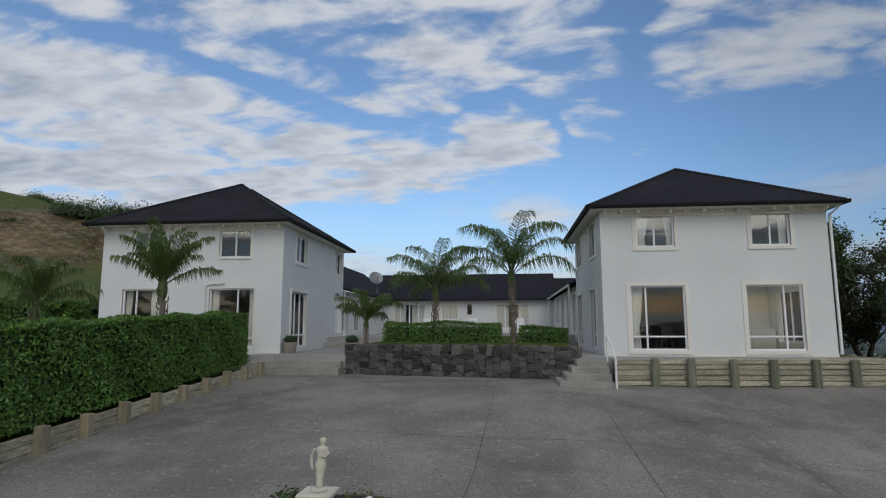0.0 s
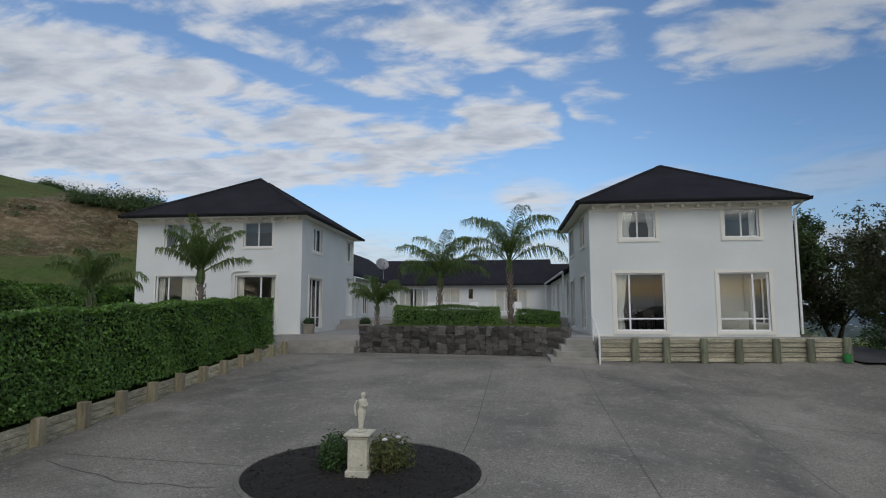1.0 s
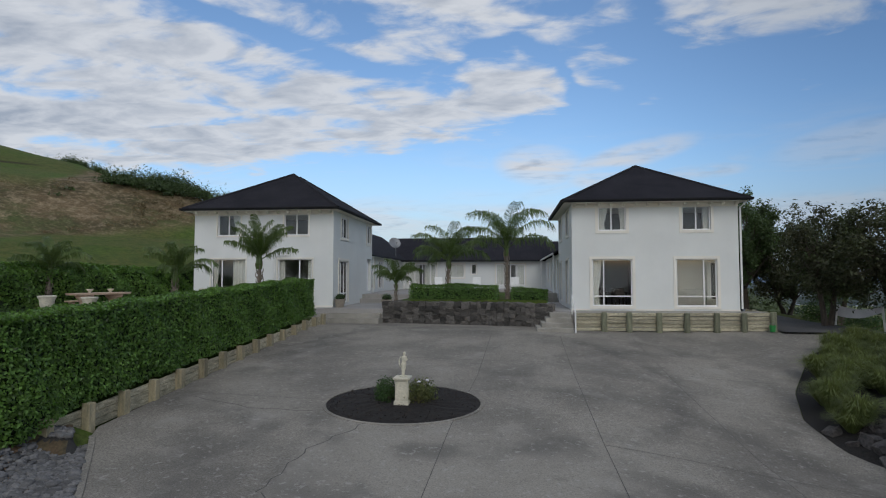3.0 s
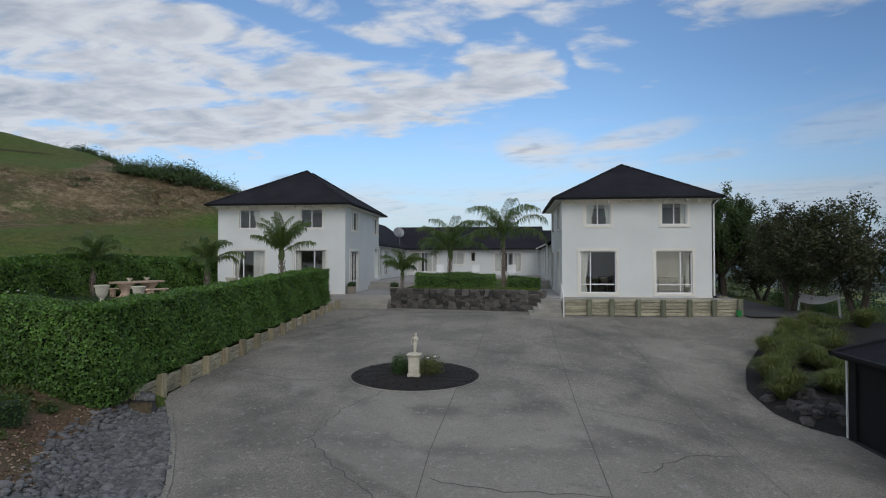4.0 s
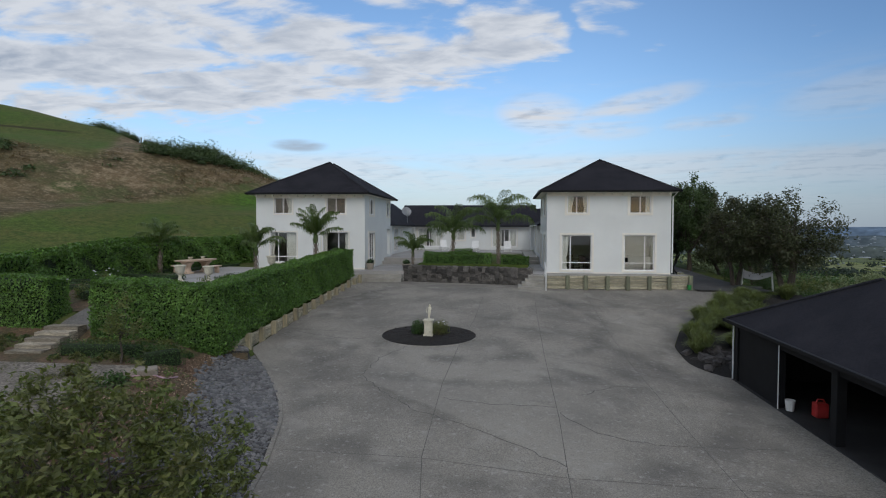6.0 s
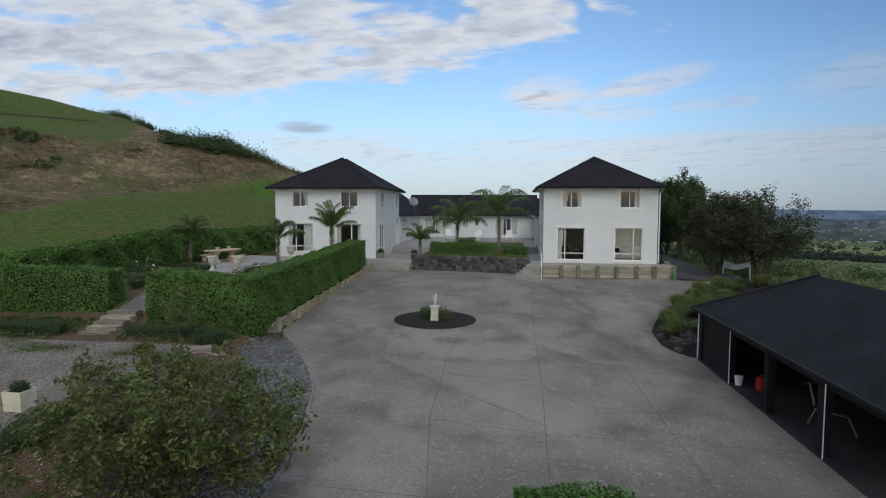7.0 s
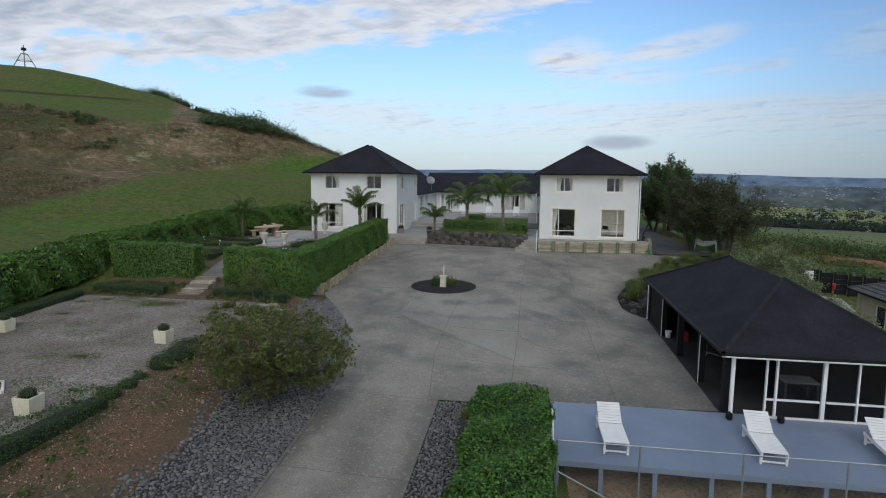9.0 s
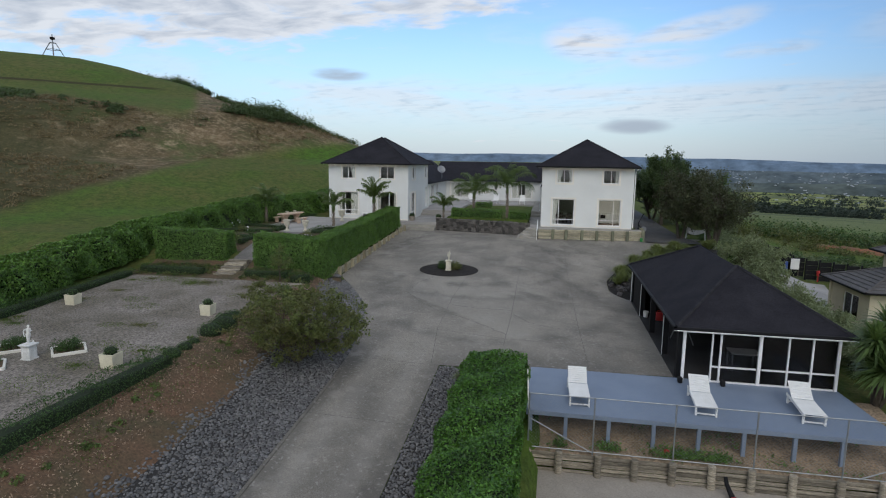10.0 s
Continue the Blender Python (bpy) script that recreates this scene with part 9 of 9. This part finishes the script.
# concrete box with a garden hose on the bank
tb = base("concrete_box", (-8.1, -2.55, float(land_z(-8.1, -2.55))), "low grey concrete box lid on the bank", "concrete box")
bm = bmesh.new()
zb_ = float(land_z(-8.1, -2.55))
box(bm, -0.42, 0.42, -0.26, 0.26, 0.0, 0.22, Matrix.Translation((-8.1, -2.55, zb_ - 0.04)) @ Matrix.Rotation(0.55, 4, "Z"), 0.02)
part("body", bm, POT, tb)
bm = bmesh.new()
hose = []
for i in range(26):
    k = i / 25
    x, y = -7.35 + 0.25 * math.sin(4.2 * k) - 0.9 * k, -2.0 - 1.3 * k - 0.2 * math.sin(7 * k)
    hose.append((x, y, float(land_z(x, y)) + 0.06))
tube(bm, hose, 0.022, sides=6)
thing("garden_hose", bm, material("pink_hose", (0.50, 0.32, 0.38), None, 0.5, 3, 30, 0.1, 0.0), "pale pink garden hose lying on the bank", "hose", smooth=True)
# weeds and dry stalks on the bank under the deck
rng_w = np.random.default_rng(17)
n = 4200
px, py = rng_w.uniform(5.0, 18.0, n), -13.15 + 3.2 * rng_w.random(n)
px[:1500] = np.concatenate([rng_w.normal(c, w, k) for c, w, k in ((7.35, 0.22, 250), (9.55, 0.45, 750), (10.6, 0.25, 350), (5.8, 0.15, 150))])
py[:1500] = -12.95 + np.abs(rng_w.normal(0, 0.22, 1500))
keep = np.array([i < 1500 or noise.noise((a * 0.6, b * 1.1, 2.0)) > 0.16 for i, (a, b) in enumerate(zip(px, py))])
p = np.stack([px, py, -1.70 - 0.19 * np.clip(-9 - py, 0, 4.3) + 0.05 + 0.12 * rng_w.random(n)], 1)[keep]
v, f = leaves(p, np.tile([0, -0.3, 0.6], (len(p), 1)), 0.12, 0.05, rng_w, 0.8)
tagged(new("weeds", fast_mesh("weeds", v, f, HEDGE_LEAF)), "green weeds on the soil bank under the deck", "weeds", kind="stuff")
# grit and bark chips on the bank
n = 9000
py = rng_w.uniform(-24, 1.5, n)
px = np.array([rng_w.uniform(min(-8.2, float(curb_x(b)) - 0.8), min(-5.9, float(curb_x(b)) - 0.6)) for b in py])
p = np.stack([px, py, land_z(px, py) + 0.05], 1)
v, f = leaves(p, np.tile([0, 0, 1.0], (n, 1)), 0.09, 0.04, rng_w, 0.5)
tagged(new("bark_chips", fast_mesh("bark_chips", v, f, material("bark_chip", (0.34, 0.25, 0.17), (0.18, 0.12, 0.08), 0.95, 3, 20, 0.3, 0.1, island=0.5))), "loose bark chips and dry leaves on the bank", "bark chips", kind="stuff")
n = 2600
py = rng_w.uniform(-24, -0.5, n)
px = np.array([rng_w.uniform(-8.2, -6.2) for b in py])
keep = np.array([noise.noise((a * 0.7, b * 0.5, 7.0)) > 0.12 for a, b in zip(px, py)])
p = np.stack([px, py, land_z(px, py) + 0.07], 1)[keep]
v, f = leaves(p, np.tile([0, 0, 0.6], (len(p), 1)), 0.09, 0.03, rng_w, 0.8)
tagged(new("weeds", fast_mesh("weeds", v, f, GRASS_BLADE)), "patches of grass on the soil bank", "weeds", kind="stuff")
# dry plants and low growth in front of the hedge and along the bank
low_plants = [(rg.uniform(-18.4, -8.3), rg.uniform(-1.5, 0.8), rg.uniform(0.10, 0.26)) for _ in range(260)]
low_plants = [q for q in low_plants if abs(q[0] + 13.0) > 1.0]
scatter("ground_plants", low_plants[:150], 1, SHRUB_LEAF, "dry reddish-brown ground plants before the hedge", "ground plants", 81, 70, 0.09, 0.8)
scatter("ground_plants", low_plants[150:], 1, BOX_LEAF, "low green ground plants before the hedge", "ground plants", 82, 70, 0.08, 0.8)
bank_plants = [(rg.uniform(-8.6, -6.4), rg.uniform(-22, -1.0), rg.uniform(0.08, 0.2)) for _ in range(150)]
scatter("ground_plants", [q for q in bank_plants if noise.noise((q[0], q[1] * 0.4, 3)) > 0], 1, GRASS_BLADE, "tufts of grass on the soil bank", "grass", 83, 60, 0.09, 0.7)
# dark shrubs under and beyond the trees by the lane
for i, (x, y, rr_) in enumerate(((17.4, 23.4, 1.2), (19.6, 18.2, 1.1), (21.0, 17.6, 1.0), (20.4, 16.4, 0.9), (18.9, 16.6, 0.8), (18.6, 22.0, 1.1))):
    bush("bush", (x, y, float(land_z(x, y)) - 0.05), rr_, "dark rounded shrub under the lane trees", 2200, (0.09, 0.045), BOX_LEAF, 760 + i, 0.95, "lane shrubs", "shrub", 9)
# scrub between the dark fence and the clay bank
scatter("scrub", belt((24, 34), (52, 36), 90, (0.5, 1.2), 3.0), 1, BOX_LEAF, "green scrub above the dark fence", "scrub", 91, 150, 0.2, 0.8)
scatter("scrub", belt((34, 44), (50, 42), 40, (0.5, 1.1), 1.2), 1, SHRUB_LEAF, "olive scrub before the clay bank", "scrub", 92, 150, 0.2, 0.9)
# moss and weeds that creep into the gravel
for i in range(34):
    rr_ = rg.uniform(0.25, 0.8)
    x, y = (rg.uniform(-17.8, -9.0), rg.uniform(-27, -2.2)) if i % 3 else (-17.7 + rg.uniform(0, 1.2), rg.uniform(-24, -2.5))
    rng_g = np.random.default_rng(400 + i)
    n = int(900 * rr_)
    a, k = rng_g.uniform(0, 6.28, n), np.abs(rng_g.normal(0, 0.5, n)) * rr_
    px, py = x + k * np.cos(a) * 1.7, y + k * np.sin(a)
    p = np.stack([px, py, land_z(px, py) + 0.05], 1)
    v, f = leaves(p, np.tile([0, 0, 0.8], (n, 1)), 0.05, 0.03, rng_g, 0.8)
    tagged(new("weeds", fast_mesh("weeds", v, f, GRASS_BLADE if i % 2 else SHRUB_LEAF)), "low weeds and moss creeping over the gravel", "weeds", kind="stuff")
# power tool left in the lower yard
pw = base("garden_blower", (14.2, -14.2, -3.03), "black and red garden blower lying in the yard", "garden tool")
bm = bmesh.new()
lathe(bm, [(0.05, -0.30), (0.11, -0.22), (0.14, 0.0), (0.11, 0.2), (0.05, 0.26)], (0, 0, 0), 12, Matrix.Translation((14.2, -14.2, -2.88)) @ Matrix.Rotation(radians(80), 4, "X"))
part("body", bm, BLACK, pw)
bm = bmesh.new()
tube(bm, [(14.2, -14.4, -2.86), (14.25, -14.75, -2.93), (14.35, -15.1, -2.98)], 0.05, 0.06, 8)
part("nozzle", bm, BLACK, pw)
bm = bmesh.new()
box(bm, 14.12, 14.28, -14.3, -14.08, -2.76, -2.68, bevel=0.02)
part("cap", bm, RED_PLASTIC, pw, "red plastic cover")
